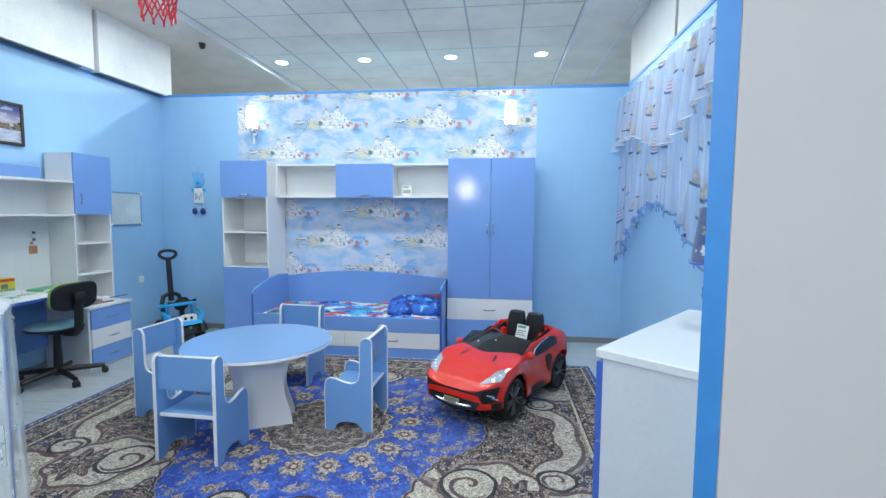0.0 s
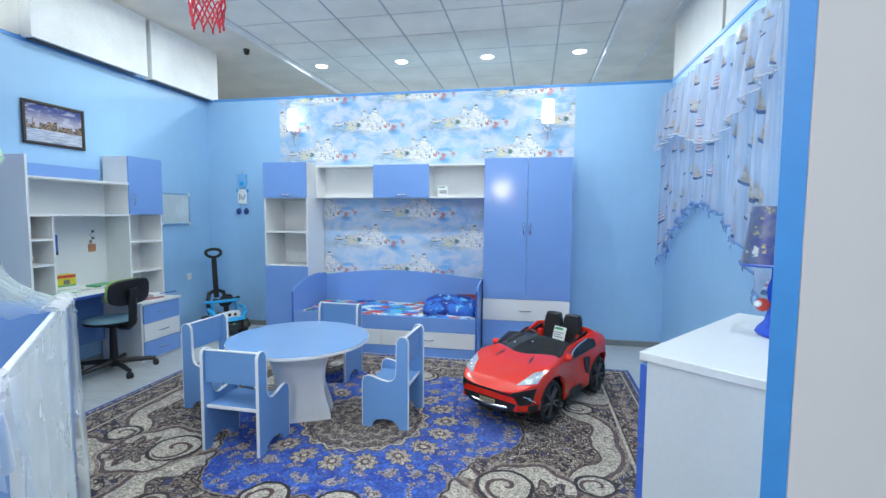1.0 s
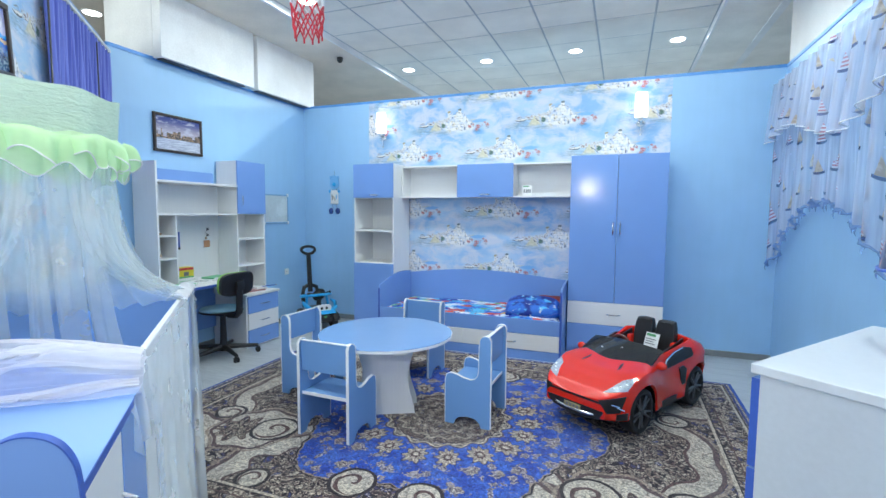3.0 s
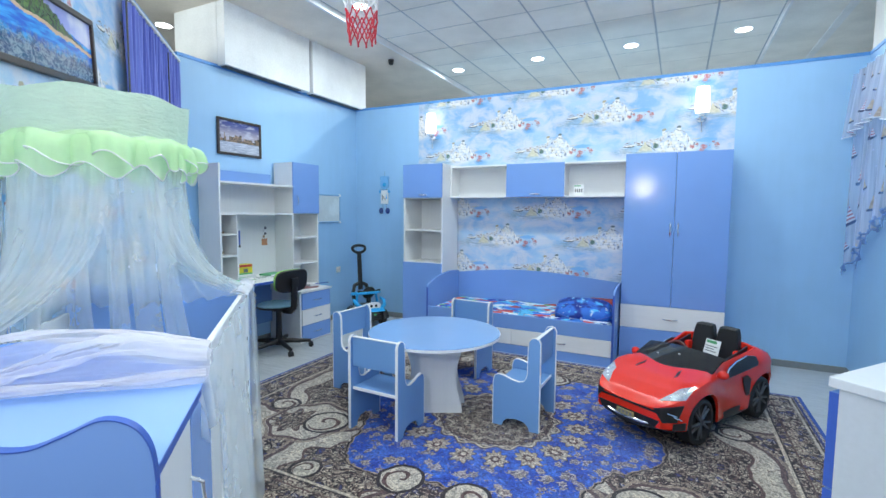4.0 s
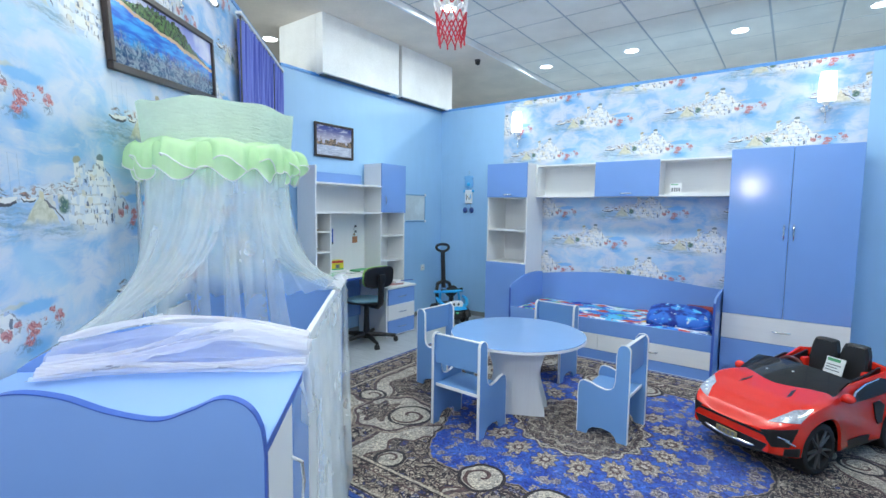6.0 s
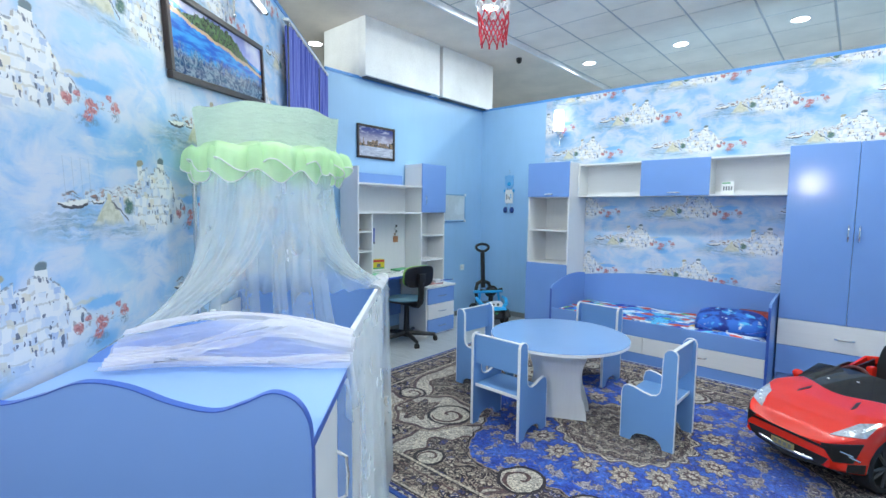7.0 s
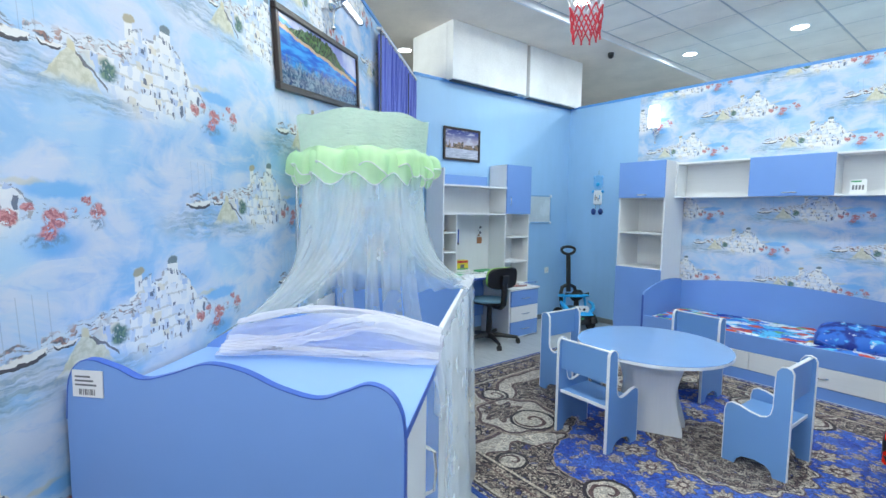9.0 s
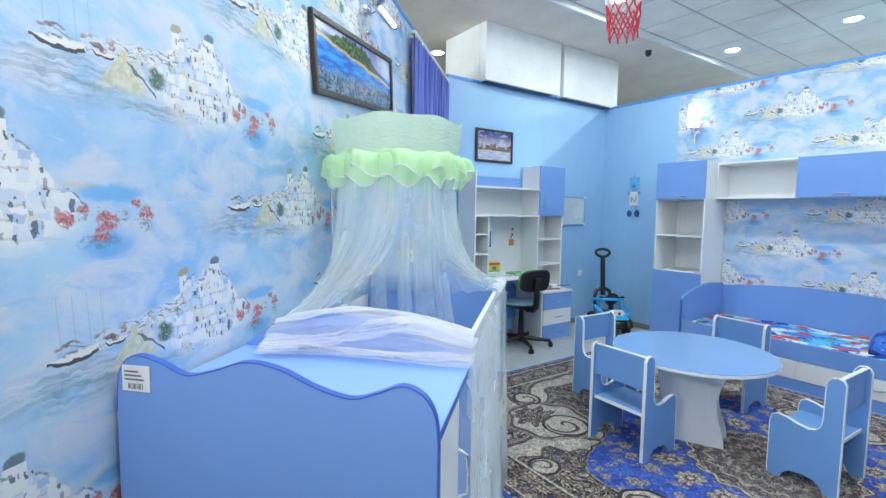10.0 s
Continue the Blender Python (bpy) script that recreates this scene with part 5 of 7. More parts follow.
    part("dish", cyl(B(), (0, 0, 0), (0, 0, 0.018), 0.03, 0.045, n=20), M_TAN, o, "", True)
    # paper ornament on the hutch back
    o = thing("wall_ornament", pose(0.030, -1.745, 1.10), "small hanging wooden ornament on the hutch back", "ornament")
    part("plaque", bx(0, -0.04, 0.0, 0.006, 0.04, 0.075, bevel=0.003), plain("orange_plaque", (0.55, 0.26, 0.14), 0.6), o)
    for k in range(4):
        part("bead", ball(B(), (0.006, (-0.012, 0.012, -0.010, 0.014)[k], 0.10 + 0.032 * k), 0.014, 0.6, 1, 1), (M_TAN, M_INK, M_PAPERWHITE, M_INK)[k], o, "", True)
    part("cord", cyl(B(), (0.003, 0, 0.07), (0.003, 0, 0.215), 0.0015, n=6), M_INK, o)
    # hanging pens on the divider
    o = thing("hanging_tag", pose(0.295, -2.30, 1.12), "dark blue hanging tag on the divider", "tag")
    part("body", bx(-0.02, 0, 0.0, 0.0, 0.012, 0.17, bevel=0.004), M_BLUE_EDGE, o)
    part("cap", bx(-0.021, -0.001, 0.0, 0.001, 0.013, 0.025, bevel=0.003), M_BLACK, o)


desk_things()


def office_chair():
    t = thing("office_chair", pose(0.43, -1.935, 0, 0, 0, 84), "black swivel chair with pale blue seat in front of the desk", "chair")
    # local +y is forward
    R = 0.330
    hub = part("hub", cyl(B(), (0, 0, 0.055), (0, 0, 0.12), 0.04, 0.034, n=20), M_BLACK, t, "", True)
    for k in range(5):
        a = 2 * math.pi * (k + 0.5) / 5
        c, s_ = math.cos(a), math.sin(a)
        bm = B()
        tube(bm, [(0.02 * c, 0.02 * s_, 0.095), (0.14 * c, 0.14 * s_, 0.088), (R * c, R * s_, 0.070)], [0.028, 0.025, 0.018], 8)
        leg = part("base_leg", bm, M_BLACK, t, "", True)
        bm = B()
        for o in (-0.014, 0.014):
            cyl(bm, (R * c - (o - 0.008) * s_, R * s_ + (o - 0.008) * c, 0.026), (R * c - (o + 0.008) * s_, R * s_ + (o + 0.008) * c, 0.026), 0.026, n=18)
        part("caster", bm, M_RUBBER, leg, "black twin-wheel caster", True)
        part("caster_hood", ball(B(), (R * c, R * s_, 0.046), 0.024, 1, 1, 0.7), M_BLACK, leg, "", True)
    part("gas_column", cyl(B(), (0, 0, 0.11), (0, 0, 0.43), 0.036, 0.026, n=18), M_BLACK, t, "", True)
    part("mechanism", bx(-0.07, -0.10, 0.425, 0.07, 0.09, 0.452, bevel=0.008), M_BLACK, t)
    lv = B()
    tube(lv, [(0.05, 0, 0.435), (0.14, 0.0, 0.43), (0.20, 0.01, 0.415)], 0.006, 8)
    part("lever", lv, M_BLACK, t, "", True)
    bm = B()
    ball(bm, (0, 0.02, 0.468), 0.215, 1, 0.98, 0.09, 32, 10)
    part("seat_pan", bm, M_BLACK, t, "black seat pan", True)
    bm = B()
    ball(bm, (0, 0.02, 0.490), 0.21, 1, 0.98, 0.15, 32, 12)
    part("seat_cushion", bm, plain("pale_blue_fabric", (0.30, 0.55, 0.68), 0.8, grain=120, bump=0.3, vary=0.12), t, "pale blue fabric seat", True)
    bm = B()
    tube(bm, [(0, -0.10, 0.435), (0, -0.20, 0.44), (0, -0.245, 0.48), (0, -0.255, 0.58), (0, -0.255, 0.72)], 0.030, 10)
    for v in bm.verts:
        v.co.x *= 1.2
    part("back_bar", bm, M_BLACK, t, "black back upright", True)
    def rounded(w, h, zc, power=3.6, n=44):
        out = []
        for i in range(n):
            a = 2 * math.pi * i / n
            c, s_ = math.cos(a), math.sin(a)
            out.append((w * math.copysign(abs(c) ** (2 / power), c), zc + h * math.copysign(abs(s_) ** (2 / power), s_)))
        return out

    def bowed(bm):
        for v in bm.verts:
            v.co.y += 0.9 * v.co.x ** 2 - 0.10 * (v.co.z - 0.76)
        return bm
    shell = part("back_shell", bowed(slab(B(), rounded(0.198, 0.118, 0.768), -0.268, -0.236, "y", 0.010)), M_BLACK, t, "black plastic back shell", True)
    part("back_cushion", bowed(slab(B(), rounded(0.194, 0.116, 0.770), -0.236, -0.196, "y", 0.014)), plain("lime_fabric", (0.32, 0.58, 0.14), 0.8, grain=120, bump=0.3), t, "lime green fabric back cushion", True)
    part("back_plate", bx(-0.045, -0.285, 0.70, 0.045, -0.255, 0.80, bevel=0.010, segments=2), M_BLACK, shell, "", True)
    return t


office_chair()


def push_car():
    t = thing("ride_on_toy", pose(0.545, -0.50, 0, 0, 0, 238), "blue and black ride-on toy with tall push handle on the floor", "toy")
    # local +y forward
    part("chassis", bx(-0.13, -0.26, 0.07, 0.13, 0.24, 0.16, bevel=0.03, segments=3), M_DARKGREY, t, "", True)
    bm = B()
    grid(bm, 13, 13, lambda u, v: (0.145 * (2 * u - 1), 0.02 + 0.25 * v, 0.17 + 0.10 * math.sin(math.pi * v) * (1 - 0.5 * (2 * u - 1) ** 2) + 0.03))
    part("bonnet", bm, M_CYAN, t, "cyan moulded bonnet", "all")
    part("grille", bx(-0.075, 0.24, 0.10, 0.075, 0.270, 0.17, bevel=0.01), M_DARKGREY, t, "dark front grille")
    for k in range(3):
        part("headlight", ball(B(), (-0.08 + 0.08 * k, 0.272, 0.165), 0.02, 1, 0.5, 0.8), (M_BLACK, M_GREENP, M_BLACK)[k], t, "", True)
    for x in (-0.145, 0.145):
        for y in (-0.17, 0.17):
            w = part("wheel", cyl(B(), (x - 0.03, y, 0.085), (x + 0.03, y, 0.085), 0.085, n=26), M_RUBBER, t, "", True)
            part("rim", cyl(B(), (x - 0.033, y, 0.085), (x + 0.033, y, 0.085), 0.05, n=20), M_DARKGREY, w, "", True)
    part("seat", bx(-0.10, -0.20, 0.19, 0.10, 0.02, 0.24, bevel=0.02, segments=3), M_BLACK, t, "", True)
    bm = B()
    pts = [(-0.095, -0.20, 0.22), (-0.110, -0.23, 0.38), (-0.085, -0.24, 0.48), (0.0, -0.245, 0.52), (0.085, -0.24, 0.48), (0.110, -0.23, 0.38), (0.095, -0.20, 0.22)]
    tube(bm, pts, 0.026, 8)
    part("backrest", bm, M_BLACK, t, "", True)
    bm = B()
    ring = [(0.175 * math.cos(a) * (1 + 0.1 * math.cos(2 * a)), -0.05 + 0.19 * math.sin(a), 0.40 + 0.03 * math.sin(a)) for a in [2 * math.pi * i / 40 for i in range(40)]]
    tube(bm, ring, 0.019, 8, closed=True)
    part("guard_ring", bm, M_CYAN, t, "cyan safety ring", True)
    for x in (-0.13, 0.13):
        bm = B()
        tube(bm, [(x, -0.02, 0.40), (x * 1.1, 0.0, 0.30), (x * 1.05, 0.02, 0.16)], 0.018, 8)
        part("guard_bracket", bm, M_CYAN, t, "", True)
    bm = B()
    ring = [(0.075 * math.cos(a), 0.06 + 0.03 * math.sin(a), 0.42 + 0.07 * math.sin(a)) for a in [2 * math.pi * i / 24 for i in range(24)]]
    tube(bm, ring, 0.014, 8, closed=True)
    part("steering_wheel", bm, M_BLACK, t, "", True)
    part("steering_hub", ball(B(), (0, 0.08, 0.420), 0.062, 1.15, 0.6, 1), M_BLACK, t, "", True)
    part("front_panel", slab(B(), smooth_line([(-0.085, 0.225), (-0.095, 0.285), (-0.06, 0.315), (0.06, 0.315), (0.095, 0.285), (0.085, 0.225)], 5), 0.215, 0.235, "y", 0.004), M_PAPERWHITE, t, "white printed front panel", True)
    for x in (-0.03, 0.035):
        part("printed_eye", ball(B(), (x, 0.236, 0.272), 0.018, 1, 0.3, 1), M_BLACK, t, "", True)
    for sx in (-1, 1):
        for y in (-0.17, 0.17):
            arc = [(sx * 0.15, y + 0.115 * math.cos(radians(d)), 0.085 + 0.115 * math.sin(radians(d))) for d in range(10, 171, 20)]
            bm = B()
            tube(bm, arc, 0.022, 8)
            for v in bm.verts:
                v.co.x = sx * 0.15 + (v.co.x - sx * 0.15) * 1.9
            part("mudguard", bm, M_BLACK, t, "black mudguard", True)
        bm = B()
        tube(bm, [(sx * 0.10, 0.21, 0.20), (sx * 0.17, 0.19, 0.27), (sx * 0.20, 0.10, 0.31), (sx * 0.19, 0.0, 0.33)], [0.02, 0.026, 0.026, 0.016], 8)
        part("side_fairing", bm, M_CYAN, t, "cyan side fairing", True)
        part("handlebar_grip", cyl(B(), (sx * 0.06, 0.085, 0.430), (sx * 0.155, 0.06, 0.445), 0.017, n=12), M_BLACK, t, "", True)
    part("steering_column", cyl(B(), (0, 0.10, 0.22), (0, 0.065, 0.42), 0.02, n=12), M_BLACK, t, "", True)
    part("push_pole", cyl(B(), (0, -0.235, 0.42), (0, -0.285, 0.93), 0.032, 0.029, n=14), M_BLACK, t, "", True)
    bm = B()
    ring = [(0.092 * math.cos(a) * (1.0 + 0.16 * math.sin(a)), -0.292 - 0.012 * math.sin(a), 0.975 + 0.050 * math.sin(a)) for a in [2 * math.pi * i / 28 for i in range(28)]]
    tube(bm, ring, 0.019, 8, closed=True)
    part("push_grip", bm, M_BLACK, t, "", True)
    for z in (0.50, 0.88):
        part("bolt", ball(B(), (0, -0.262 - 0.03 * (z - 0.5), z), 0.010), M_CHROME, t, "", True)
    return t


push_car()

# ---- ride-on car ----


def red_car():
    t = thing("ride_on_car", pose(4.350, -1.735, 0.012, 0, 0, 149.3), "glossy red electric ride-on sports car with black windscreen on the rug", "car")
    # local +y is the nose; wheels at y = +-0.393
    AX, WR = 0.393, 0.152
    NST = 81
    L0, L1 = -0.60, 0.735

    def halfw(y):
        f = (y - L0) / (L1 - L0)
        w = 0.305 + 0.026 * math.exp(-((y - AX) / 0.17) ** 2) + 0.022 * math.exp(-((y + AX) / 0.18) ** 2) - 0.018 * math.exp(-(y / 0.2) ** 2)
        w *= (1 - max(0, (f - 0.86) / 0.14) ** 2.4 * 0.24)
        w *= (1 - max(0, (0.10 - f) / 0.10) ** 2 * 0.18)
        return w

    def bottom(y):
        z = 0.105
        for a in (AX, -AX):
            d = abs(y - a)
            if d < WR + 0.037:
                z = max(z, 0.142 + math.sqrt((WR + 0.038) ** 2 - d * d))
        if y > AX + WR:
            z = max(z, 0.130 + 0.18 * (y - AX - WR))
        return z

    def shoulder(y):
        f = (y - L0) / (L1 - L0)
        return 0.375 + 0.060 * math.exp(-((y + AX) / 0.22) ** 2) - 0.085 * max(0, (f - 0.62) / 0.38) ** 1.7 + 0.045 * math.exp(-((y - AX) / 0.17) ** 2)

    def deck(y):
        # height of the middle line
        pts = [(-0.60, 0.40), (-0.50, 0.49), (-0.36, 0.545), (0.20, 0.460), (0.30, 0.445), (0.45, 0.410), (0.58, 0.368), (0.67, 0.325), (0.735, 0.270)]
        for (a, za), (b, zb) in zip(pts[:-1], pts[1:]):
            if y <= b:
                k = (y - a) / (b - a)
                k = k * k * (3 - 2 * k) * 0.35 + k * 0.65
                return za + (zb - za) * k
        return pts[-1][1]
    COCK0, COCK1 = -0.36, 0.14
    bm = B()
    rows = []
    for i in range(NST):
        y = L0 + (L1 - L0) * i / (NST - 1)
        w, zb, zs, zd = halfw(y), bottom(y), shoulder(y), deck(y)
        zb = min(zb, zs - 0.02)
        mid = zb + (zs - zb) * 0.55
        half = [(w * 0.95, zb), (w * 1.0, zb + 0.012), (w * 0.985, mid), (w * 0.995, zs - 0.012), (w * 0.965, zs + 0.012)]
        if COCK0 < y < COCK1:
            k = 0.13 * math.sin(math.pi * (y - COCK0) / (COCK1 - COCK0)) ** 0.6
            rim = 0.455 + 0.070 * ((COCK1 - y) / 0.5) ** 1.6
            half += [(w * 0.90, zs + 0.055), (w * 0.845, rim - 0.012), (w * 0.82, rim), (w * 0.78, rim - 0.004), (w * 0.76, rim - 0.05)]
        else:
            half += [(w * 0.90, zs + (zd - zs) * 0.45 + 0.012), (w * 0.78, zs + (zd - zs) * 0.72 + 0.010), (w * 0.58, zs + (zd - zs) * 0.88 + 0.006), (w * 0.30, zd + 0.001), (0.0, zd)]
        rows.append((y, half))
    left = [[bm.verts.new((x, y, z)) for x, z in h] for y, h in rows]
    right = [[bm.verts.new((-x, y, z)) for x, z in h] for y, h in rows]
    for side in (left, right):
        for a, b in zip(side[:-1], side[1:]):
            for j in range(len(a) - 1):
                bm.faces.new((a[j], a[j + 1], b[j + 1], b[j]))
    for k in (0, -1):
        ring = left[k] + right[k][::-1]
        bm.faces.new(ring)
    bmesh.ops.remove_doubles(bm, verts=bm.verts, dist=0.0006)
    tree = BVHTree.FromBMesh(bm)
    part("body", bm, M_RED, t, "glossy red moulded body", True)

    def patch(quad, way, nu=12, nv=8, lift=0.004):
        """A thin plate that lies on the body where rays along a way meet it."""
        way = Vector(way).normalized()
        a, b, c, d = (Vector(q) for q in quad)
        out = B()

        def place(u, v):
            p = a.lerp(b, u).lerp(d.lerp(c, u), v)
            hit, nrm, _, _ = tree.ray_cast(p - way * 0.25, way)
            if hit is None:
                return p
            return hit - way * lift
        grid(out, nu, nv, place)
        bmesh.ops.recalc_face_normals(out, faces=out.faces)
        bmesh.ops.solidify(out, geom=out.faces[:], thickness=0.003)
        return out
    # underbody and interior
    part("underbody", bx(-0.24, -0.55, 0.095, 0.24, 0.62, 0.17, bevel=0.02), M_BLACK, t, "black underbody")
    part("interior", bx(-0.235, -0.35, 0.16, 0.235, 0.15, 0.20), M_BLACK, t, "black cockpit floor")
    for x in (-0.216, 0.204):
        part("inner_side", slab(B(), [(-0.345, 0.18), (0.13, 0.18), (0.13, 0.451), (0.0, 0.460), (-0.12, 0.476), (-0.24, 0.496), (-0.345, 0.518)], x, x + 0.012, "x"), M_BLACK, t, "black inner door panel")
    part("dashboard", bx(-0.235, 0.06, 0.20, 0.235, 0.15, 0.425, bevel=0.02), M_DARKGREY, t, "dark dashboard")
    for x in (-0.088, 0.088):
        bm = B()
        pr = [(-0.075, 0.20), (-0.084, 0.42), (-0.078, 0.55), (-0.066, 0.610), (-0.048, 0.630), (0.048, 0.630), (0.066, 0.610), (0.078, 0.55), (0.084, 0.42), (0.075, 0.20)]
        slab(bm, smooth_line(pr, 4), -0.31, -0.245, "y", 0.012)
        for v in bm.verts:
            v.co.x += x
            v.co.y -= 0.16 * max(0, v.co.z - 0.2)
        s_ = part("seat", bm, plain("black_leatherette", (0.014, 0.014, 0.016), 0.5, grain=90, bump=0.3), t, "black padded seat", True)
        part("seat_bolster", bx(x + (0.070 if x > 0 else -0.112), -0.30, 0.24, x + (0.112 if x > 0 else -0.070), -0.24, 0.485, bevel=0.014, segments=2), M_RED, s_, "red side bolster", True)
        part("seat_base", bx(x - 0.095, -0.27, 0.20, x + 0.095, -0.02, 0.27, bevel=0.02, segments=2), M_BLACK, s_, "", True)
    bm = B()
    ring = [(0.10 + 0.085 * math.cos(a), 0.035 - 0.02 * math.sin(a), 0.455 + 0.075 * math.sin(a)) for a in [2 * math.pi * i / 28 for i in range(28)]]
    tube(bm, ring, 0.011, 8, closed=True)
    sw = part("steering_wheel", bm, plain("dark_red_plastic", (0.12, 0.03, 0.025), 0.4), t, "dark red steering wheel", True)
    part("steering_spoke", bx(0.025, 0.03, 0.445, 0.175, 0.042, 0.465), M_BLACK, sw)
    # windscreen

    def screen(off):
        def f(u, v):
            x = 2 * u - 1
            w = 0.282 - 0.010 * v
            y = 0.362 - 0.050 * x * x - v * (0.240 - 0.02 * x * x)
            z = 0.400 + 0.014 * (1 - x * x) + v * 0.130 - 0.02 * v * v - 0.012 * x * x * v
            return (w * x, y, z + off)
        return f
    bm = B()
    grid(bm, 17, 9, screen(0.0))
    grid(bm, 17, 9, screen(0.012))
    ws = part("windscreen", bm, plain("smoked_acrylic", (0.010, 0.010, 0.012), 0.12, vary=0.02, bump=0, coat=0.5), t, "smoked black windscreen", True)
    # bright glints on the windscreen, made as small white dots
    for u, v in ((0.45, 0.62), (0.70, 0.45)):
        p = screen(0.014)(u, v)
        part("glint_dot", ball(B(), p, 0.008, 1, 1, 0.4), M_PAPERWHITE, ws, "white dot for a glint", True)
    # side glass, air intake, vents
    for sx in (-1, 1):
        bm = B()
        pts = [(-0.31, 0.415), (-0.29, 0.475), (-0.20, 0.490), (-0.08, 0.470), (0.04, 0.440), (0.13, 0.385), (0.02, 0.380), (-0.16, 0.395)]
        slab(bm, pts, -0.004, 0.004, "x")
        for v in bm.verts:
            v.co.x = sx * (halfw(v.co.y) * (0.985 - 0.85 * max(0, v.co.z - 0.375)) + 0.008 + v.co.x)
        sg = part("side_window", bm, M_BLACK, t, "black side window panel")
        bm = B()
        tube(bm, [(sx * (halfw(y) * (0.985 - 0.85 * max(0, z - 0.375)) + 0.014), y, z) for y, z in ((0.12, 0.388), (0.05, 0.435), (-0.06, 0.466), (-0.18, 0.487))], 0.005, 6)
        part("chrome_strip", bm, M_CHROME, sg, "chrome strip", True)
        bm = B()
        slab(bm, [(-0.20, 0.22), (-0.21, 0.33), (-0.17, 0.36), (-0.12, 0.35), (-0.15, 0.25), (-0.17, 0.215)], -0.004, 0.004, "x")
        for v in bm.verts:
            v.co.x = sx * (halfw(v.co.y) * 0.99 + 0.004 + v.co.x)
        part("air_intake", bm, M_BLACK, t, "black side air intake")
        bm = B()
        slab(bm, [(-0.20, 0.10), (-0.20, 0.155), (0.20, 0.155), (0.20, 0.10)], -0.01, 0.01, "x")
        for v in bm.verts:
            v.co.x = sx * (halfw(0.0) * 0.985 + v.co.x)
        part("side_skirt", bm, M_BLACK, t, "black side skirt")
        m = part("mirror", ball(B(), (sx * 0.322, 0.20, 0.432), 0.036, 1.0, 0.75, 0.8), M_RED, t, "red wing mirror", True)
        part("mirror_stalk", cyl(B(), (sx * 0.27, 0.20, 0.40), (sx * 0.31, 0.20, 0.43), 0.014, n=10), M_RED, m, "", True)
        # lamps and grilles of the nose
        way = (-sx * 0.45, -0.85, -0.25)
        h = part("headlight", patch([(sx * 0.168, 0.650, 0.314), (sx * 0.280, 0.550, 0.328), (sx * 0.304, 0.480, 0.407), (sx * 0.240, 0.545, 0.386)], way, 14, 8, 0.006), plain("clear_lamp", (0.62, 0.65, 0.70), 0.10, 0.5, vary=0.35, grain=45) if sx < 0 else bpy.data.materials["clear_lamp"], t, "clear silver headlight", True)
        for k in range(3):
            f = 0.3 + 0.25 * k
            p = Vector((sx * (0.18 + 0.10 * f), 0.63 - 0.12 * f, 0.320 + 0.05 * f))
            hit = tree.ray_cast(p - Vector(way).normalized() * 0.25, Vector(way).normalized())[0]
            part("lamp_lens", ball(B(), (hit or p) - Vector(way).normalized() * 0.006, 0.007, 1, 1, 0.8), M_PAPERWHITE, h, "", True)
        vent = part("front_vent", patch([(sx * 0.165, 0.710, 0.274), (sx * 0.285, 0.570, 0.300), (sx * 0.262, 0.600, 0.192), (sx * 0.215, 0.680, 0.192)], way, 12, 10, 0.005), M_BLACK, t, "black front vent", True)
        for k in range(2):
            p = [Vector((sx * (0.225 + 0.022 * k), 0.65 - 0.03 * k, 0.250 - 0.022 * k)), Vector((sx * (0.262 + 0.016 * k), 0.61 - 0.03 * k, 0.232 - 0.026 * k))]
            q = [(tree.ray_cast(v - Vector(way).normalized() * 0.25, Vector(way).normalized())[0] or v) - Vector(way).normalized() * 0.010 for v in p]
            part("chrome_fin", tube(B(), q, 0.005, 6), M_CHROME, vent, "chrome fin", True)
        part("bumper_corner", patch([(sx * 0.255, 0.630, 0.187), (sx * 0.300, 0.550, 0.192), (sx * 0.300, 0.550, 0.142), (sx * 0.250, 0.630, 0.142)], way, 8, 6, 0.004), M_BLACK, t, "black bumper corner", True)
        bm = B()
        slab(bm, [(0.25, 0.0), (0.33, 0.012), (0.36, 0.0), (0.28, -0.012)], -0.003, 0.003, "z")
        for v in bm.verts:
            yy = v.co.x
            v.co = (sx * (0.13 + v.co.y + 0.12 * (yy - 0.25)), yy + 0.10, deck(yy + 0.10) + 0.001 + v.co.z)
        part("bonnet_vent", bm, M_BLACK, t, "black bonnet vent")
    # nose grille, bumper and bars in place of the plate
    ahead = (0, -1, -0.12)
    part("grille", patch([(-0.225, 0.710, 0.210), (0.225, 0.710, 0.210), (0.19, 0.710, 0.150), (-0.19, 0.710, 0.150)], ahead, 20, 6, 0.005), M_BLACK, t, "black lower grille", True)
    part("nose_lip", patch([(-0.235, 0.670, 0.264), (0.235, 0.670, 0.264), (0.235, 0.670, 0.250), (-0.235, 0.670, 0.250)], ahead, 22, 4, 0.006), M_BLACK, t, "black nose lip", True)
    bm = B()
    pts = [(-0.250, 0.648, 0.202), (-0.222, 0.690, 0.197), (-0.19, 0.718, 0.180), (-0.12, 0.742, 0.170), (0.0, 0.752, 0.167), (0.12, 0.742, 0.170), (0.19, 0.718, 0.180), (0.222, 0.690, 0.197), (0.250, 0.648, 0.202)]
    tube(bm, pts, 0.0095, 8)
    part("bumper_trim", bm, M_CHROME, t, "chrome bumper trim", True)
    bm = B()
    tube(bm, [(-0.235, 0.662, 0.177), (-0.18, 0.718, 0.154), (0.0, 0.752, 0.146), (0.18, 0.718, 0.154), (0.235, 0.662, 0.177)], 0.012, 8)
    part("bumper_lip", bm, M_BLACK, t, "black bumper lip", True)
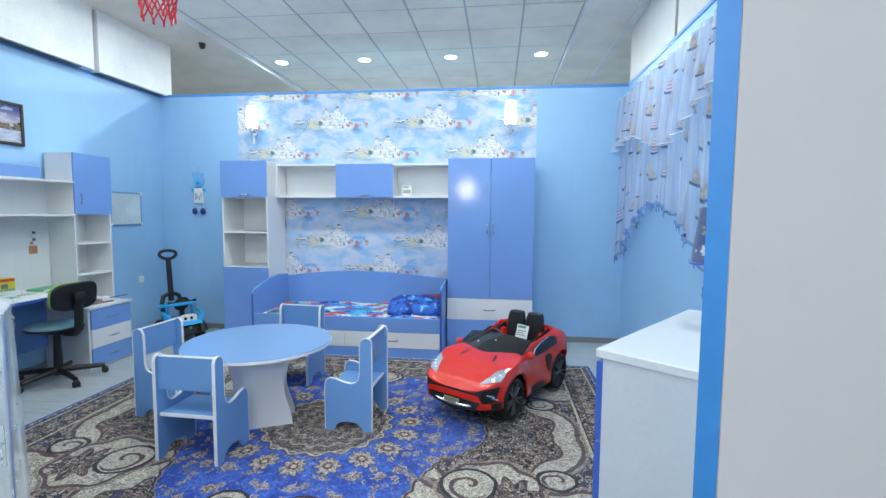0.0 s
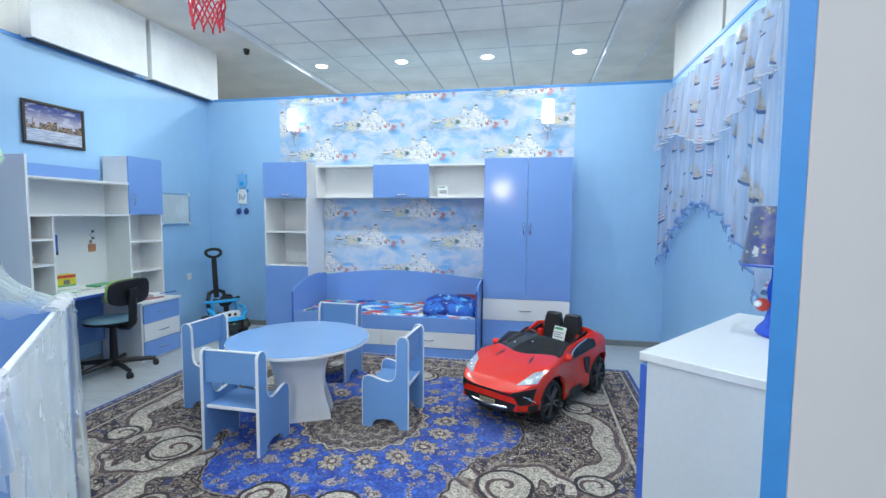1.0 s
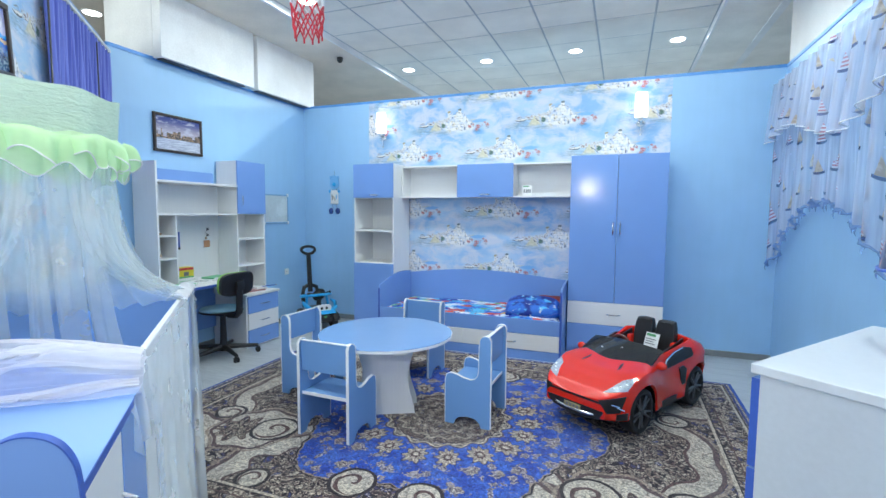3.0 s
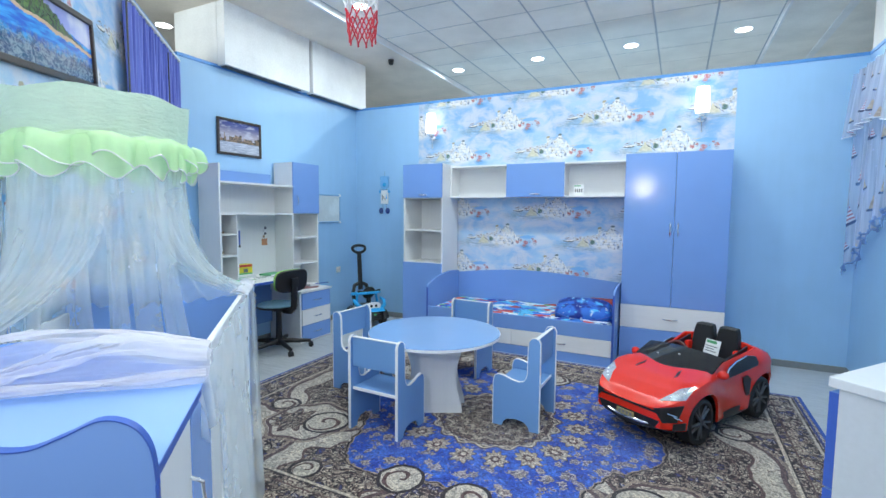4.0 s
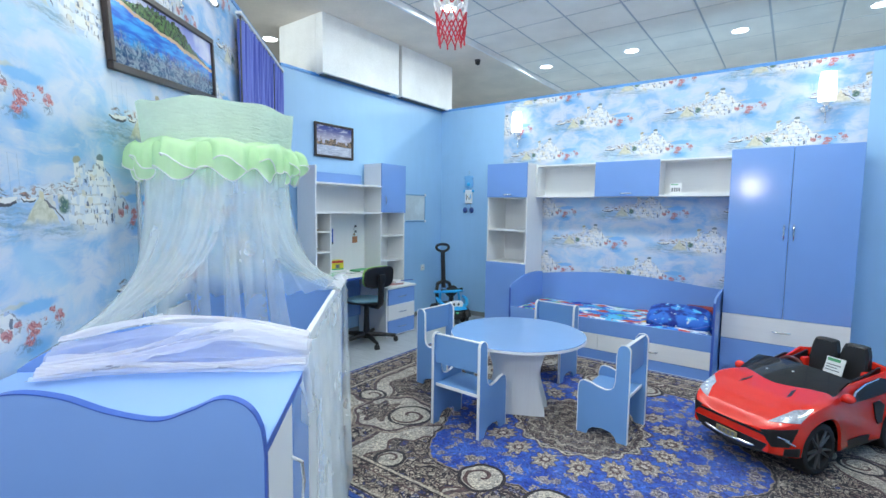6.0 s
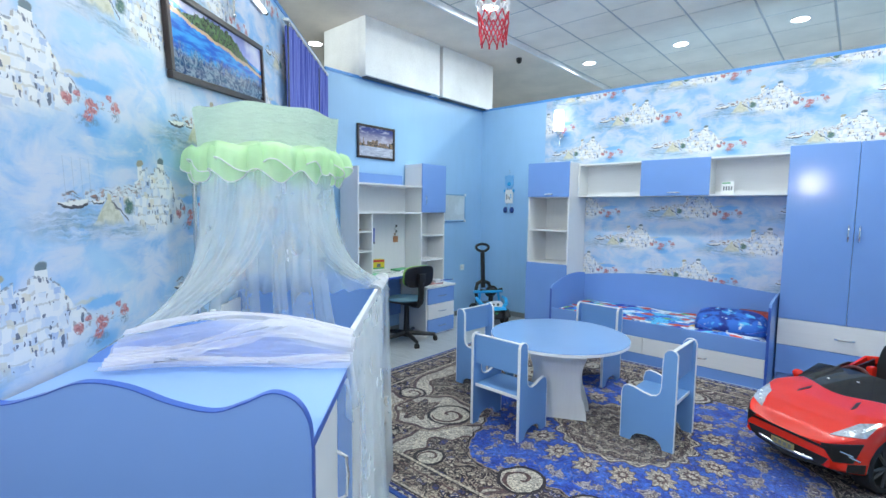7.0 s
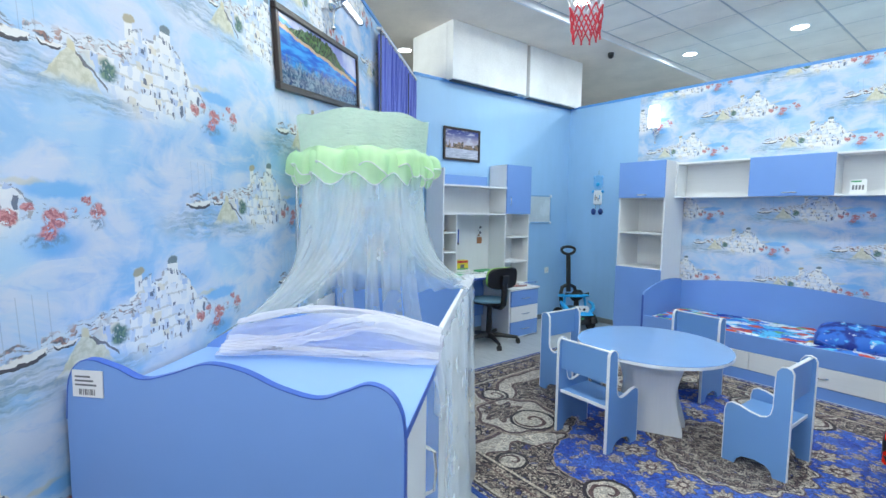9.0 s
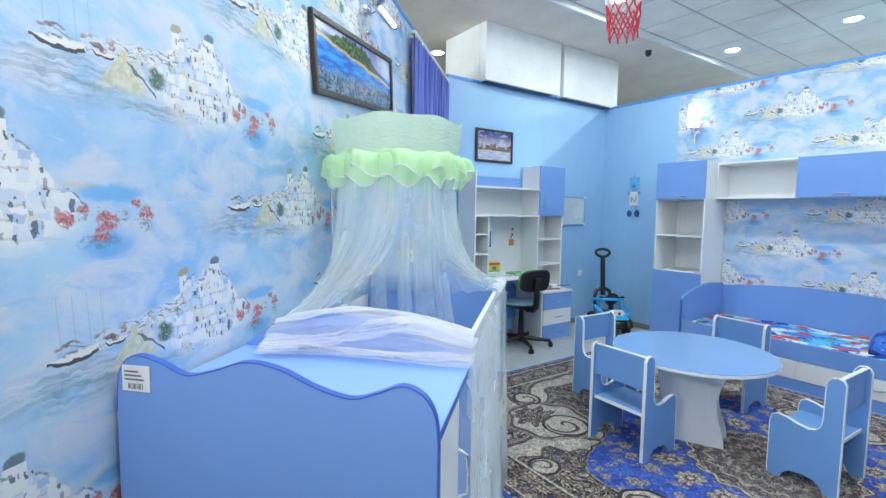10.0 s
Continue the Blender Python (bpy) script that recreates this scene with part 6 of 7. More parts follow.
    pl = part("plate", bx(-0.065, 0.755, 0.178, 0.065, 0.761, 0.212, bevel=0.002), plain("yellowed_plate", (0.30, 0.26, 0.12), 0.5), t, "small yellowish plate")
    for k in range(4):
        part("plate_bar", bx(-0.05 + 0.027 * k, 0.7611, 0.186, -0.034 + 0.027 * k, 0.7622, 0.204), M_INK, pl)
    # price card on the seats
    c = part("price_card", bx(-0.06, -0.002, 0, 0.06, 0.002, 0.12), M_PAPERWHITE, t, "white printed price card")
    c.matrix_basis = pose(-0.03, -0.19, 0.425, -18, 0, 170)
    part("print_bar", bx(-0.052, -0.0035, 0.092, 0.03, -0.0022, 0.112), M_GREENINK, c)
    for k in range(3):
        part("print_bar", bx(-0.05, -0.0035, 0.03 + 0.018 * k, 0.04 - 0.02 * (k % 2), -0.0022, 0.036 + 0.018 * k), M_INK, c)
    # wheels
    for y in (AX, -AX):
        for sx in (-1, 1):
            x0, x1 = sx * 0.195, sx * 0.305
            bm = B()
            n = 40
            prof = [(0.072, x0), (0.132, x0), (0.147, x0 + sx * 0.012), (WR, x0 + sx * 0.03), (WR, x1 - sx * 0.025), (0.147, x1 - sx * 0.008), (0.130, x1), (0.116, x1 - sx * 0.004), (0.112, x1 - sx * 0.03)]
            rg = [[bm.verts.new((x, y + r * math.cos(2 * math.pi * j / n), WR + r * math.sin(2 * math.pi * j / n))) for j in range(n)] for r, x in prof]
            for a, b in zip(rg[:-1], rg[1:]):
                for j in range(n):
                    bm.faces.new((a[j], a[(j + 1) % n], b[(j + 1) % n], b[j]))
            bm.faces.new(rg[0])
            bm.faces.new(rg[-1])
            wh = part("wheel", bm, M_RUBBER, t, "black wheel", True)
            part("hub", cyl(B(), (x1 - sx * 0.03, y, WR), (x1 - sx * 0.004, y, WR), 0.022, n=16), M_DARKGREY, wh, "", True)
            for k in range(10):
                a = 2 * math.pi * k / 10 + (0.12 if k % 2 else -0.12)
                bm = B()
                tube(bm, [(x1 - sx * 0.012, y + 0.018 * math.cos(a), WR + 0.018 * math.sin(a)), (x1 - sx * 0.010, y + 0.112 * math.cos(a + 0.08), WR + 0.112 * math.sin(a + 0.08))], [0.009, 0.007], 5)
                part("spoke", bm, plain("grey_rim", (0.11, 0.115, 0.12), 0.4, 0.4) if k == 0 and y == AX and sx == -1 else bpy.data.materials["grey_rim"], wh, "grey rim spoke")
    return t


red_car()

# ---- on the walls ----


def city_print(name):
    g = Graph(name)
    co = g.coords()
    x, y, z = g.xyz(co)
    n = g.noise(co, 9.0, 4)
    cl = g.noise(g.vec("MULTIPLY", co, (1, 3, 9)), 3.0, 4)
    sky = g.mix(g.ramp(z, 0.18, 0.33), (0.46, 0.42, 0.50), (0.06, 0.08, 0.26))
    sky = g.mix(g.math("MULTIPLY", g.ramp(cl, 0.48, 0.66), 0.6), sky, (0.62, 0.62, 0.74))
    tall = g.node("ShaderNodeTexVoronoi", "Color", {"Vector": g.join(g.math("MULTIPLY", y, 34.0), 0.5, 0.5), "Scale": 1.0}, voronoi_dimensions="3D")
    h = g.math("ADD", 0.150, g.math("MULTIPLY", g.xyz(tall)[0], 0.085))
    town = g.math("MULTIPLY", g.math("LESS_THAN", z, h), g.math("GREATER_THAN", z, 0.135))
    c = g.mix(town, sky, g.mix(g.ramp(g.noise(co, 60.0, 3), 0.4, 0.6), (0.06, 0.07, 0.07), (0.40, 0.26, 0.18)))
    water = g.mix(g.ramp(g.noise(g.vec("MULTIPLY", co, (1, 4, 60)), 2.0, 3), 0.4, 0.6), (0.34, 0.38, 0.50), (0.62, 0.66, 0.76))
    c = g.mix(g.math("LESS_THAN", z, 0.135), c, water)
    return g.set(Base_Color=c, Roughness=0.15)


def island_print(name):
    """Seashore print: violet sky, wooded spit with a sandy rim, blue water over stones."""
    g = Graph(name)
    co = g.coords()
    x, y, z = g.xyz(co)
    rough = g.math("SUBTRACT", g.noise(co, 26.0, 5, 0.7), 0.5)
    w = g.math("MULTIPLY", g.math("SUBTRACT", g.noise(co, 5.0, 4), 0.5), 0.06)
    # the shore falls towards one end of the picture
    k = g.math("ADD", g.math("SUBTRACT", z, g.math("MULTIPLY", g.math("SUBTRACT", x, 0.58), 0.10)), w)
    sea = g.mix(g.ramp(g.noise(g.vec("MULTIPLY", co, (2, 1, 14)), 3.0, 4), 0.38, 0.64), (0.01, 0.12, 0.60), (0.04, 0.38, 0.86))
    sky = g.mix(g.ramp(g.noise(co, 4.0, 4), 0.4, 0.62), (0.34, 0.38, 0.76), (0.70, 0.72, 0.88))
    c = g.mix(g.ramp(k, 0.262, 0.272), sea, sky)
    c = g.mix(g.math("LESS_THAN", g.math("ABSOLUTE", g.math("SUBTRACT", k, 0.232)), g.math("ADD", 0.010, g.math("MULTIPLY", rough, 0.03))), c, (0.60, 0.42, 0.28))
    tall = g.math("MULTIPLY", g.ramp(g.math("ABSOLUTE", g.math("SUBTRACT", x, 0.62)), 0.05, 0.50, 1.0, 0.0), 0.085)
    top = g.math("ADD", g.math("ADD", 0.240, tall), g.math("MULTIPLY", rough, 0.09))
    wood = g.math("MULTIPLY", g.math("GREATER_THAN", k, 0.240), g.math("LESS_THAN", k, top))
    c = g.mix(wood, c, g.mix(g.ramp(g.noise(co, 60.0, 4, 0.7), 0.40, 0.62), (0.012, 0.05, 0.025), (0.13, 0.22, 0.08)))
    deep = g.math("SUBTRACT", g.math("ADD", 0.155, g.math("MULTIPLY", rough, 0.16)), z)
    stone = g.ramp(g.noise(g.vec("MULTIPLY", co, (1.0, 1.0, 1.6)), 24.0, 5, 0.75, distortion=1.2), 0.40, 0.62)
    bed = g.mix(stone, (0.010, 0.025, 0.055), (0.30, 0.36, 0.38))
    return g.set(Base_Color=g.mix(g.math("MULTIPLY", g.ramp(deep, -0.02, 0.05), 0.85), c, bed), Roughness=0.15)


M_FRAME = plain("dark_brown_frame", (0.030, 0.020, 0.018), 0.35)


def picture_on_wall(m, w, h, print_mat, label, bar=0.03):
    """Local x along the wall, y out of it, z up; the print's corner is the origin."""
    t = thing("picture", m, label, "picture")
    part("frame_bar", bx(0, 0, 0, w, 0.024, bar, bevel=0.004), M_FRAME, t, "dark frame")
    part("frame_bar", bx(0, 0, h - bar, w, 0.024, h, bevel=0.004), M_FRAME, t, "dark frame")
    part("frame_bar", bx(0, 0, bar, bar, 0.024, h - bar, bevel=0.004), M_FRAME, t, "dark frame")
    part("frame_bar", bx(w - bar, 0, bar, w, 0.024, h - bar, bevel=0.004), M_FRAME, t, "dark frame")
    part("print", bx(bar, 0.004, bar, w - bar, 0.012, h - bar), print_mat, t, "glossy colour print")
    return t



def city_picture():
    t = thing("picture", pose(0.002, -2.305, 2.068), "framed city skyline picture on the blue wall", "picture")
    w, h, bar = 0.555, 0.372, 0.026
    for a in ((0, 0, 0, 0.024, w, bar), (0, 0, h - bar, 0.024, w, h), (0, 0, bar, 0.024, bar, h - bar), (0, w - bar, bar, 0.024, w, h - bar)):
        part("frame_bar", bx(*a, bevel=0.004), M_FRAME, t, "dark frame")
    part("print", bx(0.004, bar, bar, 0.012, w - bar, h - bar), city_print("city_print"), t, "glossy city print")


city_picture()
picture_on_wall(PAPERED @ Matrix.Translation((1.785, 0.002, 2.166)) @ Matrix.Rotation(radians(6.6), 4, "Y"), 1.17, 0.372, island_print("island_print"), "large framed island picture on the papered wall", 0.032)


def whiteboard():
    t = thing("whiteboard", pose(0.002, -0.848, 1.335), "small white drawing board with blue frame on the wall", "whiteboard")
    w, h = 0.462, 0.382
    m = plain("pale_blue_plastic", (0.22, 0.42, 0.66), 0.4)
    part("board", bx(0, 0.02, 0.02, 0.010, w - 0.02, h - 0.02), plain("white_board_face", (0.62, 0.70, 0.74), 0.25, vary=0.08), t, "white board face")
    for a in ((0, 0, 0, 0.016, w, 0.02), (0, 0, h - 0.02, 0.016, w, h), (0, 0, 0.02, 0.016, 0.02, h - 0.02), (0, w - 0.02, 0.02, 0.016, w, h - 0.02)):
        part("frame_bar", bx(*a, bevel=0.004), m, t, "blue frame")
    for y in (0.01, w - 0.01):
        for z in (0.01, h - 0.01):
            part("corner_cap", bx(0, y - 0.018, z - 0.018, 0.018, y + 0.018, z + 0.018, bevel=0.006), M_PAPERWHITE, t)


whiteboard()


def socket():
    t = thing("wall_socket", pose(0.0, -0.43, 0.68), "white wall socket on the blue wall", "socket")
    part("plate", bx(0, -0.04, -0.04, 0.012, 0.04, 0.04, bevel=0.004), M_PAPERWHITE, t)
    part("insert", cyl(B(), (0.011, 0, 0), (0.014, 0, 0), 0.022, n=20), M_BOX, t)
    for y in (-0.009, 0.009):
        part("hole", cyl(B(), (0.0135, y, 0), (0.0148, y, 0), 0.003, n=10), M_BLACK, t)


socket()


def bear_hanger():
    t = thing("wall_hanging", pose(0.50, -0.004, 1.46) @ Matrix.Scale(0.76, 4, (1, 0, 0)), "blue and white hanging toy panels on the blue wall", "wall hanging")
    m_pale = plain("pale_blue_wood", (0.20, 0.50, 0.86), 0.4)
    a = part("top_panel", slab(B(), smooth_line([(-0.09, 0.40), (-0.075, 0.50), (-0.03, 0.53), (0.03, 0.53), (0.075, 0.50), (0.09, 0.40), (0.04, 0.355), (-0.04, 0.355), (-0.09, 0.40)], 5)[:-1], -0.018, -0.002, "y"), m_pale, t, "light blue cut panel")
    for x in (-0.075, 0.075):
        part("knob", ball(B(), (x, -0.012, 0.505), 0.026, 1, 0.5, 1), m_pale, a, "", True)
    part("dot", ball(B(), (0.0, -0.02, 0.41), 0.035, 1.2, 0.3, 0.8), M_CYAN, a, "", True)
    b = part("middle_panel", bx(-0.085, -0.018, 0.14, 0.085, -0.002, 0.33, bevel=0.008), M_PAPERWHITE, t, "white printed panel")
    for k in range(4):
        part("print_bar", bx(-0.05 + 0.03 * k, -0.020, 0.19 + 0.02 * (k % 2), -0.035 + 0.03 * k, -0.0182, 0.27 - 0.02 * (k % 3)), (M_INK, M_TAN, M_INK, M_CYAN)[k], b)
    for x in (-0.095, 0.095):
        part("knob", ball(B(), (x, -0.012, 0.315), 0.026, 1, 0.5, 0.8), M_CYAN, b, "", True)
        part("foot", ball(B(), (x * 0.75, -0.016, 0.045), 0.048, 1, 0.4, 0.9), plain("navy_wood", (0.02, 0.06, 0.26), 0.4) if x < 0 else bpy.data.materials["navy_wood"], t, "dark blue round foot", True)
    for x in (-0.04, 0.04):
        part("cord", cyl(B(), (x, -0.006, 0.06), (x, -0.006, 0.38), 0.002, n=6), M_INK, t)
    part("hook", cyl(B(), (0, -0.004, 0.53), (0, -0.004, 0.60), 0.002, n=6), M_INK, t)


bear_hanger()
M_SHADE = glow("lit_glass_shade", (1.0, 0.97, 0.93), 2.4)


def sconce(m, lit=True):
    t = thing("wall_sconce", m, "lit white glass wall lamp with chrome bracket on the wallpaper" if lit else "chrome wall lamp bracket on the wallpaper", "wall lamp", "wall lamps")
    bm = B()
    n = 28
    prof = [(0.048, 0.0), (0.062, 0.02), (0.066, 0.10), (0.062, 0.20), (0.056, 0.265)]
    rings = [[bm.verts.new((r * math.cos(2 * math.pi * j / n), -0.10 + r * math.sin(2 * math.pi * j / n), 0.10 + z)) for j in range(n)] for r, z in prof]
    for a, b in zip(rings[:-1], rings[1:]):
        for j in range(n):
            bm.faces.new((a[j], a[(j + 1) % n], b[(j + 1) % n], b[j]))
    part("shade", bm, M_SHADE if lit else M_PAPERWHITE, t, "white glass shade", True)
    bm = B()
    ball(bm, (0, -0.045, 0.055), 0.042, 1.2, 0.9, 0.8)
    part("rosette", bm, M_CHROME, t, "chrome rosette", True)
    part("arm", tube(B(), [(0, 0.0, 0.05), (0, -0.05, 0.03), (0, -0.095, 0.05), (0, -0.10, 0.10)], 0.010, 8), M_CHROME, t, "chrome arm", True)
    part("cup", cyl(B(), (0, -0.10, 0.075), (0, -0.10, 0.105), 0.02, 0.055, n=20), M_CHROME, t, "chrome cup", True)
    part("pendant", cyl(B(), (0, -0.06, -0.06), (0, -0.06, 0.03), 0.004, 0.008, n=8), M_CHROME, t, "glass drop", True)
    part("pendant_ball", ball(B(), (0, -0.06, -0.065), 0.012), M_CHROME, t, "", True)
    return t


for x in (1.285, 4.385):
    sconce(pose(x, -0.005, 2.40))
    lamp("sconce_lamp", pose(x, -0.22, 2.60, 90, 0, 180), 0.06, 0.16, (1.0, 0.95, 0.88))
    lamp("sconce_lamp", pose(x, -0.10, 2.83, 180, 0, 0), 0.08, 0.10, (1.0, 0.95, 0.88))
sconce(PAPERED @ pose(2.386, 0.004, 2.57, 0, 0, 180), False)


def tube_lamp():
    t = thing("tube_lamp", PAPERED @ pose(1.77, 0.0, 2.765), "white tube lamp fixed on the papered wall", "lamp")
    part("housing", bx(0, 0.0, -0.012, 0.58, 0.022, 0.012, bevel=0.004), M_BOX, t)
    part("tube", cyl(B(), (0.02, 0.032, 0), (0.56, 0.032, 0), 0.013, n=14), glow("tube_glow", (0.95, 0.98, 1.0), 3.0), t, "glowing white tube", True)
    part("end_cap", cyl(B(), (0.0, 0.032, 0), (0.022, 0.032, 0), 0.015, n=14), M_DARKGREY, t, "", True)
    part("end_cap", cyl(B(), (0.558, 0.032, 0), (0.58, 0.032, 0), 0.015, n=14), M_DARKGREY, t, "", True)


tube_lamp()

# ---- curtains ----


def sail_print(name):
    """Sheer white curtain with scattered little boats."""
    g = Graph(name)
    co = g.coords("UV")
    u, v, _ = g.xyz(co)
    cells = g.vec("MULTIPLY", co, (5.6, 5.6, 1.0))
    vd = g.node("ShaderNodeTexVoronoi", "Position", {"Vector": cells, "Scale": 1.0, "Randomness": 1.0})
    rel = g.vec("SUBTRACT", cells, vd)
    rx, rz, _ = g.xyz(g.vec("MULTIPLY", rel, (1.0, -1.0, 1.0)))
    pick = g.xyz(g.node("ShaderNodeTexVoronoi", "Color", {"Vector": cells, "Scale": 1.0, "Randomness": 1.0}))
    on = g.math("GREATER_THAN", pick[0], 0.22)
    size = g.math("ADD", 0.75, g.math("MULTIPLY", pick[2], 0.5))
    rx, rz = g.math("DIVIDE", rx, size), g.math("DIVIDE", rz, size)
    bow = g.math("ADD", -0.16, g.math("MULTIPLY", g.math("MULTIPLY", rx, rx), 1.1))
    hull = g.math("MULTIPLY", g.math("LESS_THAN", g.math("ABSOLUTE", g.math("SUBTRACT", rz, bow)), 0.042), g.math("LESS_THAN", g.math("ABSOLUTE", rx), 0.19))
    sail = g.math("MULTIPLY", g.math("LESS_THAN", g.math("ABSOLUTE", g.math("ADD", rx, g.math("MULTIPLY", rz, 0.10))), g.math("MULTIPLY", g.math("SUBTRACT", 0.34, rz), 0.34)), g.math("GREATER_THAN", rz, -0.11))
    stripe = g.mix(g.math("GREATER_THAN", g.math("SINE", g.math("MULTIPLY", rz, 60.0)), 0.0), (0.50, 0.16, 0.18), (0.72, 0.72, 0.76))
    c = g.mix(g.math("MULTIPLY", g.math("MULTIPLY", sail, on), 0.9), (0.76, 0.81, 0.94), g.mix(g.math("GREATER_THAN", pick[1], 0.40), stripe, g.mix(g.ramp(g.noise(cells, 5.0, 2), 0.4, 0.6), (0.44, 0.31, 0.18), (0.62, 0.48, 0.32))))
    c = g.mix(g.math("MULTIPLY", hull, on), c, (0.05, 0.08, 0.24))
    dots = g.voronoi(g.vec("ADD", cells, (3.3, 1.7, 0.0)), 2.3)
    speck = g.math("LESS_THAN", dots, 0.075)
    c = g.mix(g.math("MULTIPLY", speck, 0.7), c, (0.30, 0.30, 0.46))
    mark = g.math("MAXIMUM", g.math("MAXIMUM", g.math("MULTIPLY", sail, on), g.math("MULTIPLY", hull, on)), speck)
    tr = g.node("ShaderNodeBsdfTransparent")
    df = g.node("ShaderNodeBsdfDiffuse", 0, {0: c})
    tl = g.node("ShaderNodeBsdfTranslucent", 0, {0: c})
    both = g.node("ShaderNodeMixShader", 0, {0: 0.4, 1: df, 2: tl})
    op = g.math("MAXIMUM", g.ramp(g.noise(g.vec("MULTIPLY", co, (30.0, 1.5, 1.0)), 1.0, 3), 0.3, 0.7, 0.30, 0.46), g.math("MULTIPLY", mark, 0.72))
    out = g.node("ShaderNodeMixShader", 0, {0: op, 1: tr, 2: both})
    g.t.links.new(out, g.t.nodes["Material Output"].inputs[0])
    g.t.nodes.remove(g.bsdf)
    return g.mat


def sheet(name, place, nu, nv, material, parent, label="", span=(2.55, 1.0)):
    """A cloth grid with its own UV map."""
    bm = B()
    lay = bm.loops.layers.uv.new("UVMap")
    vs = [[bm.verts.new(place(i / (nu - 1), j / (nv - 1))) for j in range(nv)] for i in range(nu)]
    for i in range(nu - 1):
        for j in range(nv - 1):
            f = bm.faces.new((vs[i][j], vs[i + 1][j], vs[i + 1][j + 1], vs[i][j + 1]))
            for loop, (a, b) in zip(f.loops, ((i, j), (i + 1, j), (i + 1, j + 1), (i, j + 1))):
                loop[lay].uv = (span[0] * a / (nu - 1), span[1] * b / (nv - 1))
    return part(name, bm, material, parent, label, "all")


def window_curtain():
    t = thing("window_curtain", pose(5.69, -0.03, 0), "sheer white curtain with small sailing boats and arched fringed hem", "curtain")
    LEN = 2.55
    m = sail_print("boat_print_sheer")

    def hem(u):
        # arched lower edge
        k = (u - 0.47) / 0.47
        return 1.60 - 0.62 * min(1.0, abs(k)) ** 1.9

    def main(u, v):
        y = -LEN * u
        z = 2.755 + (hem(u) - 2.755) * v
        x = -0.06 - 0.028 * math.sin(76 * u + 1.5 * math.sin(7 * u)) * (0.6 + 0.6 * v) - 0.012 * math.sin(41 * u + 2 * v)
        return (x, y + 0.008 * math.sin(60 * u), z)
    sheet("sheer_panel", main, 260, 22, m, t, "sheer printed panel")

    def val(u, v):
        y = -LEN * u
        low = 2.18 + 0.13 * math.sin(u * math.pi * 2 * 1.25 + 0.5) - 0.06 * math.sin(u * 9 + 1)
        z = 2.760 + (low - 2.760) * v
        x = -0.100 - 0.036 * math.sin(82 * u + 2.0 + 1.2 * math.sin(5 * u)) * (0.5 + 0.7 * v) - 0.03 * v
        return (x, y, z)
    sheet("valance", val, 240, 12, m, t, "printed valance", (2.55, 0.55))
    bm = B()
    pts = [Vector(val(i / 120, 1.0)) for i in range(121)]
    tube(bm, pts, 0.004, 5)
    part("hem", bm, M_PAPERWHITE, t, "white valance hem", "all")
    # ruched blue fringe along the arch
    bm = B()
    pts = []
    for i in range(161):
        u = i / 160
        p = Vector(main(u, 1.0))
        pts.append(p + Vector((-0.012 * math.sin(i * 2.1), 0.006 * math.sin(i * 1.3), 0.012 * math.sin(i * 1.7))))
    tube(bm, pts, [0.011 + 0.006 * math.sin(i * 2.6) for i in range(161)], 6)
    part("fringe", bm, sheer("blue_fringe", (0.30, 0.46, 0.76), 0.50, 40.0), t, "ruched blue fringe", "all")
    rnd = random.Random(5)
    for i in range(30):
        u = (i + 0.5) / 30
        p = Vector(main(u, 1.0))
        bm = B()
        l = 0.05 + 0.05 * rnd.random()
        tube(bm, [p, p + Vector((-0.01, 0.006 * math.sin(i), -l * 0.6)), p + Vector((-0.006, 0.01 * math.sin(i * 2), -l))], [0.003, 0.006, 0.002], 5)
        part("tassel", bm, bpy.data.materials["blue_fringe"], t)
    part("rod", cyl(B(), (-0.06, 0.0, 2.77), (-0.06, -LEN, 2.77), 0.010, n=10), M_CHROME, t, "metal curtain rod", True)
    for i in range(18):
        y = -LEN * (i + 0.5) / 18
        part("ring", cyl(B(), (-0.06, y - 0.003, 2.763), (-0.06, y + 0.003, 2.763), 0.018, n=12), M_DARKGREY, t)
    for y in (-0.05, -LEN / 2, -LEN + 0.05):
        part("bracket", bx(-0.06, y - 0.008, 2.765, -0.001, y + 0.008, 2.785), M_CHROME, t)


window_curtain()


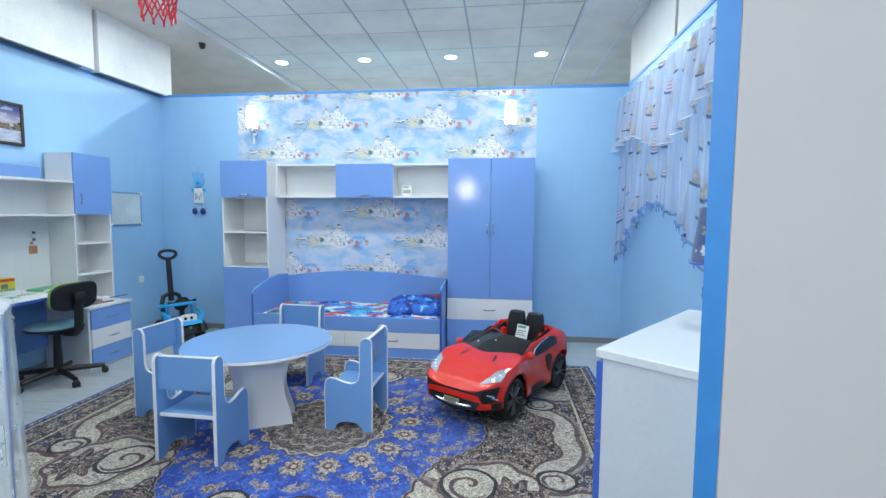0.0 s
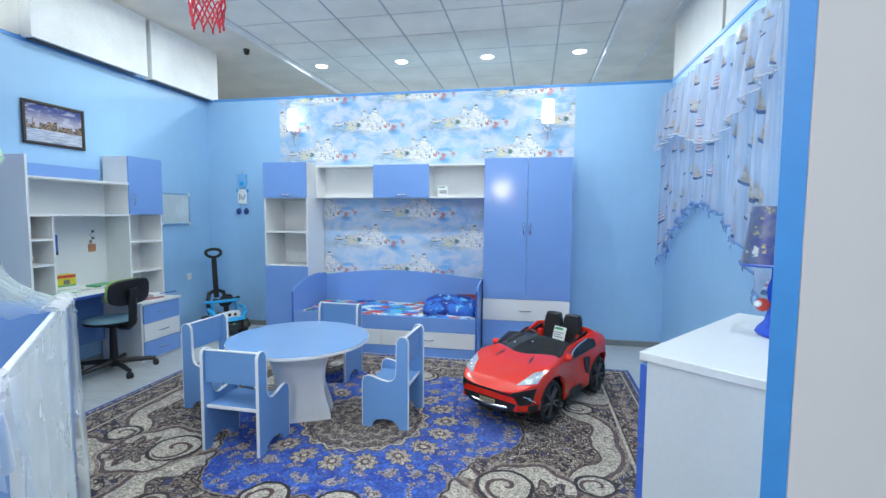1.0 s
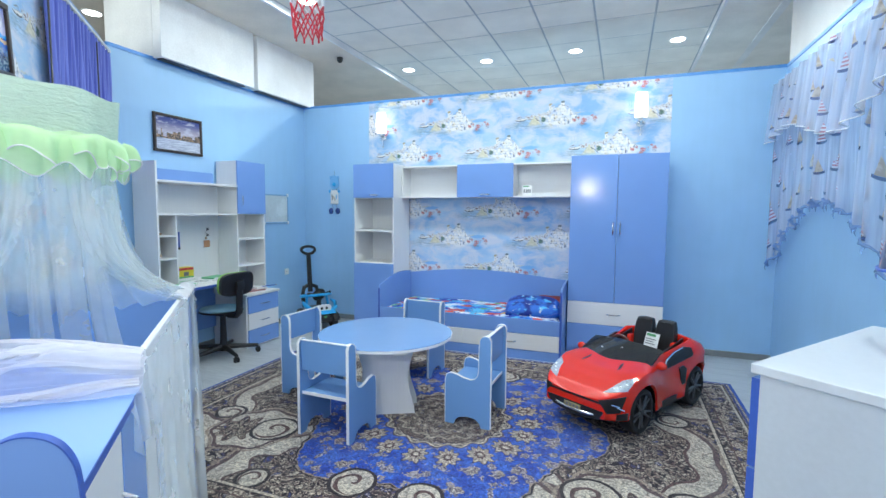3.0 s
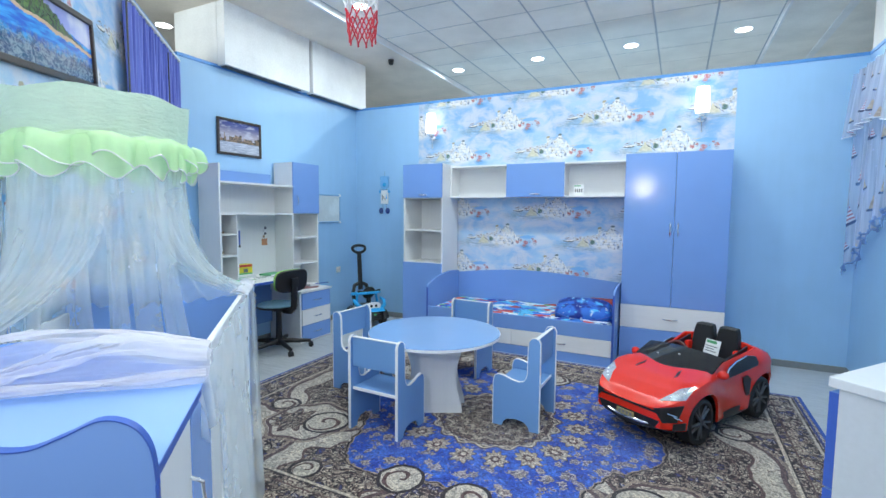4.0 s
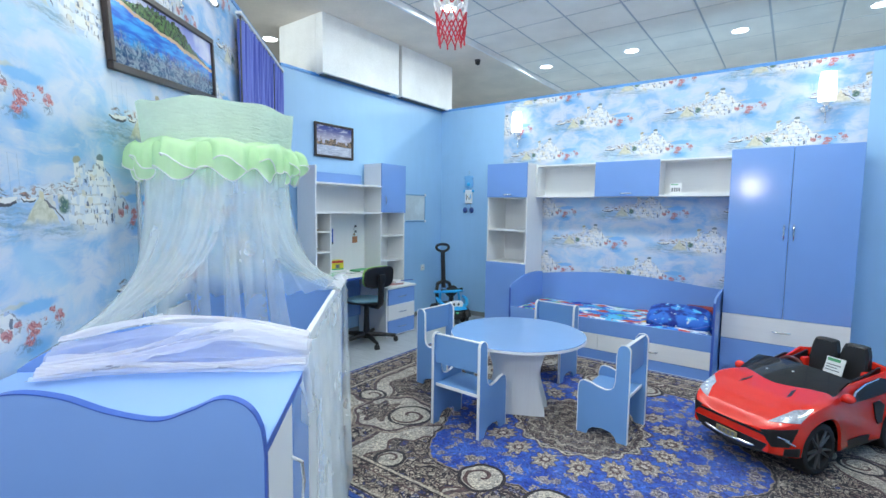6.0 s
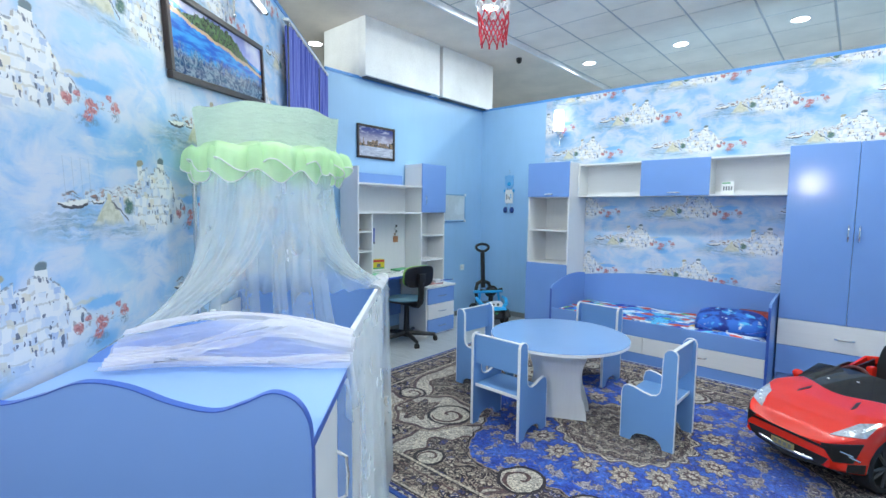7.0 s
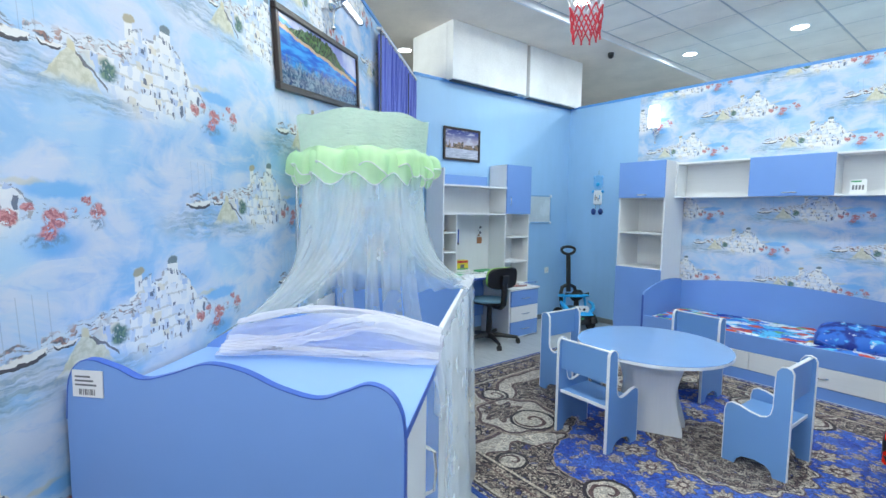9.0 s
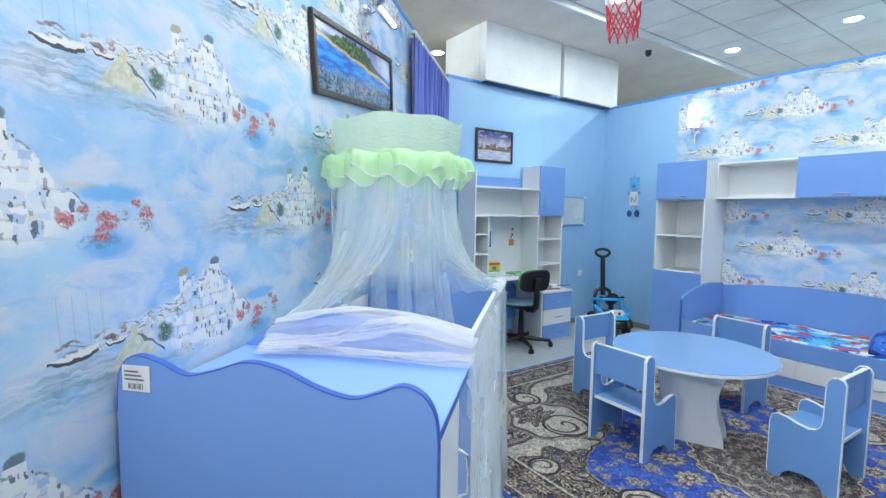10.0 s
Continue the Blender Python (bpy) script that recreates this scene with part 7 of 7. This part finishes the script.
def blue_curtain():
    t = thing("blue_curtain", PAPERED, "pleated deep blue curtain hanging on the papered wall", "curtain")
    g = Graph("blue_curtain_cloth")
    co = g.coords()
    st = g.noise(g.vec("MULTIPLY", co, (40.0, 40.0, 0.6)), 1.0, 3)
    g.bump(g.noise(co, 260.0, 2), 0.15, 0.001)
    cloth = g.set(Base_Color=g.mix(g.ramp(st, 0.3, 0.7), (0.07, 0.10, 0.50), (0.20, 0.26, 0.72)), Roughness=0.7, Sheen_Weight=0.3)
    for a, b, nf in ((0.02, 0.46, 9), (0.47, 1.36, 17)):
        def place(u, v, a=a, b=b, nf=nf):
            s_ = a + (b - a) * u
            return (s_, 0.055 + 0.022 * math.sin(2 * math.pi * nf * u) + 0.006 * math.sin(5 * v + 30 * u), 2.845 - (2.845 - 1.90) * v)
        bm = B()
        grid(bm, nf * 10 + 1, 8, place)
        part("drape", bm, cloth, t, "pleated blue cloth", "all")
    part("rail", bx(-0.02, 0.03, 2.862, 1.40, 0.075, 2.885, bevel=0.004), M_BOX, t, "white curtain rail")
    for i in range(16):
        s_ = 0.04 + 1.32 * i / 15
        part("glider", ball(B(), (s_, 0.062, 2.853), 0.013, 0.7, 1, 1), M_CHROME, t)
    part("pull_rod", cyl(B(), (1.375, 0.06, 1.85), (1.375, 0.06, 2.86), 0.006, n=8), M_DARKGREY, t, "dark pull rod")
    part("pull_rod", cyl(B(), (0.465, 0.085, 1.85), (0.465, 0.085, 2.80), 0.005, n=8), M_DARKGREY, t, "dark pull rod")


blue_curtain()

# ---- bedding ----


def bedding_print(name):
    g = Graph(name)
    co = g.coords()
    v = g.voronoi(g.vec("MULTIPLY", g.vec("ADD", co, g.vec("MULTIPLY", g.noise(co, 9.0, 3, out="Color"), (0.12, 0.12, 0.0))), (1.0, 1.5, 1.0)), 9.0, "Color", random=1.0)
    r, gg, b = g.xyz(v)
    c = g.mix(g.math("GREATER_THAN", r, 0.30), (0.01, 0.05, 0.38), (0.04, 0.22, 0.72))
    c = g.mix(g.math("GREATER_THAN", gg, 0.56), c, (0.10, 0.52, 0.82))
    c = g.mix(g.math("GREATER_THAN", b, 0.70), c, (0.72, 0.80, 0.86))
    c = g.mix(g.math("GREATER_THAN", r, 0.82), c, (0.66, 0.08, 0.05))
    c = g.mix(g.math("LESS_THAN", gg, 0.06), c, (0.75, 0.45, 0.05))
    c = g.mix(g.math("LESS_THAN", b, 0.04), c, (0.14, 0.40, 0.20))
    c = g.mix(g.ramp(g.noise(co, 30.0, 4, 0.7), 0.55, 0.62), c, (0.02, 0.05, 0.30))
    g.bump(g.noise(co, 22.0, 4), 0.4, 0.01)
    return g.set(Base_Color=c, Roughness=0.8)


M_BEDDING = bedding_print("bright_car_print_cotton")


def pillow_print(name):
    g = Graph(name)
    co = g.coords()
    n = g.noise(co, 7.0, 3)
    c = g.mix(g.ramp(n, 0.42, 0.55), (0.010, 0.030, 0.25), (0.030, 0.16, 0.62))
    c = g.mix(g.ramp(g.noise(g.vec("ADD", co, (4, 2, 1)), 11.0, 3), 0.58, 0.64), c, (0.10, 0.48, 0.80))
    c = g.mix(g.ramp(g.noise(g.vec("ADD", co, (1, 7, 3)), 16.0, 3), 0.64, 0.68), c, (0.60, 0.68, 0.76))
    g.bump(g.noise(co, 15.0, 4), 0.3, 0.01)
    return g.set(Base_Color=c, Roughness=0.7)


def bedding():
    def top(u, v):
        x, y = 1.685 + 1.995 * u, -0.855 + 0.815 * v
        edge = min(u, 1 - u, v, 1 - v)
        z = 0.340 + 0.070 * min(1, edge / 0.035) ** 0.5 + 0.010 * noise.noise((x * 6, y * 7, 0.3)) + 0.006 * math.sin(9 * x + 4 * y)
        return (x, y, z)
    t = thing("mattress", pose(0, 0, 0), "low mattress under a bright printed blanket on the bed", "mattress")
    part("core", bx(1.70, -0.845, 0.262, 3.67, -0.05, 0.355, bevel=0.03, segments=2), M_PAPERWHITE, t, "", True)
    part("blanket", grid(B(), 90, 40, top), M_BEDDING, t, "blue, red and white printed blanket", "all")
    p = thing("pillow", pose(3.36, -0.50, 0.412, 12, 0, 6), "dark blue printed pillow lying on the bed", "pillow")
    def pil(sign):
        def f(u, v):
            a, b = 2 * u - 1, 2 * v - 1
            k = max(0.0, (1 - a ** 4) * (1 - b ** 4)) ** 0.5
            return (0.29 * a * (1 - 0.06 * b * b), 0.22 * b * (1 - 0.06 * a * a), 0.045 + sign * (0.105 if sign > 0 else 0.05) * k + 0.008 * noise.noise((a * 3, b * 3, sign)) * k)
        return f
    bm = B()
    grid(bm, 22, 18, pil(1))
    grid(bm, 22, 18, pil(-1))
    bmesh.ops.remove_doubles(bm, verts=bm.verts, dist=0.0005)
    part("case", bm, pillow_print("dark_blue_car_print"), p, "", "all")
    bm = B()
    ring = [pil(1)(0.5 + 0.5 * math.copysign(abs(math.cos(a)) ** 0.3, math.cos(a)), 0.5 + 0.5 * math.copysign(abs(math.sin(a)) ** 0.3, math.sin(a))) for a in [2 * math.pi * i / 60 for i in range(60)]]
    tube(bm, ring, 0.006, 6, closed=True)
    part("piping", bm, M_BLUE_EDGE, p, "dark blue piping", "all")
    p2 = thing("folded_blanket", pose(3.50, -0.22, 0.415), "red and blue folded blanket behind the pillow", "blanket")
    bm = B()
    box(bm, -0.16, -0.12, 0, 0.15, 0.14, 0.13, bevel=0.05, segments=4)
    part("cloth", bm, plain("brick_red_cotton", (0.42, 0.06, 0.05), 0.8, vary=0.2, grain=14, bump=0.4), p2, "", True)


bedding()


def shelf_card():
    t = thing("price_card", pose(3.21, -0.20, 1.690, -8, 0, 0), "white printed price card standing on the bridge shelf", "card")
    part("card", bx(-0.055, 0, 0, 0.055, 0.003, 0.125), M_PAPERWHITE, t)
    part("print_bar", bx(-0.05, -0.001, 0.102, 0.02, 0.0, 0.115), M_GREENINK, t)
    for k in range(4):
        part("print_bar", bx(-0.04 + 0.022 * k, -0.001, 0.035, -0.026 + 0.022 * k, 0.0, 0.075), M_INK, t)


shelf_card()

# ---- above ----


def light_box(name, x0, y0, z0, x1, y1, z1, label):
    t = thing(name, pose(x0, y0, z0), label, "bulkhead")
    part("body", bx(0, 0, 0, 0.655, y1 - y0, z1 - z0), M_BOX, t)
    part("face_board", bx(0.660, -0.002, -0.022, x1 - x0, y1 - y0 + 0.002, z1 - z0, bevel=0.003), M_BOX, t)
    part("bottom_rail", bx(0.67, 0.03, -0.032, x1 - x0 - 0.03, y1 - y0 - 0.12, -0.022), M_DARKGREY, t, "thin dark bottom rail")


light_box("bulkhead", -0.65, -2.27, 2.965, 0.120, -1.075, SOFFIT - 0.001, "white boxed bulkhead above the partition wall")
light_box("bulkhead", -0.65, -1.01, 2.965, 0.120, 0.07, SOFFIT - 0.001, "white boxed bulkhead above the partition wall")
# white boards like the west ones, with shade put into their colour
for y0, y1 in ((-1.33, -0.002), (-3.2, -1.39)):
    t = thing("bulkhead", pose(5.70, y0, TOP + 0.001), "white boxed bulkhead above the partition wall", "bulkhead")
    part("face_board", bx(0, 0, 0, 0.9, y1 - y0, SOFFIT - TOP - 0.015, bevel=0.003), M_BOX_DIM, t)


def downlight(x, y, z):
    t = thing("downlight", pose(x, y, z), "round lit recessed ceiling light", "ceiling light", "ceiling lights")
    bm = B()
    n = 32
    a = [bm.verts.new((0.098 * math.cos(2 * math.pi * j / n), 0.098 * math.sin(2 * math.pi * j / n), -0.001)) for j in range(n)]
    b = [bm.verts.new((0.085 * math.cos(2 * math.pi * j / n), 0.085 * math.sin(2 * math.pi * j / n), -0.010)) for j in range(n)]
    c = [bm.verts.new((0.080 * math.cos(2 * math.pi * j / n), 0.080 * math.sin(2 * math.pi * j / n), -0.002)) for j in range(n)]
    for p, q in ((a, b), (b, c)):
        for j in range(n):
            bm.faces.new((p[j], p[(j + 1) % n], q[(j + 1) % n], q[j]))
    part("rim", bm, M_BOX, t, "white rim", True)
    part("diffuser", cyl(B(), (0, 0, -0.006), (0, 0, -0.002), 0.080, n=32), M_LAMP, t, "glowing round diffuser", True)


# fixtures for the visible row and for the added unseen rows
for ly in LAMP_Y:
    for lx in LAMP_X:
        downlight(lx, ly, CEIL - 0.012)
downlight(-1.06, -2.12, SOFFIT)


def hoop():
    t = thing("basketball_net", pose(2.48, -3.20, 2.845), "red and white basketball net hanging from a ring under the ceiling", "net")
    R0, R1, H = 0.120, 0.078, 0.33
    part("ring", tube(B(), [(R0 * math.cos(a), R0 * math.sin(a), 0.0) for a in [2 * math.pi * i / 36 for i in range(36)]], 0.008, 8, closed=True), plain("orange_metal", (0.6, 0.12, 0.03), 0.4), t, "orange ring", True)
    m_w, m_r = plain("white_cord", (0.78, 0.78, 0.80), 0.8), plain("red_cord", (0.55, 0.03, 0.05), 0.8)
    K, rows = 10, 6

    def node(i, j):
        f = j / rows
        r = R0 + (R1 - R0) * f ** 0.7 + 0.006 * math.sin(3 * i + j)
        a = 2 * math.pi * (i + 0.5 * (j % 2)) / K
        return (r * math.cos(a), r * math.sin(a), -H * f)
    for j in range(rows):
        for i in range(K):
            for d in (0, 1) if j % 2 else (-1, 0):
                p, q = Vector(node(i, j)), Vector(node(i + d, j + 1))
                mid = (p + q) / 2 + Vector((p.x, p.y, 0)) * -0.04
                part("cord", tube(B(), [p, mid, q], 0.0045, 5), m_r if j < 1 else (m_w if j < 3 else m_r), t)
    for i in range(K):
        p = Vector(node(i, rows))
        part("cord_end", tube(B(), [p, p + Vector((0, 0, -0.02))], 0.006, 5), m_r, t)
    part("hanger", tube(B(), [(R0, 0, 0), (0.03, 0, 0.30), (0, 0, CEIL - 2.882)], 0.004, 6), M_DARKGREY, t)
    part("hanger", tube(B(), [(-R0, 0, 0), (-0.03, 0, 0.30), (0, 0, CEIL - 2.882)], 0.004, 6), M_DARKGREY, t)


hoop()


def ceiling_sensor():
    t = thing("ceiling_camera", pose(0.60, 0.0, SOFFIT), "small black dome camera under the ceiling", "camera")
    part("base", cyl(B(), (0, 0, -0.02), (0, 0, 0), 0.04, n=20), M_DARKGREY, t, "", True)
    part("dome", ball(B(), (0, 0, -0.035), 0.036), M_BLACK, t, "", True)


ceiling_sensor()

# ---- floor boards ----


def floor_boards():
    LB, WB = 1.21, 0.192
    me = {}
    for j in range(-2, 26):
        y = -4.86 + j * WB
        off = (j * 0.437) % LB
        for i in range(-1, 7):
            x0 = -0.6 + i * LB + off
            x1 = x0 + LB
            a, b = max(x0, -0.6), min(x1, 7.0)
            if b - a < 0.05 or y > 0.0:
                continue
            if 1.2 < a and b < 5.0 and -3.75 < y < -1.2:
                continue
            key = round(b - a, 2)
            if key not in me:
                bm = bx(0.0007, 0.0007, -0.012, key - 0.0007, WB - 0.0007, 0.0)
                bmesh.ops.bevel(bm, geom=[e for e in bm.edges if all(v.co.z > -0.001 for v in e.verts)], offset=0.0012, segments=1, affect="EDGES")
                mesh = bpy.data.meshes.new("board")
                bm.to_mesh(mesh)
                bm.free()
                mesh.materials.append(M_FLOOR)
                me[key] = mesh
            o = new("floor_board", me[key])
            o.location = (a, y, 0)
            o.parent = floor


floor_boards()
